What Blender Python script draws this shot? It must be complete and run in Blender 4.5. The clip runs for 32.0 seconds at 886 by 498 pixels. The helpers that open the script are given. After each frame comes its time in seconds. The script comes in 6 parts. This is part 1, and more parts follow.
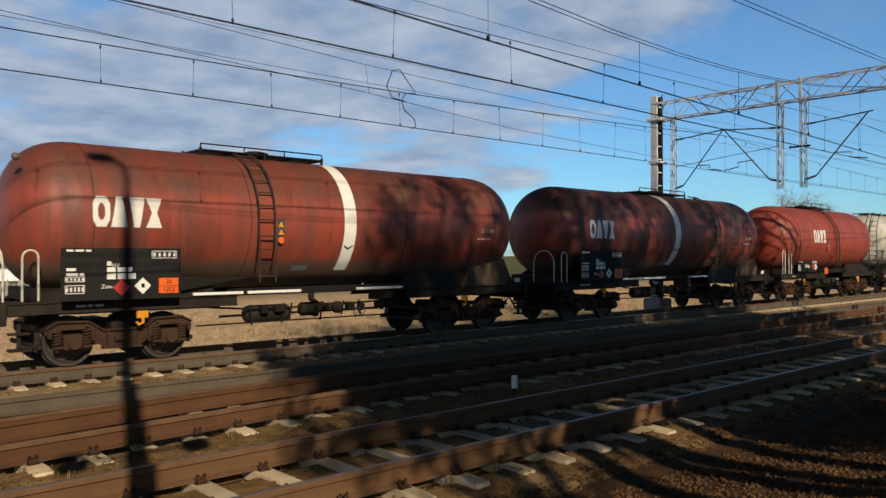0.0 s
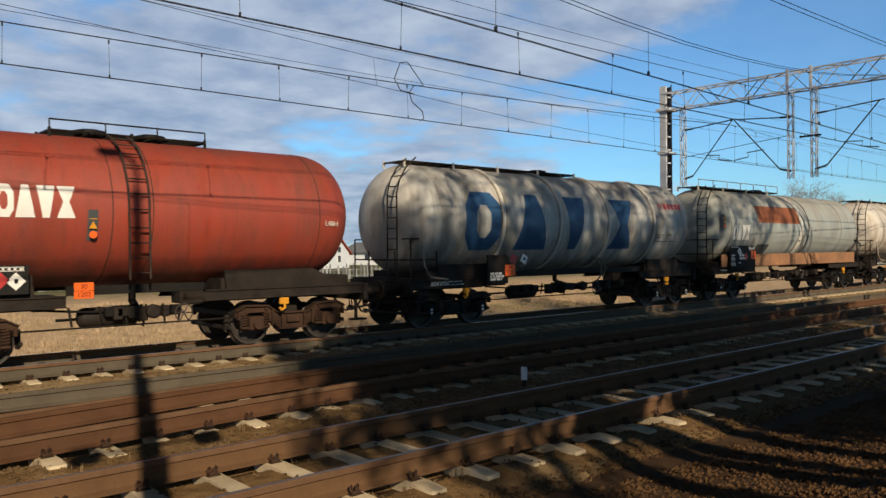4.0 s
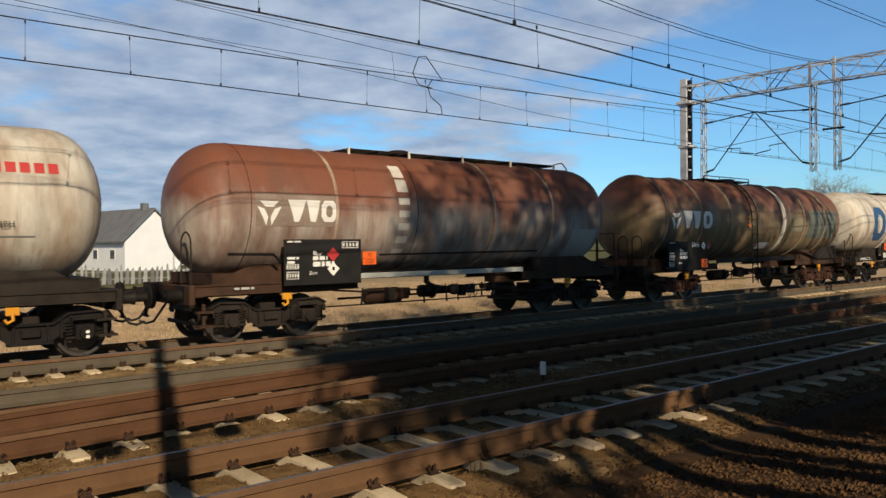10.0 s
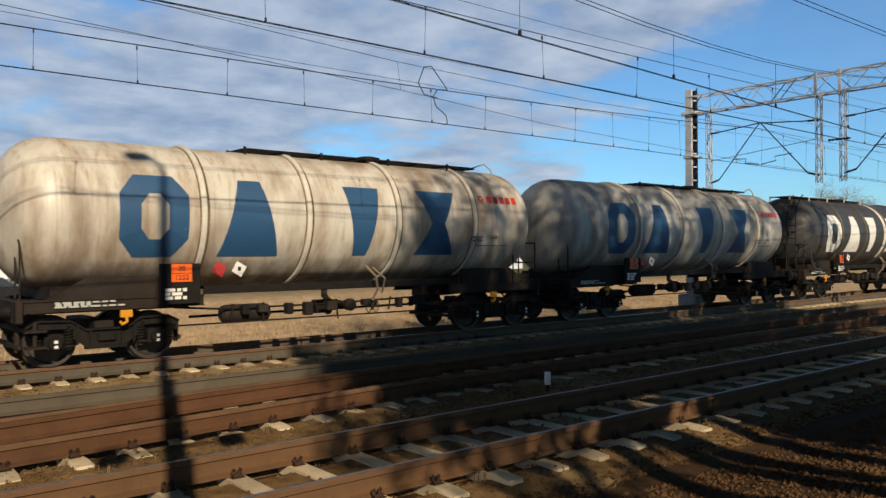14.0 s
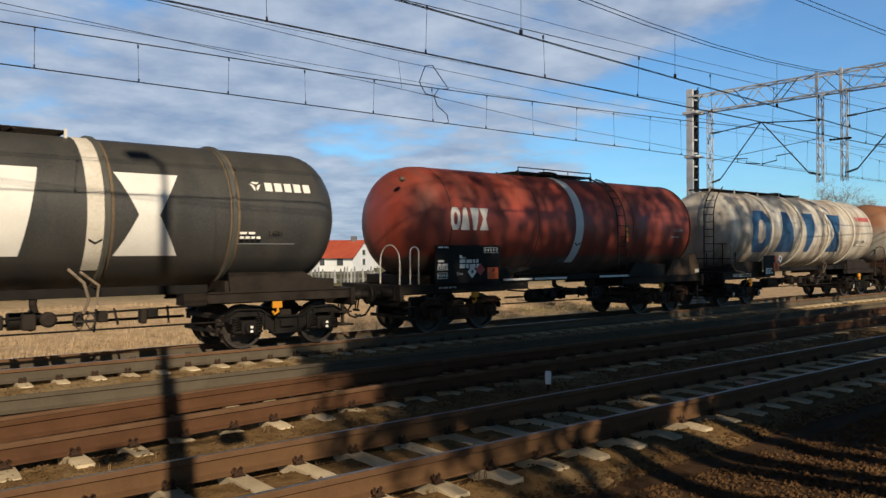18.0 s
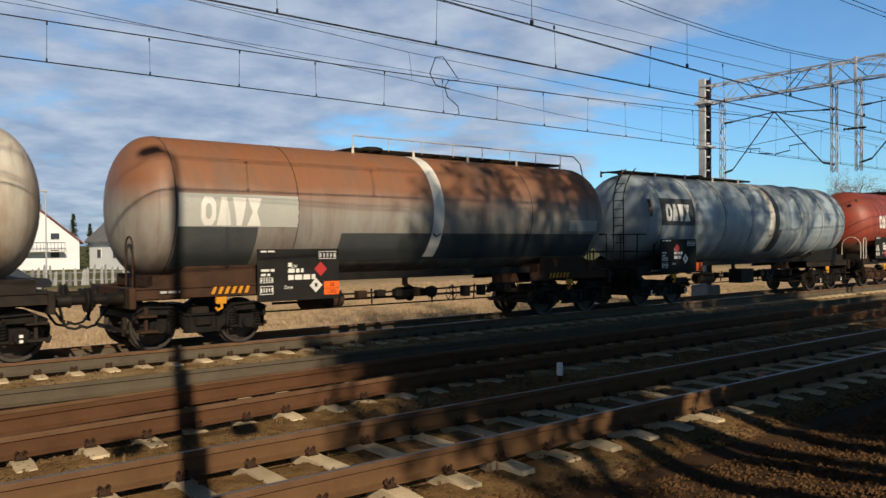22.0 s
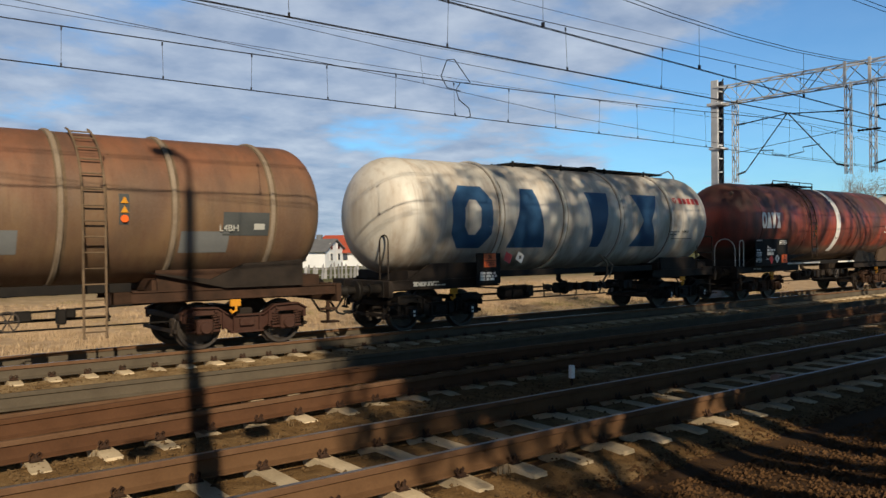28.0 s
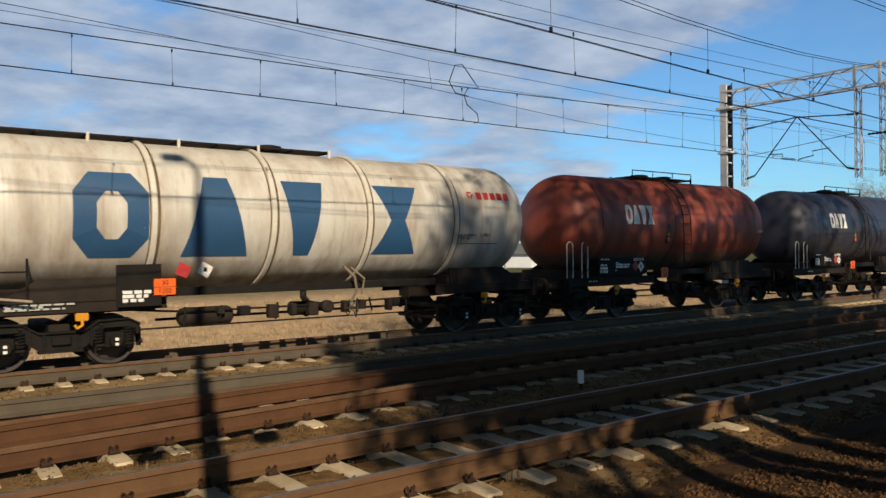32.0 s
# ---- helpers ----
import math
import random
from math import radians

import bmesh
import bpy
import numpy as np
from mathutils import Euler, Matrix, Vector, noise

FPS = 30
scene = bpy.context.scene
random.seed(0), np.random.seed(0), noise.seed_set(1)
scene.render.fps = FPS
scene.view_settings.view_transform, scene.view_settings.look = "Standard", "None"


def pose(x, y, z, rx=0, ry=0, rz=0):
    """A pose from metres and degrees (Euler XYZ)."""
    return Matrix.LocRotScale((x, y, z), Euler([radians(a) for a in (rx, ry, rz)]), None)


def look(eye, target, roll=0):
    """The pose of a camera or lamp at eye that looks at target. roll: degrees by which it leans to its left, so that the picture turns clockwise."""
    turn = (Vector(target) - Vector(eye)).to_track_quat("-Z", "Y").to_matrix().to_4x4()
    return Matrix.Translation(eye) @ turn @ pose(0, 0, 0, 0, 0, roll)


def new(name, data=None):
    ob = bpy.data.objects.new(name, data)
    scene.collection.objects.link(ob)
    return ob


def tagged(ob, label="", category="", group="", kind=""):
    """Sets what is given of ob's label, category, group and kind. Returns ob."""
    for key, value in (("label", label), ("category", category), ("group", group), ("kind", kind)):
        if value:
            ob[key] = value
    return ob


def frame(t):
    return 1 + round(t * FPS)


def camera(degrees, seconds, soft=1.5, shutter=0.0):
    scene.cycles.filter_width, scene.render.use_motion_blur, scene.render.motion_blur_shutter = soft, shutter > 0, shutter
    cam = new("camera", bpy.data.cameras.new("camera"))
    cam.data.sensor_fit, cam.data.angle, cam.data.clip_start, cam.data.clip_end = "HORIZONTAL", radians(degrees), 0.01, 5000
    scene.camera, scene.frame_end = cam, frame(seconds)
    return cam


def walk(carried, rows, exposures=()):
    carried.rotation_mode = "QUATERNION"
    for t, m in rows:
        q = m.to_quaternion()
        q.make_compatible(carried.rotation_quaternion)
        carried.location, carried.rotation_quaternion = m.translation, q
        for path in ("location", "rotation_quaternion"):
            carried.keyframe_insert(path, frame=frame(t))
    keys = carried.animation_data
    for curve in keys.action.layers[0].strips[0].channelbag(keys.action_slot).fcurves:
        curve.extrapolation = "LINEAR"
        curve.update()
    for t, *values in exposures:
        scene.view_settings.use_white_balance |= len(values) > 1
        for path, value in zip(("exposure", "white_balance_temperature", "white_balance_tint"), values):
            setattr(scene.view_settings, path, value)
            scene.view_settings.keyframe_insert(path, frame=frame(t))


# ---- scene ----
cam = camera(58.8, 32.0, soft=1.45, shutter=0.08)

# seconds, heading from the track's direction, pitch, lean of a hand-held camera that pans slowly
TURNS = [
    (0, 47.61, 0.50, -0.07), (0.5, 47.37, 0.30, -0.09), (1, 47.54, 0.14, -0.14), (1.5, 47.71, -0.06, -0.30), (2, 47.92, 0.02, -0.39),
    (2.5, 48.35, 0.07, -0.46), (3, 48.19, 0.04, -0.49), (3.5, 48.27, -0.02, -0.57), (5.5, 48.19, -0.22, 0.41), (6, 48.26, -0.28, 0.39),
    (6.5, 48.31, -0.11, 0.40), (7, 48.66, -0.15, 0.31), (7.5, 48.80, -0.07, 0.19), (8, 48.93, -0.03, 0.23), (8.5, 49.20, -0.09, 0.27),
    (9, 49.27, -0.19, -0.20), (9.5, 49.29, -0.29, -0.27), (10, 49.62, -0.45, -0.51), (10.5, 49.63, -0.55, -0.48), (11, 49.54, -0.45, -0.45),
    (11.5, 49.88, 0.03, -0.48), (12, 49.85, 0.01, -0.46), (12.5, 49.78, 0.10, -0.42), (13, 49.90, 0.11, -0.47), (13.5, 49.94, 0.29, -0.32),
    (14, 49.96, 0.24, -0.28), (14.5, 50.11, 0.37, -0.32), (16.5, 50.03, 0.31, -0.29), (17, 50.13, 0.23, -0.23), (17.5, 50.24, 0.17, -0.16),
    (18, 50.02, 0.18, -0.19), (18.5, 50.32, -0.01, -0.23), (19, 50.53, -0.16, -0.26), (19.5, 50.72, -0.30, -0.46), (20, 50.73, -0.24, -0.33),
    (20.5, 50.71, -0.18, -0.26), (21, 50.79, -0.17, -0.30), (21.5, 50.71, -0.36, -0.39), (22, 50.83, -0.42, -0.37), (22.5, 50.85, -0.35, -0.38),
    (23, 51.00, -0.30, -0.38), (23.5, 51.09, -0.14, -0.36), (24, 51.11, -0.05, -0.37), (24.5, 51.16, -0.19, -0.38), (25, 51.20, -0.39, -0.37),
    (25.5, 51.19, -0.24, -0.46), (27.5, 51.42, -0.37, -0.39), (28, 51.67, -0.23, -0.46), (28.5, 51.72, -0.15, -0.46), (29, 52.08, 0.03, -0.42),
    (29.5, 51.99, 0.13, -0.39), (30, 52.09, 0.08, -0.40), (30.5, 52.19, -0.04, -0.50), (31, 52.04, -0.06, -0.57), (31.5, 52.27, -0.01, -0.55),
    (32, 52.28, 0.14, -0.58),
]
EYE = Vector((0.0, 0.0, 2.04))


def eye_pose(heading, pitch, lean):
    a, p, l = radians(heading), radians(pitch), radians(lean)
    fw = Vector((math.cos(a) * math.cos(p), math.sin(a) * math.cos(p), math.sin(p)))
    side = Vector((math.sin(a), -math.cos(a), 0))
    up = side.cross(fw)
    right = side * math.cos(l) + up * math.sin(l)
    up = right.cross(fw)
    m = Matrix((right, up, -fw)).transposed().to_4x4()
    m.translation = EYE
    return m


walk(cam, [(t, eye_pose(*angles)) for t, *angles in TURNS], exposures=[(0, -0.11, 7350, 10), (0.9, 0.0, 7350, 10), (32, 0.0, 7350, 10)])

# ---- daylight: low winter sun from behind the camera, blue sky with a bank of cloud ----
SUN_AZ, SUN_EL = radians(19.4), radians(29.0)
LIGHT = Vector((math.sin(SUN_AZ) * math.cos(SUN_EL), math.cos(SUN_AZ) * math.cos(SUN_EL), -math.sin(SUN_EL)))
sun = new("sun", bpy.data.lights.new("sun", "SUN"))
sun.data.energy, sun.data.angle, sun.data.color = 5.4, radians(0.53), (1.0, 0.893, 0.73)
sun.matrix_world = look((0, 0, 40), Vector((0, 0, 40)) + LIGHT)


def sky_world():
    w = bpy.data.worlds.new("sky")
    w.use_nodes = True
    nt = w.node_tree
    nt.nodes.clear()
    N, K = nt.nodes.new, nt.links.new
    out, bg = N("ShaderNodeOutputWorld"), N("ShaderNodeBackground")
    sky = N("ShaderNodeTexSky")
    sky.sky_type, sky.sun_disc = "NISHITA", False
    sky.sun_elevation, sky.sun_rotation = SUN_EL, SUN_AZ + math.pi
    sky.air_density, sky.dust_density, sky.ozone_density = 1.0, 0.3, 3.0
    tc = N("ShaderNodeTexCoord")
    sep = N("ShaderNodeSeparateXYZ")
    K(tc.outputs["Generated"], sep.inputs[0])

    def mth(op, a, b=None, c=None):
        n = N("ShaderNodeMath")
        n.operation = op
        for k, v in enumerate((a, b, c)):
            if v is None:
                continue
            if isinstance(v, (int, float)):
                n.inputs[k].default_value = v
            else:
                K(v, n.inputs[k])
        return n.outputs[0]

    # flat cloud layer: the direction is projected on a plane overhead
    x, y, z = sep.outputs
    zz = mth("ADD", mth("MAXIMUM", z, 0.0), 0.16)
    com = N("ShaderNodeCombineXYZ")
    K(mth("DIVIDE", x, zz), com.inputs[0])
    K(mth("DIVIDE", y, zz), com.inputs[1])
    n1, n2 = N("ShaderNodeTexNoise"), N("ShaderNodeTexNoise")
    for n, s, d in ((n1, 1.25, 7.0), (n2, 4.0, 6.0)):
        K(com.outputs[0], n.inputs["Vector"])
        n.inputs["Scale"].default_value, n.inputs["Detail"].default_value, n.inputs["Roughness"].default_value = s, d, 0.55
    # the bank thins out towards the east (along the track) and overhead
    az = mth("ARCTAN2", x, y)
    east = N("ShaderNodeMapRange")
    east.inputs[1].default_value, east.inputs[2].default_value = 0.84, 1.12
    east.inputs[3].default_value, east.inputs[4].default_value = 0.20, -0.20
    K(mth("ADD", az, mth("MULTIPLY", mth("SUBTRACT", 0.22, z), 1.5)), east.inputs[0])
    high = N("ShaderNodeMapRange")
    high.inputs[1].default_value, high.inputs[2].default_value = 0.24, 0.42
    high.inputs[3].default_value, high.inputs[4].default_value = 0.0, -0.30
    K(z, high.inputs[0])
    low = N("ShaderNodeMapRange")
    low.inputs[1].default_value, low.inputs[2].default_value = 0.03, 0.14
    low.inputs[3].default_value, low.inputs[4].default_value = 0.11, 0.0
    K(z, low.inputs[0])
    dens = mth("ADD", mth("ADD", mth("ADD", n1.outputs[0], east.outputs[0]), high.outputs[0]), low.outputs[0])
    dens = mth("ADD", dens, mth("MULTIPLY", mth("SUBTRACT", n2.outputs[0], 0.5), 0.40))
    ramp = N("ShaderNodeMapRange")
    ramp.interpolation_type = "SMOOTHSTEP"
    ramp.inputs[1].default_value, ramp.inputs[2].default_value = 0.44, 0.66
    K(dens, ramp.inputs[0])
    shade = N("ShaderNodeMapRange")
    shade.inputs[1].default_value, shade.inputs[2].default_value = 0.35, 0.70
    K(n2.outputs[0], shade.inputs[0])
    cloud = N("ShaderNodeMix")
    cloud.data_type = "RGBA"
    cloud.inputs[6].default_value, cloud.inputs[7].default_value = (2.64, 3.76, 6.0, 1), (4.98, 6.15, 8.2, 1)
    K(shade.outputs[0], cloud.inputs[0])
    tint = N("ShaderNodeMix")
    tint.data_type, tint.blend_type = "RGBA", "MULTIPLY"
    tint.inputs[0].default_value = 1.0
    tint.inputs[7].default_value = (0.60, 1.13, 1.56, 1)
    K(sky.outputs[0], tint.inputs[6])
    mix = N("ShaderNodeMix")
    mix.data_type = "RGBA"
    K(mth("ADD", mth("MULTIPLY", ramp.outputs[0], 0.84), 0.09), mix.inputs[0])
    K(tint.outputs[2], mix.inputs[6])
    K(cloud.outputs[2], mix.inputs[7])
    # the sky above the view is dimmed, to cut its fill light in the shade
    fill_cut = N("ShaderNodeMapRange")
    fill_cut.interpolation_type = "SMOOTHSTEP"
    fill_cut.inputs[1].default_value, fill_cut.inputs[2].default_value = 0.31, 0.54
    fill_cut.inputs[3].default_value, fill_cut.inputs[4].default_value = 1.0, 0.12
    K(z, fill_cut.inputs[0])
    dim = N("ShaderNodeMix")
    dim.data_type, dim.blend_type = "RGBA", "MULTIPLY"
    dim.inputs[0].default_value = 1.0
    K(mix.outputs[2], dim.inputs[6])
    K(fill_cut.outputs[0], dim.inputs[7])
    K(dim.outputs[2], bg.inputs[0])
    bg.inputs[1].default_value = 0.096
    K(bg.outputs[0], out.inputs[0])
    scene.world = w


sky_world()

# ---- materials ----


class Nodes:
    def __init__(self, name):
        self.m = bpy.data.materials.new(name)
        self.m.use_nodes = True
        self.t = self.m.node_tree
        self.b = self.t.nodes["Principled BSDF"]

    def add(self, kind):
        return self.t.nodes.new(kind)

    def link(self, a, b):
        self.t.links.new(a, b)

    def noise(self, vec, scale, detail=5.0, rough=0.6):
        n = self.add("ShaderNodeTexNoise")
        n.inputs["Scale"].default_value, n.inputs["Detail"].default_value = scale, detail
        n.inputs["Roughness"].default_value = rough
        self.link(vec, n.inputs["Vector"])
        return n.outputs[0]

    def stretch(self, vec, s):
        n = self.add("ShaderNodeMapping")
        n.inputs["Scale"].default_value = s
        self.link(vec, n.inputs["Vector"])
        return n.outputs[0]

    def range(self, v, a, b, c=0.0, d=1.0):
        n = self.add("ShaderNodeMapRange")
        for k, x in enumerate((a, b, c, d)):
            n.inputs[k + 1].default_value = x
        self.link(v, n.inputs[0])
        return n.outputs[0]

    def math(self, op, a, b):
        n = self.add("ShaderNodeMath")
        n.operation = op
        for k, v in enumerate((a, b)):
            if isinstance(v, (int, float)):
                n.inputs[k].default_value = v
            else:
                self.link(v, n.inputs[k])
        return n.outputs[0]

    def mix(self, f, a, b):
        n = self.add("ShaderNodeMix")
        n.data_type = "RGBA"
        for k, v in ((0, f), (6, a), (7, b)):
            if isinstance(v, (int, float)):
                n.inputs[k].default_value = v
            elif isinstance(v, tuple):
                n.inputs[k].default_value = (*v, 1)
            else:
                self.link(v, n.inputs[k])
        return n.outputs[2]

    def coords(self, kind="Object"):
        return self.add("ShaderNodeTexCoord").outputs[kind]

    def bump(self, h, strength, dist=0.02):
        n = self.add("ShaderNodeBump")
        n.inputs["Strength"].default_value, n.inputs["Distance"].default_value = strength, dist
        self.link(h, n.inputs["Height"])
        self.link(n.outputs[0], self.b.inputs["Normal"])

    def done(self, col, rough, metal=0.0):
        for key, v in (("Base Color", col), ("Roughness", rough), ("Metallic", metal)):
            if isinstance(v, tuple):
                self.b.inputs[key].default_value = (*v, 1)
            elif isinstance(v, (int, float)):
                self.b.inputs[key].default_value = v
            else:
                self.link(v, self.b.inputs[key])
        return self.m


def surface(name, a, b, rough=0.7, metal=0.0, scale=3.0, fine=40.0, bump=0.2, dist=0.01, world=False, spread=0.2, each=0.0):
    """Two tones mixed by coarse and fine noise, with a light relief."""
    n = Nodes(name)
    if world:
        vec = n.add("ShaderNodeNewGeometry").outputs["Position"]
    else:
        vec = n.coords()
    big, small = n.noise(vec, scale), n.noise(vec, fine, 3.0)
    f = n.math("ADD", n.math("MULTIPLY", big, 0.65), n.math("MULTIPLY", small, 0.35))
    f = n.range(f, 0.5 - spread, 0.5 + spread)
    col = n.mix(f, a, b)
    if each:
        r = n.range(n.add("ShaderNodeObjectInfo").outputs["Random"], 0, 1, 1 - each, 1 + each)
        h = n.add("ShaderNodeHueSaturation")
        n.link(r, h.inputs["Value"])
        n.link(col, h.inputs["Color"])
        col = h.outputs[0]
    n.bump(n.math("ADD", n.math("MULTIPLY", big, 0.4), small), bump, dist)
    n.b.inputs["Specular IOR Level"].default_value = 0.5 if rough < 0.6 else 0.12
    return n.done(col, n.range(small, 0.3, 0.7, max(0.05, rough - 0.12), min(1, rough + 0.12)), metal)


def tank_paint(name, side, top, rust, streak=0.5, topness=0.5, patch=0.3, grime=(0.05, 0.045, 0.04), grimy=0.3, rough=0.5, zc=2.8, line=False):
    """Weathered paint: rust that spreads from the top, runs of dirt down the side and faded patches."""
    n = Nodes(name)
    vec = n.coords()
    sep = n.add("ShaderNodeSeparateXYZ")
    n.link(vec, sep.inputs[0])
    z = sep.outputs[2]
    runs = n.noise(n.stretch(vec, (1.5, 0.8, 0.30)), 1.5, 5.0, 0.58)
    cloudy = n.noise(vec, 0.55, 5.0, 0.6)
    fine = n.noise(vec, 26.0, 4.0, 0.7)
    grit = n.noise(n.stretch(vec, (1.5, 1.0, 0.55)), 1.3, 6.0, 0.62)
    up = n.range(z, zc + 0.28, zc + 0.62, 0.12, 0.85) if line else n.range(z, zc - 0.5, zc + 1.35)
    f_top = n.math("ADD", n.math("MULTIPLY", up, 1.5 * topness), n.math("MULTIPLY", n.math("SUBTRACT", cloudy, 0.5), 1.6 * patch))
    f_top = n.range(f_top, 0.25, 0.75)
    col = n.mix(f_top, side, top)
    f_rust = n.math("ADD", n.math("MULTIPLY", n.range(runs, 0.42, 0.72), streak), n.math("MULTIPLY", n.range(cloudy, 0.55, 0.8), patch))
    col = n.mix(n.math("MINIMUM", f_rust, 0.9), col, rust)
    f_dirt = n.math("MULTIPLY", n.range(grit, 0.45, 0.75), grimy)
    col = n.mix(f_dirt, col, grime)
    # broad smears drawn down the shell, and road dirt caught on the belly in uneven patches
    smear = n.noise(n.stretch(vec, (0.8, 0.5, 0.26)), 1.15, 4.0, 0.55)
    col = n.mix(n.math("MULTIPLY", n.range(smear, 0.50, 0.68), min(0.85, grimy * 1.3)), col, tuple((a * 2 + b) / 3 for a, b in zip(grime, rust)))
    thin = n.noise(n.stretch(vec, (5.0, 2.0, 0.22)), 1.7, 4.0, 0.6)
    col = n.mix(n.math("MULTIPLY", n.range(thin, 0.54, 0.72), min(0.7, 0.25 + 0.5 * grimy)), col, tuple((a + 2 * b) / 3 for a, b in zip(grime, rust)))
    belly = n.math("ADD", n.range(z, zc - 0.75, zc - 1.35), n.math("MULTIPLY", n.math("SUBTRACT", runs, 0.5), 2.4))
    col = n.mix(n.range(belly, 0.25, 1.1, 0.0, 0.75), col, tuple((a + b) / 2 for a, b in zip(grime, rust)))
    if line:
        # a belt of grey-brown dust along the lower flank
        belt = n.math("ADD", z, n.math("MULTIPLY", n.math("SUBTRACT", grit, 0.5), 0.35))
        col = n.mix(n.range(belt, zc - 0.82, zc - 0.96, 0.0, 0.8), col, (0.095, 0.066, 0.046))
    col = n.mix(n.range(fine, 0.3, 0.7, 0.0, 0.12), col, (0.25, 0.2, 0.16))
    n.bump(n.math("ADD", n.math("MULTIPLY", cloudy, 0.6), n.math("MULTIPLY", fine, 0.06)), 0.35, 0.03)
    return n.done(col, n.range(runs, 0.3, 0.7, rough - 0.1, rough + 0.22))


def plain(name, col, rough=0.5, metal=0.0):
    return surface(name, col, tuple(c * 0.72 for c in col), rough, metal, 2.0, 30.0, 0.08, 0.004, spread=0.3)


BLACK = surface("sooty_black_steel", (0.006, 0.006, 0.006), (0.018, 0.015, 0.013), 0.6, 0.0, 4, 60, 0.3)
GRIME = surface("grimy_brown_steel", (0.011, 0.009, 0.008), (0.034, 0.026, 0.021), 0.7, 0.0, 3, 50, 0.4)
RUSTY = surface("rusted_underframe", (0.022, 0.014, 0.010), (0.070, 0.036, 0.023), 0.8, 0.0, 3, 50, 0.5)
DARKRED = surface("dull_red_bogie_paint", (0.036, 0.013, 0.010), (0.065, 0.036, 0.027), 0.8, 0.0, 3, 50, 0.4)
WHEEL = surface("wheel_steel", (0.022, 0.019, 0.017), (0.055, 0.043, 0.036), 0.55, 0.3, 5, 60, 0.2)
GALV = surface("galvanised_steel", (0.30, 0.31, 0.32), (0.45, 0.46, 0.47), 0.55, 0.2, 4, 40, 0.15)
WHITE = plain("white_marking_paint", (0.78, 0.76, 0.72), 0.5)
CREAMLINE = surface("cream_stripe_paint", (0.42, 0.38, 0.32), (0.66, 0.625, 0.56), 0.6, 0, 1.5, 20, 0.1)
BLUE = plain("blue_marking_paint", (0.020, 0.080, 0.180), 0.5)
REDMARK = plain("red_marking_paint", (0.45, 0.03, 0.03), 0.5)
ORANGE = plain("orange_plate_paint", (0.85, 0.13, 0.015), 0.45)
YELLOW = plain("yellow_paint", (0.62, 0.27, 0.03), 0.6)
PLATE = surface("black_data_plate", (0.010, 0.010, 0.010), (0.021, 0.020, 0.019), 0.75, 0.0, 3, 40, 0.1)
INK = plain("black_ink", (0.015, 0.015, 0.015), 0.6)
GREYMARK = plain("grey_paint_patch", (0.17, 0.18, 0.185), 0.6)
DKGREY = surface("dark_grey_paint_patch", (0.045, 0.052, 0.055), (0.075, 0.08, 0.08), 0.6, 0, 2, 30, 0.1)
PALEGREY = surface("pale_grey_paint_patch", (0.33, 0.34, 0.32), (0.42, 0.42, 0.39), 0.6, 0, 2, 30, 0.1)
GREENGREY = surface("green_grey_paint_patch", (0.075, 0.092, 0.082), (0.115, 0.125, 0.105), 0.6, 0, 2, 30, 0.1)
RUSTPATCH = surface("rust_red_paint_patch", (0.15, 0.050, 0.028), (0.31, 0.105, 0.05), 0.7, 0, 1.1, 20, 0.1)
FADEGREEN = surface("faded_olive_paint_patch", (0.14, 0.125, 0.08), (0.23, 0.205, 0.14), 0.65, 0, 1.2, 25, 0.1)
FADED = surface("faded_grey_brown_paint_patch", (0.15, 0.10, 0.08), (0.29, 0.235, 0.20), 0.65, 0, 1.4, 25, 0.1)
DUST = surface("dusty_brown_plate", (0.038, 0.026, 0.019), (0.098, 0.066, 0.045), 0.85, 0, 1.6, 25, 0.2)
SKIRT = surface("dusty_orange_skirt_paint", (0.13, 0.075, 0.048), (0.37, 0.175, 0.085), 0.75, 0, 1.3, 22, 0.2)
RUBBER = plain("hose_rubber", (0.02, 0.02, 0.02), 0.7)
RAILSIDE = surface("rusty_rail_side", (0.058, 0.027, 0.014), (0.105, 0.050, 0.026), 0.85, 0.0, 2, 40, 0.3, 0.004)
RAILGREY = surface("dusty_rail_side", (0.062, 0.050, 0.036), (0.105, 0.086, 0.062), 0.85, 0.0, 2, 40, 0.3, 0.004)
RAILTOP = surface("polished_rail_head", (0.22, 0.21, 0.21), (0.34, 0.33, 0.33), 0.42, 0.8, 4, 80, 0.05, 0.001)
RAILHEAD = surface("dusty_rail_head", (0.085, 0.044, 0.024), (0.145, 0.082, 0.047), 0.8, 0.0, 3, 60, 0.1, 0.001)
RAILBROWN = surface("brown_rail_side", (0.080, 0.041, 0.020), (0.135, 0.074, 0.038), 0.85, 0.0, 2, 40, 0.3, 0.004)
SLEEPER = surface("weathered_concrete", (0.36, 0.28, 0.18), (0.60, 0.49, 0.34), 0.9, 0.0, 2.5, 30, 0.4, 0.01, each=0.18)
STONE = surface("ballast_stone", (0.05, 0.030, 0.014), (0.155, 0.096, 0.046), 0.9, 0.0, 1.6, 25, 0.4, 0.01, world=True)
WIRE = plain("dark_copper_wire", (0.03, 0.03, 0.035), 0.5, 0.5)
GANTRY = surface("weathered_mast_steel", (0.34, 0.36, 0.39), (0.60, 0.62, 0.66), 0.6, 0.0, 3, 30, 0.2)
BARK = surface("bark", (0.06, 0.045, 0.03), (0.13, 0.10, 0.07), 0.9, 0, 3, 30, 0.6)
TWIG = surface("twigs", (0.16, 0.14, 0.13), (0.24, 0.21, 0.19), 0.9, 0, 3, 30, 0.2)
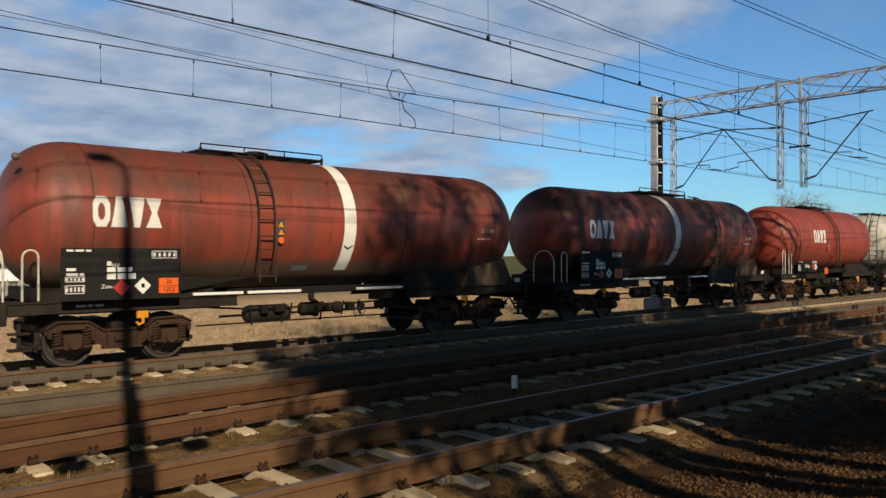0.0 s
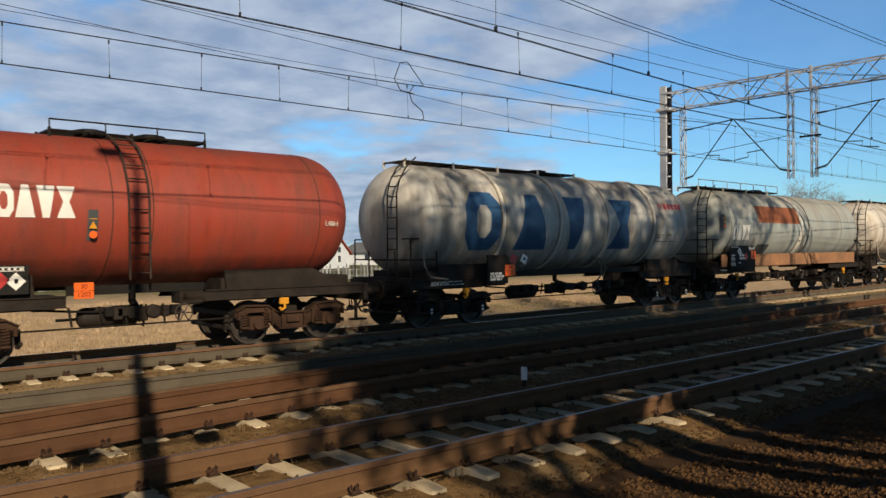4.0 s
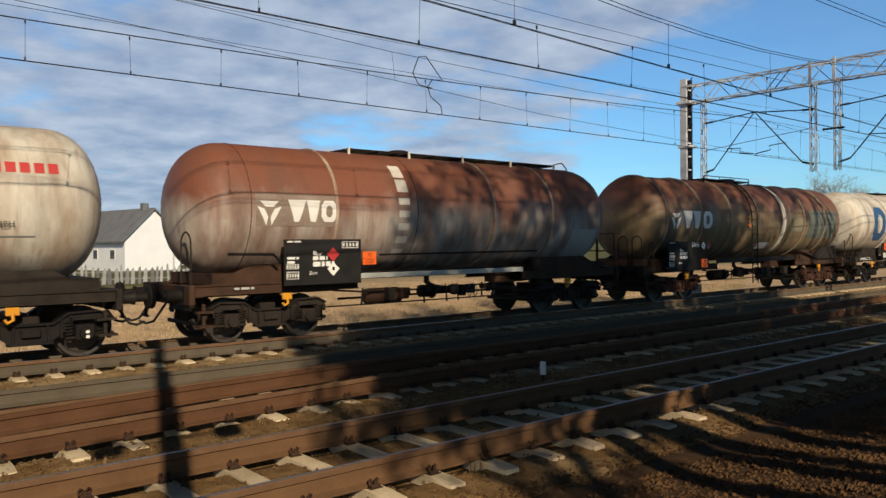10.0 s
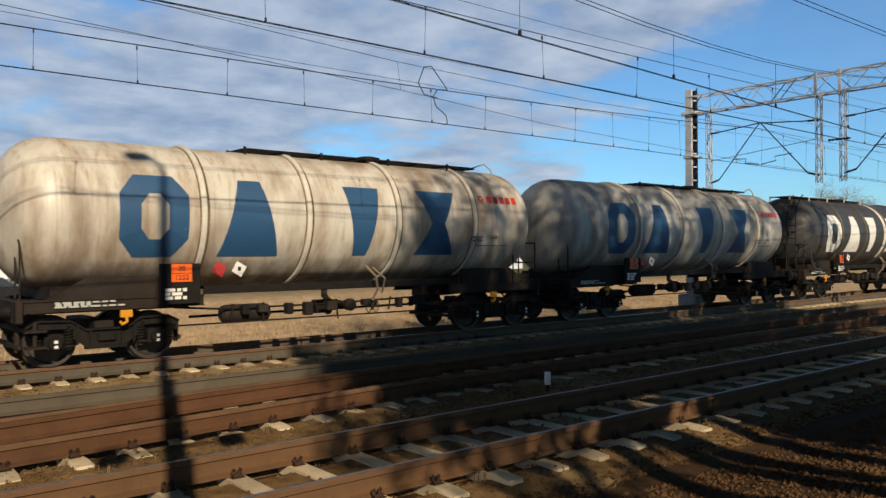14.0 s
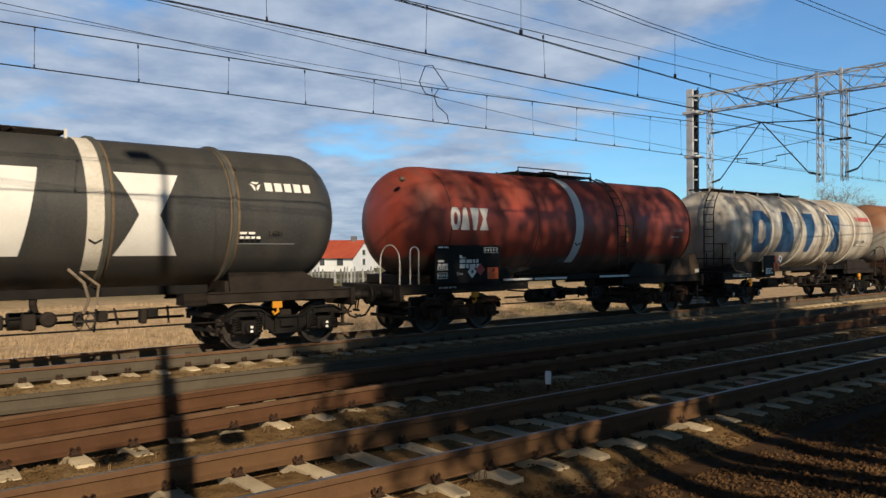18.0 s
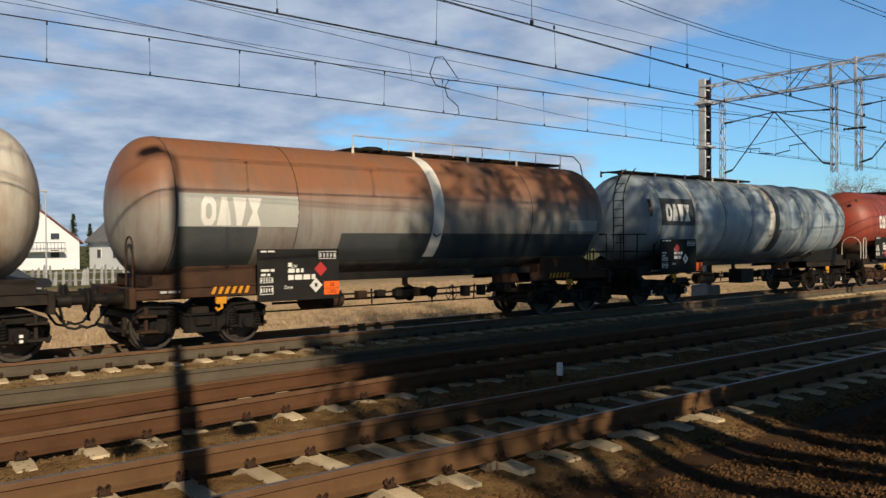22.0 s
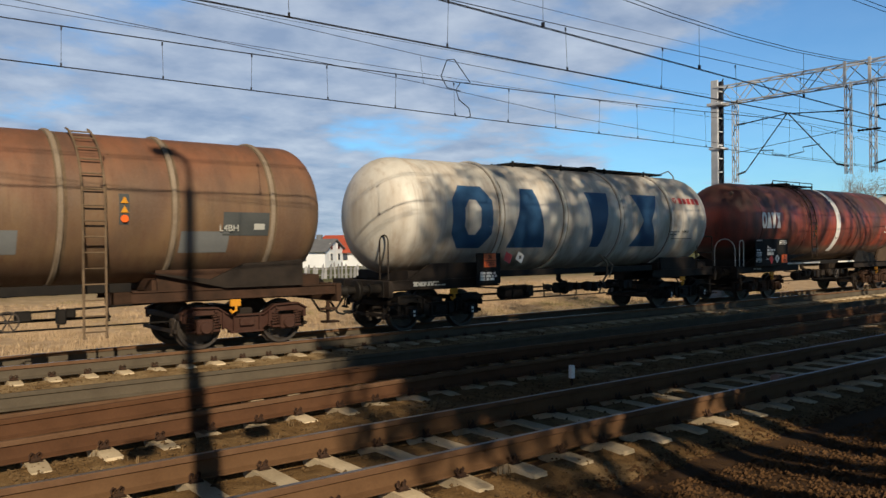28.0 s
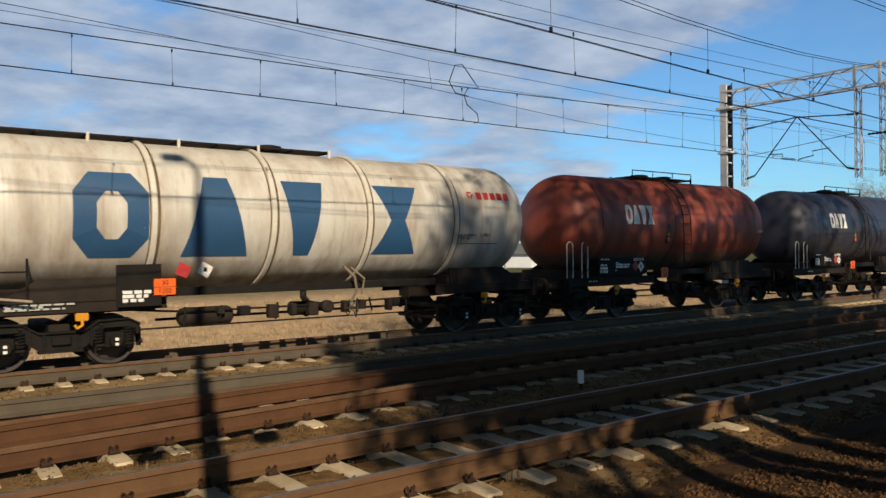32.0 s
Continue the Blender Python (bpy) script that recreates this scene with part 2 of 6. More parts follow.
LEAF = surface("dull_evergreen_leaf", (0.03, 0.045, 0.015), (0.06, 0.07, 0.03), 0.7, 0, 3, 30, 0.2)
WALLWHITE = surface("white_render", (0.58, 0.60, 0.63), (0.70, 0.72, 0.74), 0.85, 0, 0.6, 12, 0.1)
WALLGREY = surface("grey_render", (0.42, 0.42, 0.42), (0.5, 0.5, 0.5), 0.85, 0, 0.6, 12, 0.1)
ROOFGREY = surface("grey_roof_tile", (0.10, 0.105, 0.115), (0.17, 0.175, 0.185), 0.7, 0, 0.8, 8, 0.3)
ROOFRED = surface("red_roof_tile", (0.30, 0.05, 0.03), (0.42, 0.10, 0.06), 0.7, 0, 0.8, 8, 0.3)
ROOFBROWN = surface("brown_roof_tile", (0.16, 0.045, 0.03), (0.22, 0.08, 0.06), 0.7, 0, 0.8, 8, 0.3)
GLASS = plain("window_glass", (0.05, 0.06, 0.08), 0.12)
CONCRETE = surface("weathered_stake", (0.13, 0.13, 0.13), (0.30, 0.30, 0.31), 0.9, 0, 2, 20, 0.3, each=0.5)
HEDGE = surface("dark_green_conifer", (0.02, 0.035, 0.015), (0.045, 0.065, 0.03), 0.9, 0, 1, 12, 0.4)


def grass_mat():
    n = Nodes("dry_grass_blade")
    vec = n.add("ShaderNodeNewGeometry")
    f = n.range(vec.outputs["Random Per Island"], 0, 1)
    col = n.mix(f, (0.34, 0.245, 0.155), (0.48, 0.36, 0.24))
    tuft, wide = n.noise(vec.outputs["Position"], 1.3, 4), n.noise(vec.outputs["Position"], 0.22, 3)
    col = n.mix(n.range(tuft, 0.52, 0.72, 0.0, 0.75), col, (0.17, 0.115, 0.062))
    col = n.mix(n.range(wide, 0.50, 0.66, 0.0, 0.55), col, (0.15, 0.145, 0.055))
    n.b.inputs["Specular IOR Level"].default_value = 0.1
    return n.done(col, 0.9)


def ground_mat():
    """Dry grass by the line, green turf further off, brown earth on the near side."""
    n = Nodes("field_and_verge")
    vec = n.add("ShaderNodeNewGeometry").outputs["Position"]
    sep = n.add("ShaderNodeSeparateXYZ")
    n.link(vec, sep.inputs[0])
    big, mid, fine = n.noise(vec, 0.12, 4), n.noise(vec, 1.4, 6), n.noise(vec, 18.0, 4)
    y = n.math("ADD", sep.outputs[1], n.math("MULTIPLY", n.math("SUBTRACT", big, 0.5), 9.0))
    dry = n.mix(n.range(mid, 0.3, 0.7), (0.31, 0.215, 0.13), (0.50, 0.365, 0.235))
    green = n.mix(n.range(mid, 0.3, 0.7), (0.06, 0.07, 0.025), (0.13, 0.125, 0.06))
    earth = n.mix(n.range(mid, 0.3, 0.7), (0.026, 0.014, 0.007), (0.070, 0.039, 0.018))
    earth = n.mix(n.range(fine, 0.35, 0.65), earth, (0.066, 0.036, 0.017))
    col = n.mix(n.range(y, 46, 58), dry, green)
    col = n.mix(n.range(sep.outputs[1], 11, 12), earth, col)
    n.bump(n.math("ADD", mid, n.math("MULTIPLY", fine, 0.5)), 0.7, 0.08)
    n.b.inputs["Specular IOR Level"].default_value = 0.1
    return n.done(col, 0.95)


def ballast_mat():
    """Brown soil and fines, with pale sand strewn between the middle and the far track."""
    n = Nodes("sandy_ballast")
    vec = n.add("ShaderNodeNewGeometry").outputs["Position"]
    sep = n.add("ShaderNodeSeparateXYZ")
    n.link(vec, sep.inputs[0])
    big, mid, fine = n.noise(vec, 0.9, 4), n.noise(vec, 5.0, 5), n.noise(vec, 34.0, 4)
    soil = n.mix(n.range(mid, 0.3, 0.7), (0.105, 0.058, 0.023), (0.23, 0.138, 0.060))
    sand = n.mix(n.range(mid, 0.3, 0.7), (0.20, 0.135, 0.068), (0.36, 0.255, 0.14))
    f = n.math("ADD", n.range(sep.outputs[1], 7.6, 13.4, 0.12, 0.85), n.math("MULTIPLY", n.math("SUBTRACT", big, 0.5), 2.6))
    col = n.mix(n.range(f, 0.3, 0.8), soil, sand)
    col = n.mix(n.range(fine, 0.55, 0.72), col, (0.045, 0.028, 0.014))
    n.bump(n.math("ADD", mid, n.math("MULTIPLY", fine, 0.6)), 0.9, 0.04)
    n.b.inputs["Specular IOR Level"].default_value = 0.1
    return n.done(col, 0.95)


BALLAST = ballast_mat()
WEED = surface("withered_weed", (0.10, 0.065, 0.035), (0.24, 0.16, 0.085), 0.9, 0, 3, 30, 0.2)
DRYGRASS, FIELD = grass_mat(), ground_mat()

# ---- mesh building ----


class Shape:
    """Collects faces; mesh() makes them one mesh."""

    def __init__(self):
        self.v, self.f = [], []

    def put(self, vs, fs):
        k = len(self.v)
        self.v += vs
        self.f += [tuple(i + k for i in f) for f in fs]
        return self

    def box(self, x0, x1, y0, y1, z0, z1, b=0.0):
        """A box, with chamfered edges of width b."""
        if not b:
            vs = [(x, y, z) for x in (x0, x1) for y in (y0, y1) for z in (z0, z1)]
            return self.put(vs, [(0, 1, 3, 2), (4, 6, 7, 5), (0, 4, 5, 1), (2, 3, 7, 6), (0, 2, 6, 4), (1, 5, 7, 3)])
        lo, hi, vs, ix = (x0, y0, z0), (x1, y1, z1), [], {}
        for s in ((i, j, k) for i in (0, 1) for j in (0, 1) for k in (0, 1)):
            for a in range(3):
                p = [hi[d] - (b if d != a else 0) if s[d] else lo[d] + (b if d != a else 0) for d in range(3)]
                ix[s, a] = len(vs)
                vs.append(tuple(p))
        fs = []
        for a in range(3):
            o, u = (a + 1) % 3, (a + 2) % 3
            for sa in (0, 1):
                q = []
                for so, su in ((0, 0), (1, 0), (1, 1), (0, 1)):
                    s = [0, 0, 0]
                    s[a], s[o], s[u] = sa, so, su
                    q.append(ix[tuple(s), a])
                fs.append(tuple(q if sa else q[::-1]))
            for so in (0, 1):
                for su in (0, 1):
                    e = []
                    for sa in (0, 1):
                        s = [0, 0, 0]
                        s[a], s[o], s[u] = sa, so, su
                        e.append(tuple(s))
                    fs.append((ix[e[0], o], ix[e[1], o], ix[e[1], u], ix[e[0], u]))
        for s in {k[0] for k in ix}:
            fs.append(tuple(ix[s, a] for a in range(3)))
        return self.put(vs, fs)

    def rod(self, a, b, r, n=8, r2=None):
        a, b = Vector(a), Vector(b)
        d = (b - a).normalized()
        u = d.orthogonal().normalized()
        w = d.cross(u)
        r2 = r if r2 is None else r2
        vs = [tuple(p + (u * math.cos(2 * math.pi * i / n) + w * math.sin(2 * math.pi * i / n)) * q) for p, q in ((a, r), (b, r2)) for i in range(n)]
        fs = [(i, (i + 1) % n, n + (i + 1) % n, n + i) for i in range(n)] + [tuple(range(n))[::-1], tuple(range(n, 2 * n))]
        return self.put(vs, fs)

    def tube(self, pts, r, n=6):
        pts = [Vector(p) for p in pts]
        vs, u = [], None
        for i, p in enumerate(pts):
            d = (pts[min(i + 1, len(pts) - 1)] - pts[max(i - 1, 0)]).normalized()
            u = d.orthogonal().normalized() if u is None else (u - d * u.dot(d)).normalized()
            w = d.cross(u)
            vs += [tuple(p + (u * math.cos(2 * math.pi * k / n) + w * math.sin(2 * math.pi * k / n)) * r) for k in range(n)]
        fs = [(i * n + k, i * n + (k + 1) % n, (i + 1) * n + (k + 1) % n, (i + 1) * n + k) for i in range(len(pts) - 1) for k in range(n)]
        fs += [tuple(range(n))[::-1], tuple(range((len(pts) - 1) * n, len(pts) * n))]
        return self.put(vs, fs)

    def turn_x(self, prof, n=40, y=0.0, z=0.0):
        """A profile of (x, r) turned about a line along x."""
        vs, fs = [], []
        for x, r in prof:
            vs += [(x, y + r * math.cos(2 * math.pi * k / n), z + r * math.sin(2 * math.pi * k / n)) for k in range(n)]
        for i in range(len(prof) - 1):
            fs += [(i * n + k, (i + 1) * n + k, (i + 1) * n + (k + 1) % n, i * n + (k + 1) % n) for k in range(n)]
        fs += [tuple(range(n)), tuple(range((len(prof) - 1) * n, len(prof) * n))[::-1]]
        return self.put(vs, fs)

    def turn_y(self, prof, n=24, x=0.0, z=0.0):
        """A profile of (y, r) turned about a line along y."""
        vs, fs = [], []
        for y, r in prof:
            vs += [(x + r * math.cos(2 * math.pi * k / n), y, z + r * math.sin(2 * math.pi * k / n)) for k in range(n)]
        for i in range(len(prof) - 1):
            fs += [(i * n + k, i * n + (k + 1) % n, (i + 1) * n + (k + 1) % n, (i + 1) * n + k) for k in range(n)]
        fs += [tuple(range(n))[::-1], tuple(range((len(prof) - 1) * n, len(prof) * n))]
        return self.put(vs, fs)

    def slab(self, pts, y0, y1):
        """A flat outline in x and z, thick along y."""
        n = len(pts)
        vs = [(x, y, z) for y in (y0, y1) for x, z in pts]
        return self.put(vs, [(i, (i + 1) % n, n + (i + 1) % n, n + i) for i in range(n)] + [tuple(range(n))[::-1], tuple(range(n, 2 * n))])

    def mesh(self, name="m", smooth=True, angle=35):
        me = bpy.data.meshes.new(name)
        me.from_pydata(self.v, [], self.f)
        if smooth:
            me.shade_smooth()
            me.set_sharp_from_angle(angle=radians(angle))
        me.update()
        return me


def part(name, shape, mat, parent=None, label="", smooth=True, at=None):
    """One mesh object, under its thing or part."""
    me = shape if isinstance(shape, bpy.types.Mesh) else shape.mesh(name, smooth)
    if not me.materials:
        me.materials.append(mat)
    ob = new(name, me)
    if parent is not None:
        ob.parent = parent
    if at is not None:
        ob.matrix_basis = at
    return tagged(ob, label)


def thing(name, label, category, group="", kind=""):
    return tagged(new(name), label, category, group, kind)


KEPT = {}


def shared(key, make):
    if key not in KEPT:
        s = make()
        KEPT[key] = s.mesh(key[0] if isinstance(key, tuple) else key)
    return KEPT[key]


def ground_z(x, y):
    """Height of the earth: track bed, the bank on which the viewer stands, flat fields beyond."""
    if y > 17.1:
        # the line runs on a low embankment; beyond its foot the meadow rises again gently
        if y < 20.6:
            f = (y - 17.1) / 3.5
            z = -0.34 - 1.0 * f * f * (3 - 2 * f)
        else:
            f = min(1, max(0, (y - 24) / 32))
            z = -1.34 + 0.55 * f
        z += 0.03 * math.sin(x * 0.21) + 0.05 * noise.noise((x * 0.5, y * 0.5, 2.0))
    elif y > 4.9:
        z = -0.36
    elif y > 0.4:
        f = (4.9 - y) / 4.5
        z = -0.36 + 0.66 * f * f * (3 - 2 * f) * (0.75 + 0.25 * math.sin(0.30 * x + 0.4))
    else:
        z = -0.36 + 0.66 * (0.75 + 0.25 * math.sin(0.30 * x + 0.4))
    if -2 < y < 4.9 and -10 < x < 40:
        z += 0.05 * noise.noise((x * 0.9, y * 0.9, 0.0)) + 0.025 * noise.noise((x * 3.1, y * 3.1, 4.0))
    return z

# ---- ground, ballast, tracks ----
TRACK_N, TRACK_M, TRACK_T = 6.86, 10.71, 16.20   # centre lines


def steps(stops):
    out = []
    for a, b, d in stops:
        n = max(1, round((b - a) / d))
        out += [a + (b - a) * i / n for i in range(n)]
    return out + [stops[-1][1]]


def build_ground():
    xs = steps([(-4000, -500, 500), (-500, -60, 40), (-60, -4, 4), (-4, 26, 0.3), (26, 60, 3), (60, 500, 40), (500, 4000, 500)])
    ys = steps([(-3000, -200, 400), (-200, -20, 20), (-20, -1, 1.5), (-1, 5, 0.22), (5, 17.1, 1.6), (17.1, 18, 0.3), (18, 60, 0.7), (60, 200, 20), (200, 4500, 430)])
    s = Shape()
    for y in ys:
        s.v += [(x, y, ground_z(x, y)) for x in xs]
    n = len(xs)
    s.f = [(j * n + i, j * n + i + 1, (j + 1) * n + i + 1, (j + 1) * n + i) for j in range(len(ys) - 1) for i in range(n - 1)]
    g = part("ground", s, FIELD)
    tagged(g, "brown earth bank and dry grass field beside the line", "ground", kind="structure")


def route_near(x):
    """Near rail of the middle track: straight to the east, bearing off towards the near track to the west."""
    u = 7.4 - x
    return 9.95 - 0.082 * (0.5 * u + 0.5 * math.sqrt(u * u + 0.8))


def route_far(x):
    return route_near(x) + 1.507


def check_rail_y(x):
    """Check rail beside the far rail of the middle track; it closes up to it eastwards."""
    return route_far(x) - 0.17 - 0.045 * max(0.0, 4.6 - x)


RAIL_H = 0.241
RAIL_LINES = [lambda x: TRACK_N - 0.7535, lambda x: TRACK_N + 0.7535, route_near, route_far, lambda x: 12.55, lambda x: TRACK_T - 0.7535, lambda x: TRACK_T + 0.7535]
BED = [(4.65, -0.44), (5.1, -0.36), (5.45, -0.315), (5.7, -0.292), (6.3, -0.268), (7.4, -0.268), (7.8, -0.290), (8.4, -0.305), (8.9, -0.300), (9.3, -0.285), (12.9, -0.285), (13.6, -0.295), (14.6, -0.285), (17.0, -0.285), (17.2, -0.33), (17.4, -0.5)]


def bed_z(x, y):
    """Top of the ballast: it lies low under the rails and is heaped a little between the sleepers."""
    k = max(j for j in range(len(BED) - 1) if BED[j][0] <= max(y, BED[0][0]))
    (y0, z0), (y1, z1) = BED[k], BED[k + 1]
    z = z0 + (z1 - z0) * min(1.0, (y - y0) / (y1 - y0))
    d = min(abs(y - r(x)) for r in RAIL_LINES)
    z += 0.016 * noise.noise((x * 1.7, y * 1.7, 1.0)) + 0.010 * noise.noise((x * 5.1, y * 5.1, 3.0))
    u = max(0.0, min(1.0, (0.19 - d) / 0.07))
    return z + (-0.365 - z) * u * u * (3 - 2 * u) if z > -0.365 else z


def build_ballast():
    """One bed under the three tracks, with a shoulder on each side."""
    s = Shape()
    ys = steps([(4.65, 5.7, 0.15), (5.7, 8.0, 0.06), (8.0, 9.2, 0.12), (9.2, 11.75, 0.06), (11.75, 12.3, 0.12), (12.3, 12.8, 0.06), (12.8, 15.1, 0.2), (15.1, 17.4, 0.06)])
    xs = steps([(-420, -20, 40), (-20, 0, 1.0), (0, 26, 0.16), (26, 40, 1.0), (40, 420, 20)])
    for x in xs:
        s.v += [(x, y, bed_z(x, y)) for y in ys]
    n = len(ys)
    s.f = [(i * n + j, (i + 1) * n + j, (i + 1) * n + j + 1, i * n + j + 1) for i in range(len(xs) - 1) for j in range(n - 1)]
    b = part("ballast_bed", s, BALLAST)
    tagged(b, "bed of brown sandy ballast under three tracks", "ballast", kind="structure")


def drawn(sec, path, x0, x1):
    """A closed section of (across, height) drawn along x on the line y = path(x)."""
    s = Shape()
    xs = steps([(x0, -20, 30), (-20, 16, 0.9), (16, 40, 4), (40, x1, 30)]) if x1 > 40 else steps([(x0, x1, 0.9)])
    for x in xs:
        s.v += [(x, path(x) + a, z) for a, z in sec]
    n = len(sec)
    s.f = [(i * n + j, i * n + (j + 1) % n, (i + 1) * n + (j + 1) % n, (i + 1) * n + j) for i in range(len(xs) - 1) for j in range(n)]
    s.f += [tuple(range(n))[::-1], tuple(range((len(xs) - 1) * n, len(xs) * n))]
    return s


WEB_SECTION = [(-0.078, -RAIL_H), (0.078, -RAIL_H), (0.078, -0.224), (0.022, -0.198), (0.011, -0.172), (0.011, -0.071), (-0.011, -0.071), (-0.011, -0.172), (-0.022, -0.198), (-0.078, -0.224)]
HEAD_SECTION = [(-0.038, -0.056), (-0.011, -0.072), (0.011, -0.072), (0.038, -0.056), (0.038, -0.010), (0.028, 0.0), (-0.028, 0.0), (-0.038, -0.010)]


def build_rail(track, path, web, head, top=None, x0=-420, x1=420, name="rail", label=""):
    r = part(name, drawn(WEB_SECTION, path, x0, x1), web, track, label)
    part("rail_head", drawn(HEAD_SECTION, path, x0, x1), head, r, "dusty worn rail head")
    if top:
        part("running_surface", drawn([(-0.024, 0.0006), (0.024, 0.0006), (0.024, 0.002), (-0.024, 0.002)], path, x0, x1), top, r, "polished steel running surface")


def sleeper_mesh(half=1.25):
    """Concrete sleeper: level rail seats, a slightly slimmer middle and chamfered ends."""
    s = Shape()
    secs = [(-half, 0.115, 0.085, -0.285), (-half + 0.02, 0.125, 0.10, -0.262), (-half + 0.25, 0.125, 0.105, -0.245), (-0.45, 0.122, 0.102, -0.245),
            (0.45, 0.122, 0.102, -0.245), (half - 0.25, 0.125, 0.105, -0.245), (half - 0.02, 0.125, 0.10, -0.262), (half, 0.115, 0.085, -0.285)]
    for y, a, b, z in secs:
        s.v += [(-a, y, -0.44), (-b, y, z), (b, y, z), (a, y, -0.44)]
    for i in range(len(secs) - 1):
        s.f += [(4 * i + j, 4 * i + j + 1, 4 * i + j + 5, 4 * i + j + 4) for j in range(3)]
    s.f += [(3, 2, 1, 0), tuple(4 * (len(secs) - 1) + j for j in range(4))]
    return s


def clip_mesh():
    """Ribbed plate with a pair of sprung loops on both sides of one rail."""
    s = Shape().box(-0.07, 0.07, -0.15, 0.15, -0.2425, -0.2345, 0.003)
    for k in (-1, 1):
        s.box(-0.05, 0.05, k * 0.115 - 0.022, k * 0.115 + 0.022, -0.238, -0.205, 0.006)
        for q in (-0.036, 0.036):
            s.tube([(q - 0.026, k * 0.13, -0.21), (q - 0.028, k * 0.11, -0.175), (q, k * 0.085, -0.160), (q + 0.028, k * 0.065, -0.18), (q + 0.022, k * 0.06, -0.215)], 0.010, 5)
        s.rod((0, k * 0.115, -0.21), (0, k * 0.115, -0.17), 0.012, 6)
    return s


def build_tracks():
    plans = (("railway track with rusty rails on concrete sleepers", TRACK_N, 3.54, 0.71, 1.25, lambda x: TRACK_N),
             ("railway track with red-rusted rails and a turnout on concrete sleepers", TRACK_M, 3.80, 0.66, 1.25, lambda x: route_near(x) + 0.7535),
             ("railway track with dusty rails under the tank wagons", TRACK_T, 2.62, 0.60, 1.25, lambda x: TRACK_T))
    for label, yc, first, step, half, middle in plans:
        tr = thing("railway_track", label, "railway track", "parallel railway tracks", "structure")
        if yc == TRACK_M:
            build_rail(tr, route_near, RAILSIDE, RAILHEAD)
            build_rail(tr, route_far, RAILSIDE, RAILHEAD)
            build_rail(tr, check_rail_y, RAILSIDE, RAILSIDE, None, -9, 9.4, "check_rail", "rust-red check rail")
            build_rail(tr, lambda x: 12.55, RAILGREY, RAILGREY, None, name="rail", label="dusty grey-brown rail of the branching line")
        else:
            for d in (-0.7535, 0.7535):
                build_rail(tr, lambda x: yc + d, RAILBROWN if yc == TRACK_N else RAILGREY, RAILHEAD, RAILTOP)
        x0 = first - 8 * step
        rest = Shape()
        sm, cm = shared(("sleeper", half), lambda: sleeper_mesh(half)), shared("rail_clip", clip_mesh)
        one = sleeper_mesh(half)
        k = round((34 - x0) / step)
        rnd = random.Random(5)
        for i in range(k):
            x = x0 + i * step
            sl = part("sleeper", sm, SLEEPER, tr, at=pose(x, middle(x), rnd.uniform(-0.010, 0.0) - (rnd.uniform(0.005, 0.038) if yc == TRACK_M else 0.0), rnd.uniform(-0.4, 0.4), 0, rnd.uniform(-2.5, 2.5) if yc == TRACK_M else rnd.uniform(-1.2, 1.2)))
            for d in (-0.7535, 0.7535):
                if i < 28:
                    part("rail_clip", cm, RUSTY, sl, at=pose(0, d, -sl.location.z))
        for i in list(range(-300, 0)) + list(range(k, k + 520)):
            x = x0 + i * step
            rest.put([(a + x, b + middle(x), c) for a, b, c in one.v], one.f)
        tagged(part("distant_sleepers", rest, SLEEPER, tr), kind="stuff")


def pebble(rnd, s, size):
    """An irregular broken stone of eight faces added to s."""
    x, y, z = s.at
    vs = []
    for d in ((1, 0, 0), (-1, 0, 0), (0, 1, 0), (0, -1, 0), (0, 0, 1), (0, 0, -1)):
        q = size * rnd.uniform(0.6, 1.25)
        vs.append((x + d[0] * q + rnd.uniform(-1, 1) * size * 0.3, y + d[1] * q + rnd.uniform(-1, 1) * size * 0.3, z + d[2] * q * 0.7))
    s.put(vs, [(0, 2, 4), (2, 1, 4), (1, 3, 4), (3, 0, 4), (2, 0, 5), (1, 2, 5), (3, 1, 5), (0, 3, 5)])


def build_stones():
    rnd = random.Random(11)
    for label, n, area in (("loose brown ballast stones between the rails", 11000, (1.5, 24, 5.0, 9.4)), ("loose ballast stones between the further tracks", 7000, (1.5, 34, 9.4, 18.0))):
        s = Shape()
        for i in range(n):
            x = area[0] + (area[1] - area[0]) * rnd.random() ** 1.5
            y = rnd.uniform(area[2], area[3])
            z = bed_z(x, y)
            if 6.2 < y < 7.5 and i % 3 or min(abs(y - r(x)) for r in RAIL_LINES) < 0.10:
                continue
            s.at = (x, y, z + rnd.uniform(-0.015, 0.018))
            pebble(rnd, s, rnd.uniform(0.010, 0.034))
        tagged(part("ballast_stones", s, STONE, smooth=False), label, "stones", kind="stuff")
    s = Shape()
    for i in range(34000):
        x, y = 1.0 + 19 * rnd.random() ** 1.3 + rnd.gauss(0, 0.6), min(5.4, rnd.uniform(0.8, 5.4) + min(0.0, rnd.gauss(0, 0.6)))
        s.at = (x, y, (ground_z(x, y) if y < 4.75 else bed_z(x, y)) + rnd.uniform(-0.012, 0.015))
        pebble(rnd, s, rnd.uniform(0.012, 0.040) * (1.5 if rnd.random() < 0.04 else 1))
    tagged(part("earth_clods", s, surface("brown_clods", (0.030, 0.015, 0.007), (0.120, 0.064, 0.029), 0.95, 0, 2, 25, 0.4, world=True), smooth=False),
           "brown clods and gravel on the near bank", "clods", kind="stuff")


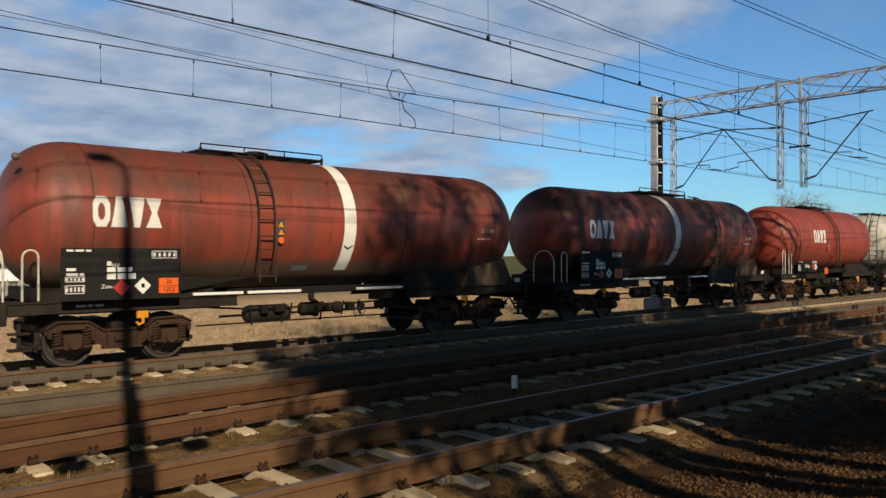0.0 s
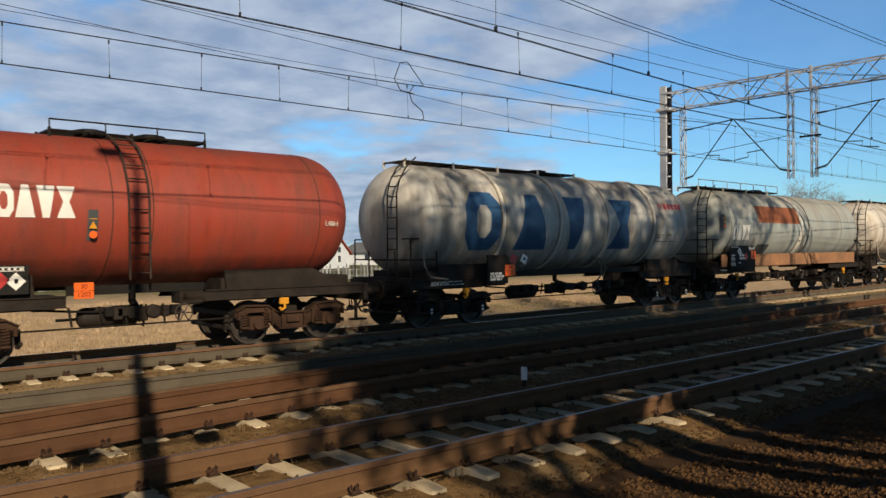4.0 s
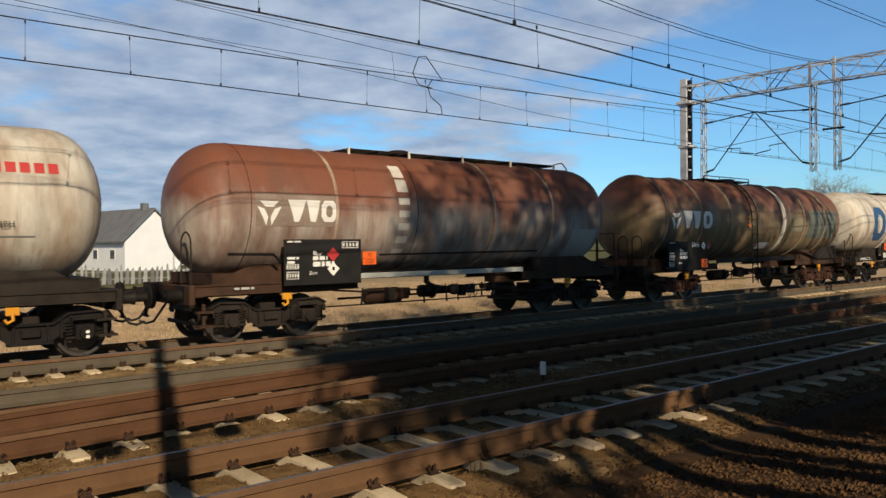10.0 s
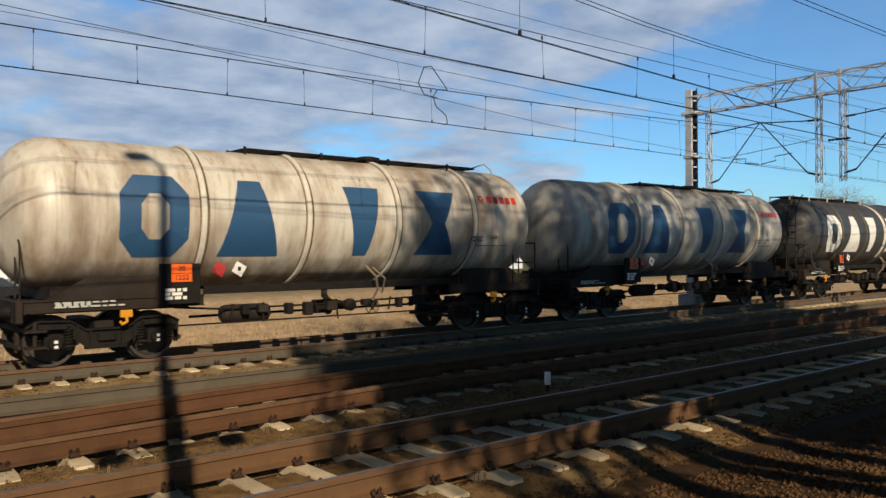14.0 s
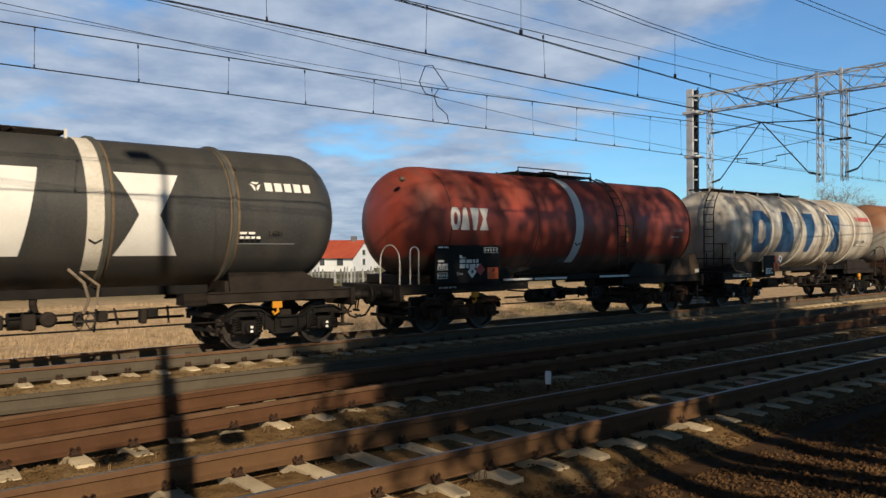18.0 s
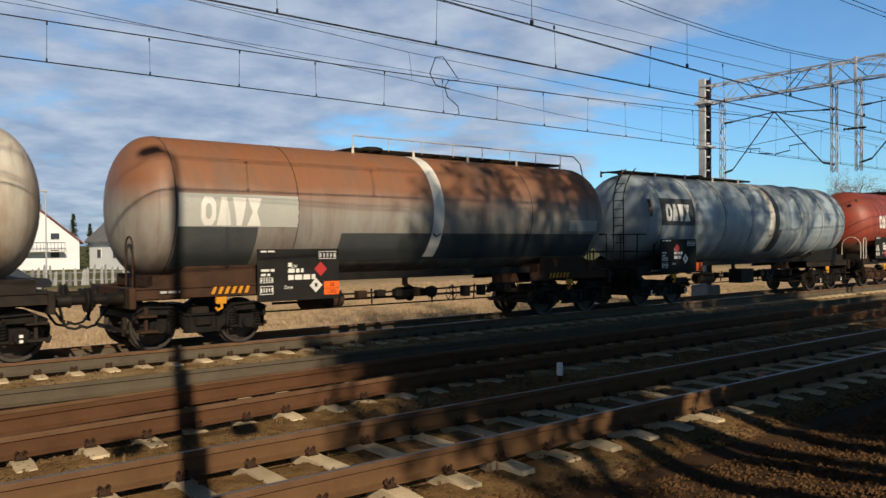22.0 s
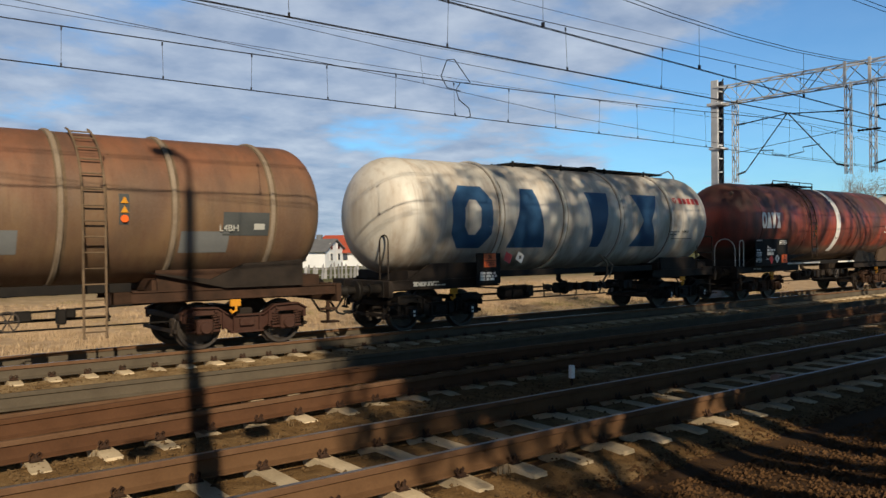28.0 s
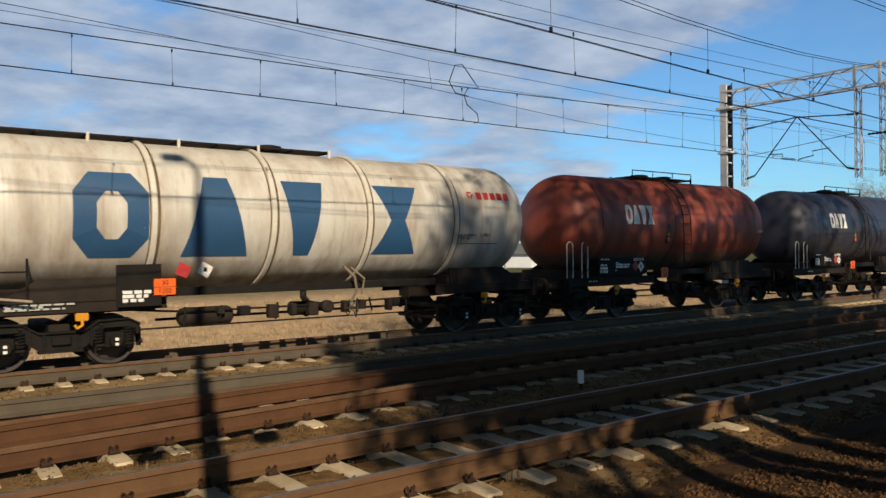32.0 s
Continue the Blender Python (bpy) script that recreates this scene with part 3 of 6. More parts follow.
def blades(s, rnd, x, y, z, h, n):
    for k in range(n):
        a, l = rnd.uniform(0, 6.28), h * rnd.uniform(0.5, 1.2)
        dx, dy, w = math.cos(a), math.sin(a), 0.006 + 0.006 * rnd.random()
        bx, by = x + rnd.gauss(0, 0.05), y + rnd.gauss(0, 0.05)
        lean = rnd.uniform(0.15, 0.7) * l
        s.put([(bx - dy * w, by + dx * w, z - 0.02), (bx + dy * w, by - dx * w, z - 0.02), (bx + dx * lean * 0.4 + dy * w * 0.7, by + dy * lean * 0.4 - dx * w * 0.7, z + l * 0.62),
               (bx + dx * lean * 0.4 - dy * w * 0.7, by + dy * lean * 0.4 + dx * w * 0.7, z + l * 0.62), (bx + dx * lean, by + dy * lean, z + l)],
              [(0, 1, 2, 3), (3, 2, 4)])


def build_grass():
    rnd, s = random.Random(7), Shape()
    for i in range(3400):
        x0 = -4 + 48 * rnd.random() ** 1.25
        y0 = 24.5 + 22 * rnd.random() ** 1.3
        x0, tuft, spread = x0 * y0 / 24, rnd.uniform(0.05, 0.24), rnd.uniform(0.12, 0.5)
        for k in range(9):
            x, y = x0 + rnd.gauss(0, spread), y0 + rnd.gauss(0, spread)
            blades(s, rnd, x, y, ground_z(x, y), tuft * rnd.uniform(0.6, 1.1), 7)
    tagged(part("dry_grass", s, DRYGRASS, smooth=False), "pale yellow dry grass along the far side of the line", "grass", kind="stuff")
    s = Shape()
    for i in range(120):
        x, y = rnd.uniform(2, 24), rnd.choice([8.35, 8.6, 9.0, 9.2, 12.4, 6.0, 7.6]) + rnd.gauss(0, 0.12)
        blades(s, rnd, x, y, bed_z(x, y), rnd.uniform(0.05, 0.13), 5)
    tagged(part("track_weeds", s, WEED, smooth=False), "small dry weeds between the tracks", "weeds", kind="stuff")


def build_marker_post():
    p = thing("marker_post", "short white plastic marker post with a rusty foot", "post")
    x, y = 9.80, 8.96
    part("post_body", Shape().turn_x([(-0.0, 0.0), (0.0, 0.052), (0.20, 0.052), (0.21, 0.046), (0.215, 0.0)], 16), WHITE, p, at=pose(x, y, -0.18, 0, -90, 0))
    part("foot", Shape().rod((x, y, -0.30), (x, y, -0.16), 0.025), RUSTY, p, "rusty steel foot")
    q = thing("concrete_block", "small pinkish concrete block beside the rail", "block")
    part("block_body", Shape().box(11.98, 12.20, 6.52, 6.68, -0.27, -0.08, 0.015), plain("pink_concrete", (0.45, 0.27, 0.2), 0.9), q)


build_ground()
build_ballast()
build_marker_post()

# ---- tank wagons: built in their own space, x from the tank's leading end, y = 0 on the track's centre, rail top at z = 0 ----
ZC, R = 2.80, 1.45


def tank_profile(length, depth, power=2.2, r=R):
    pts = []
    for k in range(13):
        s = 1 - math.cos(k / 12 * math.pi / 2)
        pts.append((depth * s, r * max(0.0, 1 - (1 - s) ** power) ** (1 / power)))
    pts[0] = (0.0, 0.02)
    return pts + [(length - x, y) for x, y in reversed(pts)]


def ring(x, w=0.10, h=0.055):
    """A raised hoop round the tank."""
    return Shape().turn_x([(x - w / 2, R - 0.01), (x - w / 2, R + h * 0.7), (x - w / 2 + 0.015, R + h), (x + w / 2 - 0.015, R + h), (x + w / 2, R + h * 0.7), (x + w / 2, R - 0.01)], 48, 0, ZC)


def hoop(wagon, x, mat, edge_mat, w=0.11, h=0.055):
    """A hoop with a dark line along both its edges: its shade painted on, along with dirt."""
    k = part("tank_hoop", ring(x, w, h), mat, wagon)
    part("dirt_line", ring(x + 0.02, w + 0.09, 0.007), edge_mat, k)
    return k


def on_tank(x, v, lift):
    """The place on the near flank at x and v metres of arc above the middle."""
    a = v / R
    return (x, -(R + lift) * math.cos(a), ZC + (R + lift) * math.sin(a))


def arc_of(z):
    return R * math.asin(max(-1, min(1, (z - ZC) / R)))


def patch(s, quad, lift=0.006, n=8, m=1):
    """Four corners (x, v) counted round, laid on the flank in n rows."""
    (ax, av), (bx, bv), (cx, cv), (dx, dv) = quad
    vs = []
    for j in range(n + 1):
        g = j / n
        lx, lv, rx, rv = ax + (dx - ax) * g, av + (dv - av) * g, bx + (cx - bx) * g, bv + (cv - bv) * g
        vs += [on_tank(lx + (rx - lx) * i / m, lv + (rv - lv) * i / m, lift) for i in range(m + 1)]
    s.put(vs, [(j * (m + 1) + i, j * (m + 1) + i + 1, (j + 1) * (m + 1) + i + 1, (j + 1) * (m + 1) + i) for j in range(n) for i in range(m)])
    return s


def rect(s, x0, x1, z0, z1, lift=0.006):
    return patch(s, [(x0, arc_of(z0)), (x1, arc_of(z0)), (x1, arc_of(z1)), (x0, arc_of(z1))], lift, max(2, round((z1 - z0) / 0.15)), max(1, round((x1 - x0) / 0.8)))


def block_mark(kind, x0, x1, z0, z1, lift=0.007):
    """The plain shapes of a logo: an octagon ring, a wedge, a funnel, an hourglass, a three-cornered badge."""
    s, w = Shape(), x1 - x0
    a, b = arc_of(z0), arc_of(z1)
    h = b - a

    def P(u, v):
        return (x0 + u * w, a + v * h)

    if kind == "octagon":
        outer = [(0.0, 0.24), (0.22, 0.0), (0.78, 0.0), (1.0, 0.24), (1.0, 0.76), (0.78, 1.0), (0.22, 1.0), (0.0, 0.76)]
        inner = [(0.30, 0.36), (0.42, 0.23), (0.58, 0.23), (0.70, 0.36), (0.70, 0.64), (0.58, 0.77), (0.42, 0.77), (0.30, 0.64)]
        for i in range(8):
            j = (i + 1) % 8
            patch(s, [P(*outer[i]), P(*outer[j]), P(*inner[j]), P(*inner[i])], lift, 3, 3)
    elif kind == "wedge":
        patch(s, [P(0.0, 0), P(1.0, 0), P(0.68, 1.0), P(0.32, 1.0)], lift, 8, 1)
    elif kind == "mallet":
        patch(s, [P(0.32, 0), P(0.68, 0), P(0.98, 1.0), P(0.02, 1.0)], lift, 8, 1)
    elif kind == "hourglass":
        patch(s, [P(0.0, 0), P(1.0, 0), P(0.66, 0.5), P(0.34, 0.5)], lift, 6, 1)
        patch(s, [P(0.34, 0.5), P(0.66, 0.5), P(1.0, 1.0), P(0.0, 1.0)], lift, 6, 1)
    elif kind == "hook":
        patch(s, [P(0.34, 0), P(0.62, 0), P(1.0, 1.0), P(0.0, 1.0)], lift, 6, 1)
    elif kind == "badge":
        for q in range(3):
            t0, t1 = radians(90 + 120 * q - 48), radians(90 + 120 * q + 48)
            c = [(0.5 + 0.5 * math.cos(t) * k, 0.46 + 0.54 * math.sin(t) * k) for t, k in ((t0, 1), (t1, 1), (t1, 0.42), (t0, 0.42))]
            patch(s, [P(*c[0]), P(*c[1]), P(*c[2]), P(*c[3])], lift, 2, 3)
    else:
        patch(s, [P(0, 0), P(1, 0), P(1, 1), P(0, 1)], lift, 4, 1)
    return s


def logo_row(wagon, kinds, x0, x1, z0, z1, mat, gap=0.03):
    n = len(kinds)
    w = (x1 - x0 - gap * (n - 1)) / n
    for i, k in enumerate(kinds):
        part("logo_shape", block_mark(k, x0 + i * (w + gap), x0 + i * (w + gap) + w, z0, z1), mat, wagon)


LOGO = ("octagon", "wedge", "mallet", "hourglass")


def lettering(text, size, mat, parent, x, y, z, label=""):
    """Flat letters upright on the near side, built as a mesh."""
    cu = bpy.data.curves.new("writing", "FONT")
    cu.body, cu.size, cu.align_x, cu.align_y, cu.extrude = text, size, "CENTER", "CENTER", 0.001
    tmp = new("writing_source", cu)
    me = bpy.data.meshes.new_from_object(tmp.evaluated_get(bpy.context.evaluated_depsgraph_get()))
    bpy.data.objects.remove(tmp)
    me.materials.clear()
    return part("writing", me, mat, parent, label, at=pose(x, y, z, 90, 0, 0))


TEXTS = {}


def writing(text, size, mat, parent, x, y, z):
    key = (text, size)
    if key not in TEXTS:
        ob = lettering(text, size, mat, parent, x, y, z)
        TEXTS[key] = ob.data
        return ob
    return part("writing", TEXTS[key], mat, parent, at=pose(x, y, z, 90, 0, 0))


def diamond(parent, x, y, z, r, mat, tilt=0):
    s = Shape()
    pts = [(x + r * math.cos(radians(a + tilt)), z + r * math.sin(radians(a + tilt))) for a in (0, 90, 180, 270)]
    s.slab(pts, y - 0.004, y)
    d = part("hazard_diamond", s, mat, parent)
    if mat is WHITE:
        part("hazard_symbol", Shape().box(x - r * 0.18, x + r * 0.22, y - 0.007, y - 0.0045, z - r * 0.22, z + r * 0.28), INK, d)
    return d


def orange_plate(parent, x0, x1, z0, z1, y):
    p = part("hazard_plate", Shape().box(x0, x1, y - 0.012, y, z0, z1, 0.003), ORANGE, parent, "orange hazard plate")
    h = z1 - z0
    part("plate_rule", Shape().box(x0, x1, y - 0.0145, y - 0.0125, z0 + h * 0.47, z0 + h * 0.50), INK, p)
    writing("30", h * 0.42, INK, p, (x0 + x1) / 2, y - 0.014, z0 + h * 0.74)
    writing("1202", h * 0.42, INK, p, (x0 + x1) / 2, y - 0.014, z0 + h * 0.24)
    return p


def bars(parent, x0, z0, w, rows, y, mat=None, seed=1, h=0.045, pitch=0.075):
    """Writing too small to read: rows of plain bars."""
    rnd, s = random.Random(seed), Shape()
    for r in range(rows):
        x, end = x0, x0 + w * rnd.uniform(0.55, 1.0)
        while x < end - 0.03:
            l = min(rnd.uniform(0.06, 0.2), end - x)
            s.box(x, x + l, y - 0.003, y, z0 - r * pitch - h, z0 - r * pitch)
            x += l + 0.035
    return part("small_writing", s, mat or WHITE, parent)


def data_panel(wagon, x0, x1, z0, z1, y, seed, marks, plate=PLATE):
    p = part("data_panel", Shape().box(x0, x1, y, y + 0.025, z0, z1, 0.006), plate, wagon, "black data panel with small white writing")
    w, h = x1 - x0, z1 - z0
    bars(p, x0 + 0.04 * w, z1 - 0.03, 0.26 * w, 1, y, seed=seed, h=0.035)
    tall = min(0.105, h * 0.11)
    writing("RIV", tall, WHITE, p, x0 + 0.43 * w, y - 0.003, z0 + 0.66 * h)
    bars(p, x0 + 0.36 * w, z0 + 0.66 * h + tall * 0.75, 0.10, 1, y, seed=seed + 1, h=tall * 0.75)
    bars(p, x0 + 0.36 * w, z0 + 0.54 * h + tall * 0.8, 0.30 * w, 1, y, seed=seed + 2, h=tall * 0.8)
    bars(p, x0 + 0.36 * w, z0 + 0.40 * h + tall, 0.36 * w, 1, y, seed=seed + 3, h=tall)
    writing("Zans", tall, WHITE, p, x0 + 0.36 * w, y - 0.003, z0 + 0.26 * h)
    bars(p, x0 + 0.04 * w, z0 + 0.62 * h, 0.16 * w, 2, y, seed=seed + 4, h=0.05, pitch=0.09)
    for (a, b, c, d) in ((0.74, 0.96, 0.80, 0.95), (0.03, 0.18, 0.14, 0.30), (0.03, 0.18, 0.36, 0.46)):
        fr = Shape()
        X0, X1, Z0, Z1 = x0 + a * w, x0 + b * w, z0 + c * h, z0 + d * h
        for q in ((X0, X1, Z0, Z0 + 0.012), (X0, X1, Z1 - 0.012, Z1), (X0, X0 + 0.012, Z0, Z1), (X1 - 0.012, X1, Z0, Z1)):
            fr.box(q[0], q[1], y - 0.003, y, q[2], q[3])
        k = 5
        for i in range(k):
            fr.box(X0 + (i + 0.3) * (X1 - X0) / k, X0 + (i + 0.75) * (X1 - X0) / k, y - 0.003, y, Z0 + 0.25 * (Z1 - Z0), Z0 + 0.75 * (Z1 - Z0))
        part("load_grid", fr, WHITE, p)
    for m in marks:
        if m[0] == "orange":
            orange_plate(p, x0 + m[1] * w, x0 + m[1] * w + 0.38, z0 + m[2] * h, z0 + m[2] * h + 0.29, y - 0.002)
        else:
            diamond(p, x0 + m[1] * w, y - 0.001, z0 + m[2] * h, 0.155, {"red": REDMARK, "white": WHITE}[m[0]])
    return p


# ---- bogie ----


def side_frame():
    s = Shape()
    # built of convex plates: top flange, side cheeks and belly
    for x0, x1, a0, a1, b0, b1 in ((-1.36, -1.15, 0.62, 0.70, 0.76, 0.87), (-1.15, -0.62, 0.70, 0.70, 0.87, 0.85), (-0.62, -0.36, 0.55, 0.36, 0.85, 0.68), (-0.36, 0.36, 0.34, 0.34, 0.68, 0.68),
                                   (0.36, 0.62, 0.36, 0.55, 0.68, 0.85), (0.62, 1.15, 0.70, 0.70, 0.85, 0.87), (1.15, 1.36, 0.70, 0.62, 0.87, 0.76)):
        s.slab([(x0, a0), (x1, a1), (x1, b1), (x0, b0)], -1.06, -0.98)
        s.slab([(x0, b0 - 0.03), (x1, b1 - 0.03), (x1, b1), (x0, b0)], -1.12, -0.94)
    s.slab([(-0.36, 0.31), (0.36, 0.31), (0.36, 0.35), (-0.36, 0.35)], -1.12, -0.94)
    for x in (-0.5, 0.5):
        s.box(x - 0.02, x + 0.02, -1.10, -1.0, 0.40, 0.74)
    s.box(-0.16, 0.16, -1.13, -0.98, 0.44, 0.60, 0.02)
    for x in (-0.28, 0.28):
        s.box(x - 0.015, x + 0.015, -1.11, -1.0, 0.35, 0.66)
        s.turn_y([(-1.11, 0.0), (-1.11, 0.03), (-1.06, 0.032)], 8, x * 2.35, 0.77)
    for x in (-1.3, 1.3):
        s.box(x - 0.03, x + 0.03, -1.14, -1.0, 0.56, 0.70, 0.01)
    return s


def axle_box():
    s = Shape().box(-0.17, 0.17, -1.16, -0.94, 0.33, 0.62, 0.03)
    s.turn_y([(-1.24, 0.0), (-1.24, 0.105), (-1.22, 0.12), (-1.15, 0.125)], 16, 0, 0.46)
    s.box(-0.33, 0.33, -1.10, -0.98, 0.36, 0.41, 0.01)
    return s


def spring_pair():
    return Shape().tube([(0.075 * math.cos(k * 0.9), -1.04 + 0.075 * math.sin(k * 0.9), 0.42 + 0.28 * k / 36) for k in range(37)], 0.016, 5)


def wheelset():
    """Axle with two wheels, about its own middle."""
    s = Shape()
    s.turn_y([(-1.0, 0.0), (-1.0, 0.065), (-0.82, 0.075), (0.82, 0.075), (1.0, 0.065), (1.0, 0.0)], 12)
    for k in (-1, 1):
        prof = [(k * 0.825, 0.09), (k * 0.825, 0.14), (k * 0.775, 0.16), (k * 0.755, 0.36), (k * 0.82, 0.39), (k * 0.825, 0.45), (k * 0.72, 0.46), (k * 0.705, 0.487), (k * 0.69, 0.487),
                (k * 0.685, 0.40), (k * 0.725, 0.36), (k * 0.735, 0.16), (k * 0.68, 0.13), (k * 0.68, 0.09)]
        s.turn_y(prof if k < 0 else prof[::-1], 32)
    return s


def brake_gear():
    s = Shape()
    for x in (-1.42, 1.42):
        s.box(x - 0.04, x + 0.04, -0.80, -0.70, 0.30, 0.66, 0.015)
        s.box(x - 0.03, x + 0.03, -0.95, 0.95, 0.36, 0.44, 0.01)
    s.rod((-1.4, -0.3, 0.52), (1.4, -0.3, 0.52), 0.025)
    s.box(-0.18, 0.18, -0.98, 0.98, 0.52, 0.80, 0.03)
    for x in (-1.30, 1.30):
        s.box(x - 0.05, x + 0.05, -0.98, 0.98, 0.62, 0.74, 0.02)
    return s


SPIN = []


def bogie(wagon, x, mat, marked):
    b = part("bogie", shared("bolster_and_brake_gear", brake_gear), GRIME, wagon, at=pose(x, 0, 0))
    sf, ab, sp, ws = shared("side_frame" + mat.name, side_frame), shared("axle_box" + mat.name, axle_box), shared("spring" + mat.name, spring_pair), shared("wheelset", wheelset)
    part("side_frame", sf, mat, b)
    part("side_frame", sf, mat, b, at=pose(0, 0, 0, 0, 0, 180))
    for dx in (-0.9, 0.9):
        part("axle_box", ab, mat, b, at=pose(dx, 0, 0))
        for q in (-0.26, 0.26):
            part("spring", sp, mat, b, at=pose(dx + q, 0, 0))
        part("axle_box", ab, mat, b, at=pose(-dx, 0, 0, 0, 0, 180))
        SPIN.append((part("wheelset", ws, WHEEL, b, at=pose(dx, 0, 0.46)), wagon))
    if marked:
        s = Shape()
        for dx in (-0.9, 0.9):
            s.box(dx - 0.03, dx + 0.03, -1.252, -1.243, 0.47, 0.52).box(dx - 0.03, dx + 0.03, -1.252, -1.243, 0.38, 0.43)
        part("bearing_mark", s, WHITE, b, "white paint marks on the bearing caps")
    return b


# ---- ends ----


def buffer_mesh():
    s = Shape()
    s.box(-0.02, 0.02, -0.19, 0.19, -0.19, 0.19, 0.008)
    s.turn_x([(0.0, 0.12), (-0.26, 0.11), (-0.30, 0.135), (-0.33, 0.135), (-0.33, 0.085), (-0.56, 0.085), (-0.575, 0.22), (-0.60, 0.235), (-0.615, 0.21), (-0.625, 0.1), (-0.626, 0.0)], 24)
    return s


def coupling_mesh():
    s = Shape()
    s.box(-0.42, 0.0, -0.035, 0.035, -0.05, 0.05, 0.015)
    s.tube([(-0.28, 0, 0.02), (-0.42, 0, 0.06), (-0.46, 0, -0.02), (-0.40, 0, -0.10), (-0.30, 0, -0.10)], 0.035, 8)
    for y in (-0.05, 0.05):
        s.tube([(-0.33, y, -0.06), (-0.38, y, -0.28), (-0.40, y, -0.42)], 0.018, 6)
    s.rod((-0.40, -0.12, -0.42), (-0.40, 0.12, -0.42), 0.028, 8)
    return s


def hose_mesh():
    return Shape().tube([(0.02, 0, -0.02), (-0.14, 0, -0.04), (-0.26, 0.03, -0.22), (-0.38, 0.05, -0.40), (-0.52, 0.07, -0.44), (-0.66, 0.09, -0.38)], 0.026, 7)


def end_fittings(wagon, x, facing, frame_mat):
    """Headstock, two buffers, screw coupling and brake hoses; facing -1 is the leading end."""
    turn = 0 if facing < 0 else 180
    part("headstock", Shape().box(x - 0.06, x + 0.06, -1.28, 1.28, 0.84, 1.24, 0.02), frame_mat, wagon)
    for y in (-0.875, 0.875):
        part("buffer", shared("buffer", buffer_mesh), BLACK, wagon, at=pose(x + facing * 0.06, y, 1.04, 0, 0, turn))
    part("screw_coupling", shared("coupling", coupling_mesh), BLACK, wagon, at=pose(x + facing * 0.06, 0, 1.03, 0, 0, turn))
    for y in (-0.42, 0.42):
        part("brake_hose", shared("hose", hose_mesh), RUBBER, wagon, at=pose(x + facing * 0.05, y, 0.92, 0, 0, turn))
    s = Shape()
    for y in (-1.18,):
        s.box(x - 0.03 - facing * 0.25, x + 0.03 - facing * 0.25, y - 0.05, y, 0.40, 0.86)
        s.box(x - facing * 0.25 - 0.17, x - facing * 0.25 + 0.17, y - 0.22, y + 0.02, 0.40, 0.44).box(x - facing * 0.25 - 0.17, x - facing * 0.25 + 0.17, y - 0.14, y + 0.02, 0.68, 0.72)
    part("shunter_step", s, frame_mat, wagon)


def grab_rail(wagon, x, y, z0, z1, w, mat, along="x"):
    s = Shape()
    d = (w, 0) if along == "x" else (0, w)
    pts = [(x, y, z0)] + [(x + d[0] * (0.5 - 0.5 * math.cos(a)), y + d[1] * (0.5 - 0.5 * math.cos(a)), z1 - abs(w) * 0.5 + abs(w) * 0.5 * math.sin(a)) for a in [i * math.pi / 8 for i in range(9)]] + [(x + d[0], y + d[1], z0)]
    s.tube(pts, 0.018, 7)
    part("grab_rail", s, mat, wagon)


def end_platform(wagon, x, facing, mat):
    """Deck beyond the tank with a square handrail."""
    d = part("end_platform", Shape().box(min(x, x - facing * 0.62), max(x, x - facing * 0.62), -1.22, 1.22, 1.24, 1.28, 0.008), GRIME, wagon)
    s = Shape()
    e = x - facing * 0.05
    for y in (-1.18, -0.55, 0.55, 1.18):
        s.rod((e, y, 1.26), (e, y, 2.28), 0.02, 7)
    for z in (1.75, 2.28):
        s.rod((e, -1.18, z), (e, 1.18, z), 0.018, 7)
    f = x - facing * 0.75
    s.tube([(e, -1.18, 2.28), (f - facing * 0.1, -1.18, 2.28), (f - facing * 0.15, -1.18, 2.22), (f - facing * 0.15, -1.18, 1.26)], 0.02, 7)
    s.rod((e, -1.18, 1.75), (f - facing * 0.15, -1.18, 1.75), 0.016, 6)
    part("handrail", s, mat, d)
    return d


def end_ladder(wagon, x, facing, mat):
    """Ladder up the end of the tank, bent over its shoulder."""
    s = Shape()
    path = [(0.0, 1.28), (0.0, 3.4), (-0.10 * facing, 3.75), (-0.30 * facing, 4.06), (-0.62 * facing, 4.33)]
    for y in (-1.02, -0.64):
        s.tube([(x + a, y, z) for a, z in path], 0.02, 7)
    for k in range(10):
        z = 1.5 + k * 0.26
        a = 0 if z < 3.4 else -0.10 * facing * (z - 3.4) / 0.35
        s.rod((x + a, -1.02, z), (x + a, -0.64, z), 0.014, 6)
    part("end_ladder", s, mat, wagon)


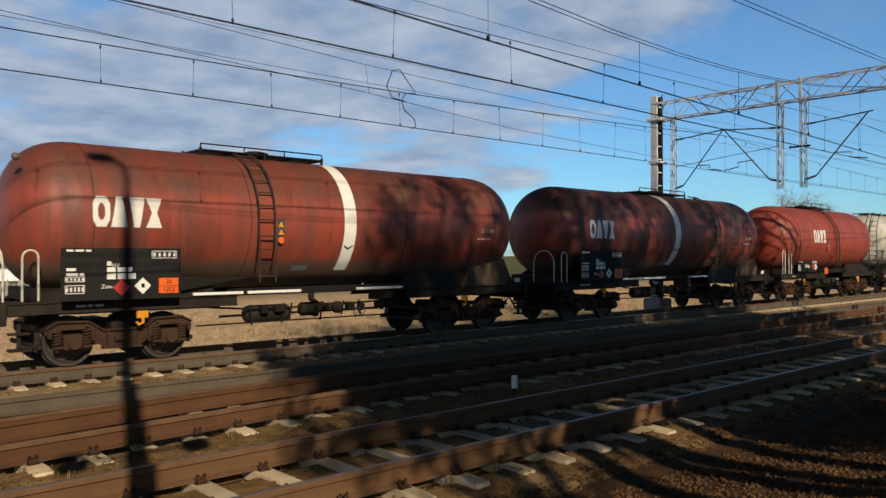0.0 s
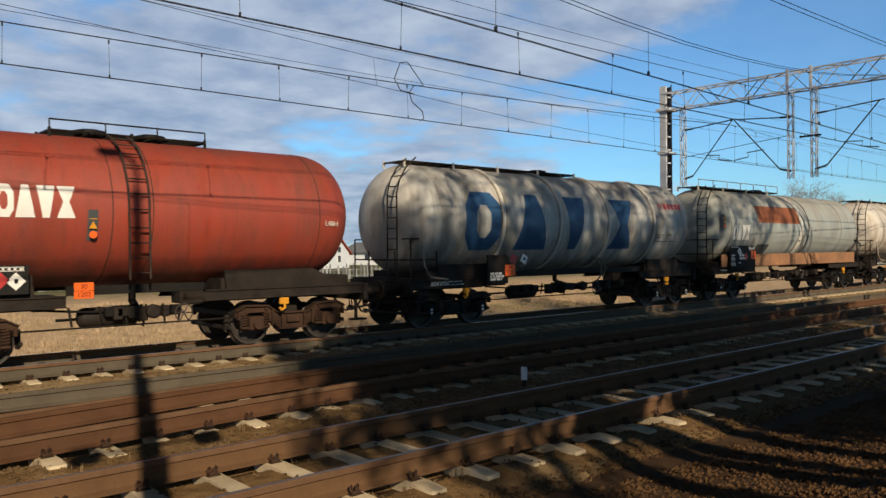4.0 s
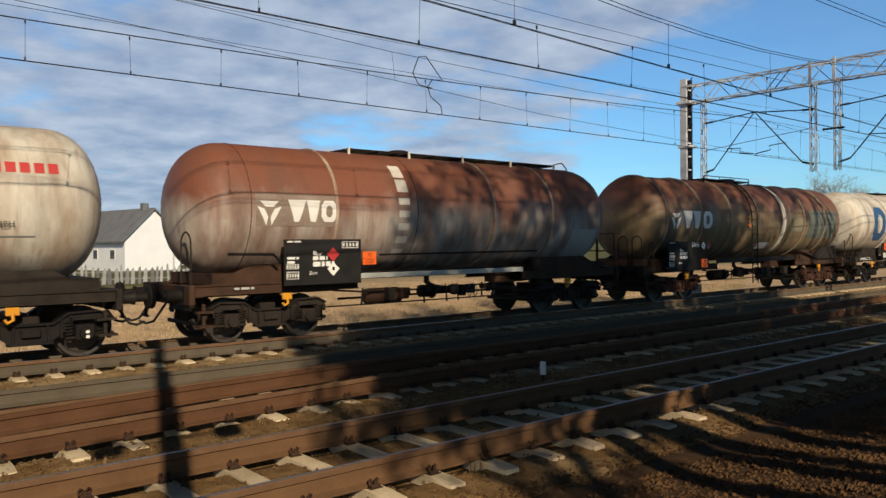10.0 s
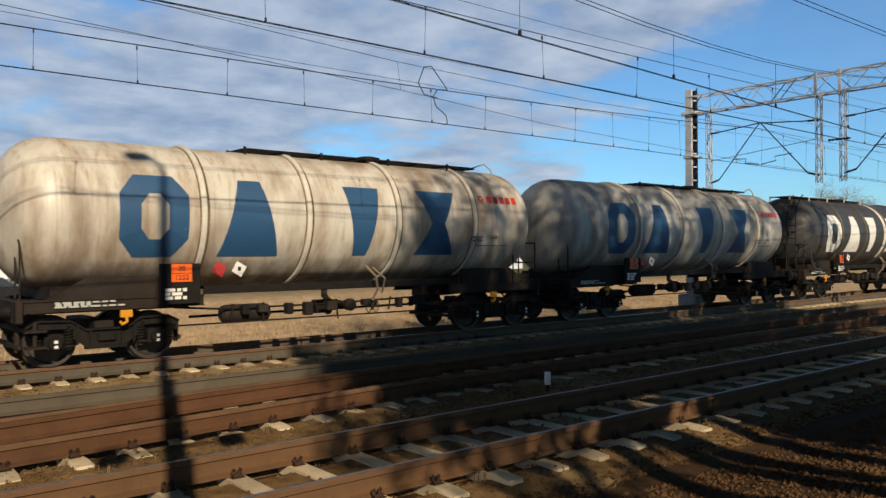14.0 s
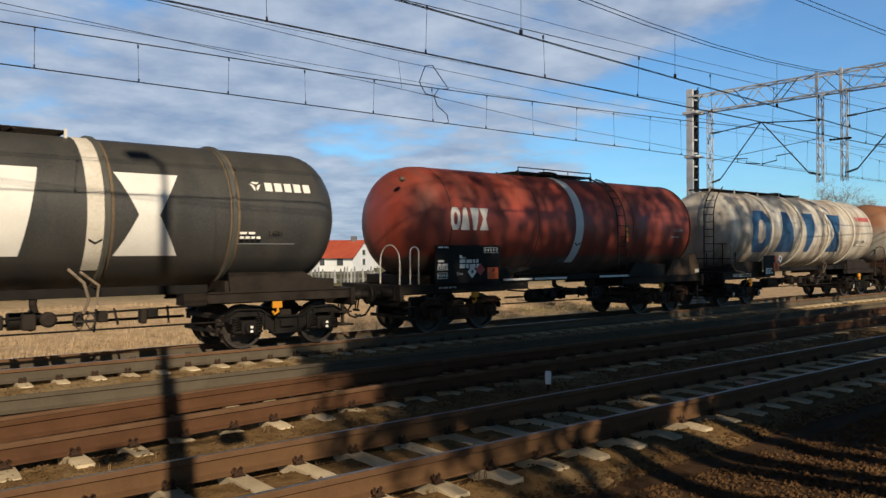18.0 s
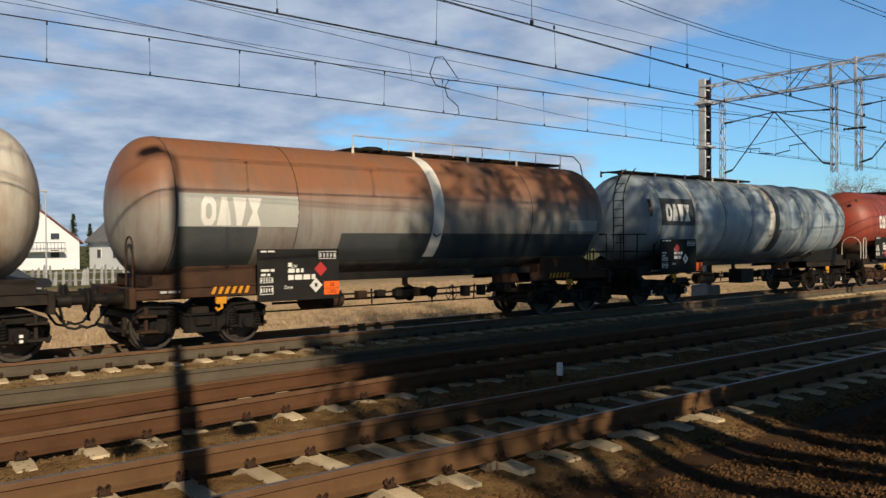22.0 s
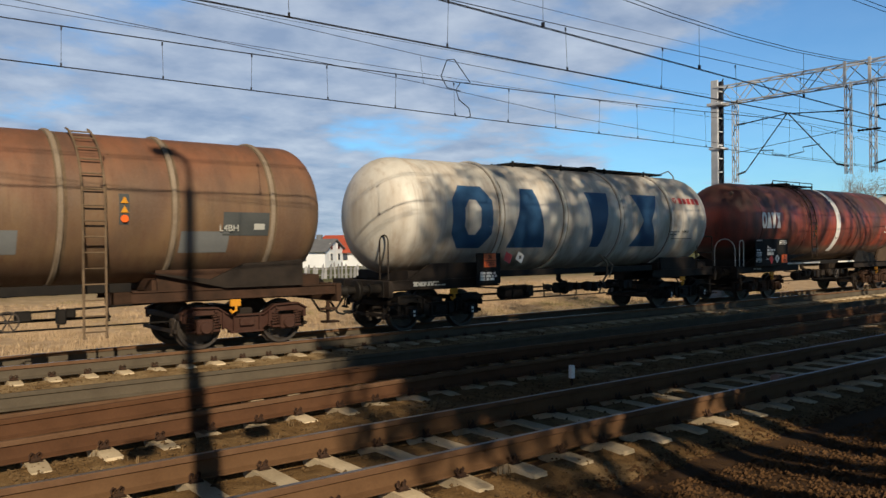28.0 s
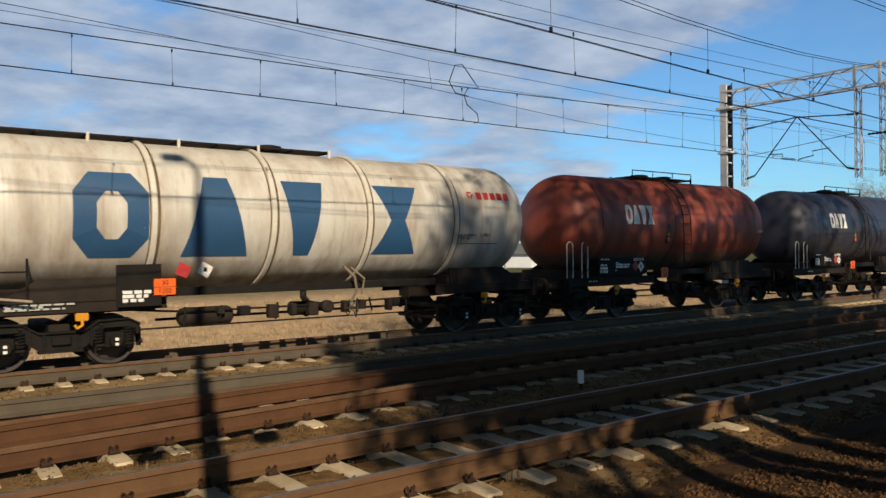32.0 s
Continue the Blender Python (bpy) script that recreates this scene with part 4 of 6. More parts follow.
def roof_walk(wagon, x0, x1, rail, mat, both=False, hatches=()):
    """Grating along the top with posts, and a low handrail."""
    z = ZC + R + 0.055
    deck = Shape()
    n = max(4, round((x1 - x0) / 0.9))
    for y in (-0.36, -0.18, 0.0, 0.18, 0.36):
        deck.box(x0, x1, y - 0.055, y + 0.055, z, z + 0.022)
    for i in range(n + 1):
        x = x0 + (x1 - x0) * i / n
        deck.box(x - 0.025, x + 0.025, -0.42, 0.42, z - 0.03, z)
    d = part("roof_walkway", deck, BLACK if mat is not GALV else GRIME, wagon)
    for i in range(0, n + 1, 2):
        x = x0 + (x1 - x0) * i / n
        for y in (-0.43, 0.43):
            part("walkway_post", Shape().box(x - 0.025, x + 0.025, y - 0.02, y + 0.02, z - 0.15, z + 0.05), CREAMLINE if mat is GALV else BLACK, d)
    if rail:
        s = Shape()
        for y in ((-0.44, 0.44) if both else (-0.44,)):
            m = max(2, round((x1 - x0) / 1.1))
            for i in range(m + 1):
                x = x0 + (x1 - x0) * i / m
                s.rod((x, y, z - 0.02), (x, y, z + rail), 0.014, 6)
            s.rod((x0, y, z + rail), (x1, y, z + rail), 0.016, 6)
        part("roof_handrail", s, mat, d)
    for h in hatches:
        s = Shape()
        s.turn_x([(0, 0.0), (0.0, 0.26), (0.10, 0.27), (0.13, 0.30), (0.17, 0.30), (0.20, 0.18), (0.21, 0.0)], 20)
        part("dome_hatch", s, BLACK, wagon, at=pose(h, 0.0, ZC + R - 0.03, 0, -90, 0))
    return d


def side_ladder(wagon, x, mat, z0=0.55):
    s = Shape()
    arc = [(-(R + 0.09) * math.cos(a), ZC + (R + 0.09) * math.sin(a)) for a in [radians(d) for d in range(-5, 76, 8)]]
    for dx in (-0.19, 0.19):
        s.tube([(x + dx, -R - 0.11, z0), (x + dx, -R - 0.10, ZC - 0.2)] + [(x + dx, y, z) for y, z in arc], 0.022, 7)
    z = z0 + 0.12
    while z < ZC - 0.1:
        s.rod((x - 0.19, -R - 0.105, z), (x + 0.19, -R - 0.105, z), 0.015, 6)
        z += 0.28
    for d in range(0, 76, 11):
        a = radians(d)
        s.rod((x - 0.19, -(R + 0.09) * math.cos(a), ZC + (R + 0.09) * math.sin(a)), (x + 0.19, -(R + 0.09) * math.cos(a), ZC + (R + 0.09) * math.sin(a)), 0.015, 6)
    part("side_ladder", s, mat, wagon)


def brake_parts(wagon, a, b, mat, rnd):
    """Air tank, cylinder, pipes, levers and discharge valve slung under the tank between the bogies."""
    m = (a + b) / 2
    part("air_reservoir", Shape().turn_x([(0, 0.0), (0.0, 0.1), (0.05, 0.17), (0.12, 0.19), (1.0, 0.19), (1.07, 0.17), (1.12, 0.1), (1.12, 0.0)], 20), mat, wagon, at=pose(a + rnd.uniform(0.1, 0.5), -0.72, 0.78))
    part("brake_cylinder", Shape().turn_x([(0, 0.0), (0, 0.16), (0.35, 0.16), (0.36, 0.2), (0.40, 0.2), (0.41, 0.05), (0.8, 0.04), (0.8, 0.0)], 18), BLACK, wagon, at=pose(m - 0.2, -0.35, 0.80))
    s = Shape()
    s.rod((a - 0.9, -1.0, 0.62), (b + 0.9, -1.0, 0.62), 0.018, 6)
    s.rod((a, -0.2, 0.72), (b, -0.2, 0.72), 0.03, 6)
    s.tube([(a - 0.6, -0.9, 0.98), (a + 0.4, -0.95, 0.90), (m, -0.95, 0.90), (b + 0.5, -0.9, 0.98)], 0.022, 6)
    for k in range(7):
        x = a + (b - a) * (k + rnd.random()) / 7
        s.rod((x, -0.98, 1.0), (x + rnd.uniform(-0.08, 0.08), -0.98, rnd.uniform(0.55, 0.7)), 0.022, 6)
    part("brake_rigging", s, BLACK, wagon)
    for k in range(9):
        x = a + 0.5 + (b - a - 1.0) * (k + rnd.random()) / 9
        w, h = rnd.uniform(0.10, 0.26), rnd.uniform(0.10, 0.26)
        part("valve_box", Shape().box(x, x + w, -1.06, -0.86, 0.92 - h, 0.96, 0.02), rnd.choice((mat, BLACK, GRIME)), wagon)
    v = part("discharge_pipe", Shape().tube([(m + 0.3, 0, 1.36), (m + 0.3, 0, 1.02), (m + 0.3, -0.25, 0.88), (m + 0.3, -0.95, 0.86)], 0.075, 10), mat, wagon)
    w = Shape().turn_y([(-1.20, 0.0), (-1.20, 0.09), (-1.16, 0.14), (-1.06, 0.14), (-1.04, 0.11), (-0.94, 0.11)], 16, m + 0.3, 0.86)
    part("outlet_cap", w, GRIME, v)
    s = Shape()
    s.put([(m + 0.9 + 0.19 * math.cos(t) * q, -1.14, 0.80 + 0.19 * math.sin(t) * q) for q in (1, 0.86) for t in [i * math.pi / 8 for i in range(16)]],
          [(i, (i + 1) % 16, 16 + (i + 1) % 16, 16 + i) for i in range(16)])
    for t in (0, 60, 120):
        c, d = 0.18 * math.cos(radians(t)), 0.18 * math.sin(radians(t))
        s.rod((m + 0.9 - c, -1.14, 0.80 - d), (m + 0.9 + c, -1.14, 0.80 + d), 0.012, 5)
    s.rod((m + 0.9, -1.14, 0.80), (m + 0.9, -0.9, 0.80), 0.02, 6)
    part("brake_wheel", s, WHEEL, wagon)


def saddle(wagon, x0, x1, mat, up=1.75):
    """Cradle plate that carries the tank's end over the bogie."""
    s = Shape()
    for y in (-1.16, 1.10):
        s.slab([(x0, 1.22), (x1, 1.22), (x1 - 0.05, up), (x0 + 0.30 * (x1 - x0), up)], y, y + 0.06)
    s.box(x0 + 0.1, x1 - 0.1, -1.1, 1.1, 1.22, 1.45)
    part("saddle", s, mat, wagon)


def white_band(wagon, x0, x1, mat, low=1.72):
    s = patch(Shape(), [(x0, arc_of(low)), (x1, arc_of(low)), (x1, R * radians(80)), (x0, R * radians(80))], 0.008, 24, 1)
    b = part("identity_band", s, mat, wagon, "white vertical band")
    t = patch(Shape(), [(x0 + 0.04, arc_of(2.26)), (x0 + (x1 - x0) / 2, arc_of(2.19)), (x0 + (x1 - x0) / 2, arc_of(2.23)), (x0 + 0.04, arc_of(2.30))], 0.012, 1, 2)
    patch(t, [(x0 + (x1 - x0) / 2, arc_of(2.19)), (x1 - 0.04, arc_of(2.26)), (x1 - 0.04, arc_of(2.30)), (x0 + (x1 - x0) / 2, arc_of(2.23))], 0.012, 1, 2)
    part("band_hook", t, INK, b)


def seams(wagon, xs, mat):
    """Ring welds, each a low bead of its own."""
    for x in xs:
        bead = Shape().turn_x([(x - 0.012, R - 0.01), (x - 0.008, R + 0.006), (x + 0.008, R + 0.006), (x + 0.012, R - 0.01)], 48, 0, ZC)
        part("weld_seam", bead, mat, wagon)


def warning_plate(wagon, x, z):
    s = rect(Shape(), x - 0.09, x + 0.09, z - 0.28, z + 0.28, 0.006)
    p = part("warning_sticker", s, DKGREY, wagon)
    y = -math.sqrt(max(0.01, R * R - (z - ZC) ** 2)) - 0.022
    for k, m in ((0.17, YELLOW), (0.0, YELLOW)):
        part("warning_triangle", Shape().slab([(x - 0.07, z + k - 0.06), (x + 0.07, z + k - 0.06), (x, z + k + 0.07)], y - 0.004, y), m, p)
    part("warning_disc", Shape().turn_y([(y - 0.004, 0.0), (y - 0.004, 0.07), (y, 0.07), (y, 0.0)], 16, x, z - 0.17), ORANGE, p)


def channel(x0, x1, y):
    """Rolled channel section along x with its open side inwards or outwards."""
    sec = [(-0.03, 1.015), (0.09, 1.015), (0.09, 1.045), (0.03, 1.045), (0.03, 1.205), (0.09, 1.205), (0.09, 1.235), (-0.03, 1.235), (-0.03, 1.205), (0.0, 1.205), (0.0, 1.045), (-0.03, 1.045)]
    n = len(sec)
    return Shape().put([(x, y + a, z) for x in (x0, x1) for a, z in sec], [(i, (i + 1) % n, n + (i + 1) % n, n + i) for i in range(n)])


def base_wagon(name, label, length, depth, power, paint, frame_mat, bog_mat, bog, left, right, group, seams_at=(), seam_mat=None, marked=False, sill=True, ext=0.0):
    w = thing(name, label, "tank wagon", group)
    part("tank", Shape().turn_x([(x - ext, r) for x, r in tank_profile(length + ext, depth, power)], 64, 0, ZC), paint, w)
    if seams_at:
        seams(w, seams_at, seam_mat or paint)
    for x in (bog, length - bog):
        bogie(w, x, bog_mat, marked)
    hx0, hx1 = -left / 2 + 0.69, length + right / 2 - 0.69
    end_fittings(w, hx0, -1, frame_mat)
    end_fittings(w, hx1, 1, frame_mat)
    for a, c in ((hx0 + 0.06, 2 * bog + 0.5), (length - 2 * bog - 0.5, hx1 - 0.06)):
        part("centre_sill", Shape().box(a, c, -0.22, 0.22, 0.92, 1.20, 0.01), frame_mat, w)
    for y in (-1.20, 1.08):
        for a, c in ((hx0 + 0.06, 2 * bog + 0.4), (length - 2 * bog - 0.4, hx1 - 0.06)):
            part("end_sole_bar", channel(a, c, y), frame_mat, w)
        if sill:
            b = Shape().box(2 * bog + 0.405, length - 2 * bog - 0.405, y, y + 0.05, 1.23, 1.40, 0.008)
        else:
            b = Shape().box(2 * bog + 0.3, length - 2 * bog - 0.3, y + 0.25 * (1 if y < 0 else -1), y + 0.31 * (1 if y < 0 else -1), 1.20, 1.36, 0.008)
        part("sole_bar", b, BLACK, w)
    brake_parts(w, 2 * bog + 0.5, length - 2 * bog - 0.5, frame_mat, random.Random(int(length * 100) + len(label)))
    for x0, x1 in ((0.35, 2 * bog - 0.1), (length - 2 * bog + 0.1, length - 0.35)):
        saddle(w, x0 if x0 < 1 else x1, x1 if x0 < 1 else x0, frame_mat, 1.62)
    for x in (bog, length - bog - 0.62):
        hook = Shape().box(x + 0.2, x + 0.42, -1.26, -1.20, 0.86, 1.0, 0.01).tube([(x + 0.31, -1.25, 0.9), (x + 0.31, -1.27, 0.78), (x + 0.22, -1.28, 0.74), (x + 0.18, -1.28, 0.80)], 0.03, 6)
        part("lifting_hook", hook, YELLOW, w)
    bars(w, bog - 0.9, 1.16, 0.6, 1, -1.235, PALEGREY, seed=int(length * 10), h=0.045)
    return w, hx0, hx1


XL = [3.68, 18.35, 33.31, 45.21, 59.47, 74.87, 89.22, 104.28, 120.14, 134.29, 148.79, 163.37, 177.60, 191.79, 206.98, 222.78, 237.61, 253.65, 268.02, 282.43, 296.63, 308.76]
LEN = {"red": 12.97, "short": 10.22, "cream": 12.88, "rust_grey": 13.44, "brown": 13.22, "ringed": 14.35, "two_tone": 13.84, "pale": 14.42}
OWN_LENGTH = {11: 12.57}
KIND = ["red", "red", "short", "cream", "rust_grey", "cream", "brown", "ringed", "cream", "cream", "cream", "red", "cream", "two_tone", "pale", "red", "ringed", "cream", "red", "cream", "short", "short"]


def length_of(i):
    return OWN_LENGTH.get(i, LEN[KIND[i]])


def gaps(i):
    g = [1.75] + [XL[k + 1] - XL[k] - length_of(k) for k in range(len(XL) - 1)] + [1.75]
    return g[i], g[i + 1]


# tones of the hoop edges: dirt, with the hoop's shade put into the colour
DIRT_SHADE = surface("brown_dirt_line", (0.060, 0.042, 0.028), (0.20, 0.14, 0.09), 0.8, 0, 1.6, 30, 0.2)
GREY_DIRT_SHADE = surface("grey_brown_dirt_line", (0.09, 0.08, 0.07), (0.22, 0.21, 0.195), 0.8, 0, 1.6, 30, 0.2)
# paler than the stained shell: the ridge's highlight is put into this paint
HOOPCREAM = surface("cream_hoop_paint", (0.42, 0.375, 0.31), (0.66, 0.63, 0.56), 0.55, 0, 1.2, 20, 0.15)
HOOPGREY = surface("grey_hoop_paint", (0.24, 0.27, 0.28), (0.36, 0.40, 0.42), 0.55, 0, 1.2, 20, 0.15)
HOOPBROWN = surface("dusty_brown_hoop_paint", (0.16, 0.12, 0.085), (0.27, 0.22, 0.17), 0.6, 0, 1.2, 20, 0.15)
HOOPRUST = surface("rust_stained_pale_hoop_paint", (0.17, 0.075, 0.045), (0.42, 0.34, 0.27), 0.6, 0, 1.6, 20, 0.15)
HOOPDARK = surface("charcoal_hoop_paint", (0.05, 0.05, 0.045), (0.08, 0.08, 0.07), 0.55, 0, 1.2, 20, 0.15)
SEAM_DARK = surface("dark_weld", (0.03, 0.02, 0.018), (0.06, 0.04, 0.03), 0.7)
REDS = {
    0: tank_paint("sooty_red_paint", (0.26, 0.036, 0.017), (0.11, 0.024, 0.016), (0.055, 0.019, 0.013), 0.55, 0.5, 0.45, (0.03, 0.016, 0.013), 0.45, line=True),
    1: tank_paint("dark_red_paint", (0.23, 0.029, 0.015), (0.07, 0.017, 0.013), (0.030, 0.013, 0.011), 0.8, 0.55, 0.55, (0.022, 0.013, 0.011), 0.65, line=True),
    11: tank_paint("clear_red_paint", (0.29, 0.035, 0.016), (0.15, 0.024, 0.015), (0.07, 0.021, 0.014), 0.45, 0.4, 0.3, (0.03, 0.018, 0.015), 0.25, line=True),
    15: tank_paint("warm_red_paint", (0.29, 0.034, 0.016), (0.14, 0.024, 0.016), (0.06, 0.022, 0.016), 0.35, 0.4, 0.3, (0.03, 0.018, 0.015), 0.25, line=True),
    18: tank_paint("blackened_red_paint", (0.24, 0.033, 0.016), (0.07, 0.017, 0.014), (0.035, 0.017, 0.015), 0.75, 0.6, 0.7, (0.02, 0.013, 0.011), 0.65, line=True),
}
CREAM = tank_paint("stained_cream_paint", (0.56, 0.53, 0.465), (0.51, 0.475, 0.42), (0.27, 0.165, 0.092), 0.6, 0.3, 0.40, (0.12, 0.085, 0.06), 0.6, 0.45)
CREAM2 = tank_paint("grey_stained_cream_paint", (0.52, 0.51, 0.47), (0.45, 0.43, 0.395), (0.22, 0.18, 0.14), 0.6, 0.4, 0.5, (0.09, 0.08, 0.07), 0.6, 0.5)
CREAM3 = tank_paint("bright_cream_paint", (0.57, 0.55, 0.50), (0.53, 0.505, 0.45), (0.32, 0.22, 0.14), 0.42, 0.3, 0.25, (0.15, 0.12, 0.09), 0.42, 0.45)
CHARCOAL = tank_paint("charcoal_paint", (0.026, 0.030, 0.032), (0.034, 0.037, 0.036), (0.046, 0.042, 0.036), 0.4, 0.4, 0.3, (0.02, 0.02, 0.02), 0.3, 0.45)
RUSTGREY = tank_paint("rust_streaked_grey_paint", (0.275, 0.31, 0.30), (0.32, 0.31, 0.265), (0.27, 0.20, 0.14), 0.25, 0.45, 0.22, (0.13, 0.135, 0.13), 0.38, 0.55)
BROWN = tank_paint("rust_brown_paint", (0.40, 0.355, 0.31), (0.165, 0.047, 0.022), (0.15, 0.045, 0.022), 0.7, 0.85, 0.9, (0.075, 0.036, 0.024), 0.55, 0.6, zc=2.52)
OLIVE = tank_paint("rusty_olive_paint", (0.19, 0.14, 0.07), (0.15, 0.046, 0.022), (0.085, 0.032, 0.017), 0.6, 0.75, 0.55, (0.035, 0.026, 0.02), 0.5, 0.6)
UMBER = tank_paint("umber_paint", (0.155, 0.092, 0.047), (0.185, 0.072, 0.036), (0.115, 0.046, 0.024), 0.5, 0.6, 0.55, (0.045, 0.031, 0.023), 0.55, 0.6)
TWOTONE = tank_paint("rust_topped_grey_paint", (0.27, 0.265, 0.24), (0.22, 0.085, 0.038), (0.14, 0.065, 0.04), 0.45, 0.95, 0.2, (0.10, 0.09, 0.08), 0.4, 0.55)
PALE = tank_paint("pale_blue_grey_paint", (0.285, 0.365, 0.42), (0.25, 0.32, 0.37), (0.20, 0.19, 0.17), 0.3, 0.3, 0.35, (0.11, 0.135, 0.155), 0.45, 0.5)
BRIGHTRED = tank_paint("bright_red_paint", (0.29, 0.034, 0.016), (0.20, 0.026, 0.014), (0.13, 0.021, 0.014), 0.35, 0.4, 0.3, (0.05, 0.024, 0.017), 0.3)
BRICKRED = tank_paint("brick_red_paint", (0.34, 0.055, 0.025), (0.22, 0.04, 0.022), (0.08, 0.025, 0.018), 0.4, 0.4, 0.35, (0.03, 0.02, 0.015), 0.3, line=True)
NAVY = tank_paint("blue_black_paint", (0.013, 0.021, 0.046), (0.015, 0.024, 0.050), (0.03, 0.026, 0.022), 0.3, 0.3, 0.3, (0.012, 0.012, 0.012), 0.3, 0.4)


def red_wagon(i):
    g0, g1 = gaps(i)
    L = length_of(i)
    w, a, b = base_wagon("tank_wagon", {0: "soot-streaked red tank wagon with white band and central roof walkway", 1: "dark red tank wagon with white band and offset roof walkway",
                         11: "clean red tank wagon with white band and offset roof walkway", 15: "warm red tank wagon with white band and side ladder", 18: "red tank wagon blackened with soot on top"}[i],
                         L, 1.25, 2.5, REDS[i], GRIME, RUSTY, 1.9, g0, g1, "red tank wagons", (1.25, 4.4, 8.6, 11.7), SEAM_DARK, sill=False)
    band = {1: 6.1, 11: 5.92}.get(i, 6.75)
    white_band(w, band, band + 0.33, WHITE)
    ladder = {1: 8.9, 11: 7.9}.get(i, 4.72)
    side_ladder(w, ladder, SEAM_DARK, 1.5)
    wk = (5.4, 8.4) if i == 1 else (4.6, 7.8) if i == 11 else (3.75, 6.8)
    roof_walk(w, wk[0], wk[1], 0.13, BLACK, hatches=((wk[0] + wk[1]) / 2,))
    logo_row(w, LOGO, 1.22, 2.50, 2.58, 3.14, WHITE, 0.02)
    marks = [("red", 0.48, 0.24), ("white", 0.66, 0.26), ("orange", 0.80, 0.10)] if i != 11 else [("white", 0.55, 0.30), ("red", 0.68, 0.36), ("orange", 0.79, 0.10)]
    data_panel(w, 0.67, 2.85, 1.24, 2.19, -1.50, 10 + i, marks)
    warning_plate(w, ladder + 0.38, 2.55)
    s = Shape().slab([(8.5, 1.24), (10.55, 1.24), (10.3, 1.58), (8.9, 1.72)], -1.30, -1.22)
    part("tank_cradle", s, BLACK, w, "black steel cradle plate")
    part("saddle_plate", Shape().slab([(10.56, 1.24), (12.3, 1.24), (12.45, 1.5), (12.2, 1.95), (10.9, 1.72)], -1.29, -1.22), DUST, w, "dust-brown saddle plate")
    s = Shape().slab([(2.2, 1.24), (4.6, 1.62), (3.3, 1.60), (2.2, 1.45)], -1.28, -1.22)
    part("tank_cradle", s, BLACK, w)
    rect_s = rect(Shape(), 5.6, 6.0, 1.72, 1.84)
    part("paint_patch", rect_s, GREYMARK, w)
    for x0, x1 in ((3.2, 4.3), (4.4, 5.7), (7.2, 8.6)):
        part("pipe_lagging", Shape().box(x0, x1, -1.30, -1.25, 1.25, 1.31, 0.01), WHITE, w, "white pipe under the tank")
    grab_rail(w, 0.12, -1.22, 1.25, 2.15, 0.26, CREAMLINE)
    grab_rail(w, a + 0.02, -1.15, 1.25, 2.2, 0.8, CREAMLINE, "y")
    part("tail_lamp", Shape().turn_x([(0, 0.0), (0, 0.05), (0.06, 0.07), (0.12, 0.05), (0.13, 0.0)], 16), REDS[i], w, at=pose(0.02, -0.95, 3.80))
    writing("L1.5 BN", 0.15, CREAMLINE, w, L - 1.55, -1.448, 2.70)
    bars(w, L - 1.95, 2.50, 0.7, 1, -1.44, CREAMLINE, 7 + i, 0.03)
    s = Shape().box(hook_x(b), hook_x(b) + 0.22, -1.30, -1.29, 1.30, 1.42)
    part("label_plate", s, CREAMLINE, w)
    return w


def hook_x(b):
    return b - 0.5


def short_wagon(i):
    g0, g1 = gaps(i)
    L = LEN["short"]
    paint = {2: BRIGHTRED, 20: BRICKRED, 21: NAVY}[i]
    w, a, b = base_wagon("tank_wagon", {2: "short bright red tank wagon with yellow bogie hooks", 20: "short brick-red tank wagon stained with soot", 21: "short blue-black tank wagon with white markings"}[i],
                         L, 1.2, 2.5, paint, GRIME, RUSTY if i == 2 else BLACK, 1.7, g0, g1, "short tank wagons", (1.2, 4.55, 5.3, 9.0), SEAM_DARK)
    z = 2.9 if i == 2 else 3.05
    x = 2.6 if i == 2 else 2.2
    logo_row(w, LOGO, x, x + 1.3, z - 0.28, z + 0.28, WHITE, 0.02)
    data_panel(w, 1.09, 3.16, 1.30, 1.80, -1.36, 40 + i, [("red", 0.78, 0.5), ("white", 0.9, 0.45)])
    orange_plate(w, 3.88, 4.22, 1.18, 1.47, -1.38)
    warning_plate(w, 4.2, 2.5)
    side_ladder(w, 5.0, SEAM_DARK, 1.5)
    roof_walk(w, 3.75, 6.8, 0.20, BLACK, hatches=(4.6, 5.8))
    for x in (-0.05, 0.55):
        grab_rail(w, x, -1.22, 1.25, 2.25, 0.24, CREAMLINE)
    writing("L4BH", 0.15, CREAMLINE, w, 9.3, -1.46, 2.6)
    return w


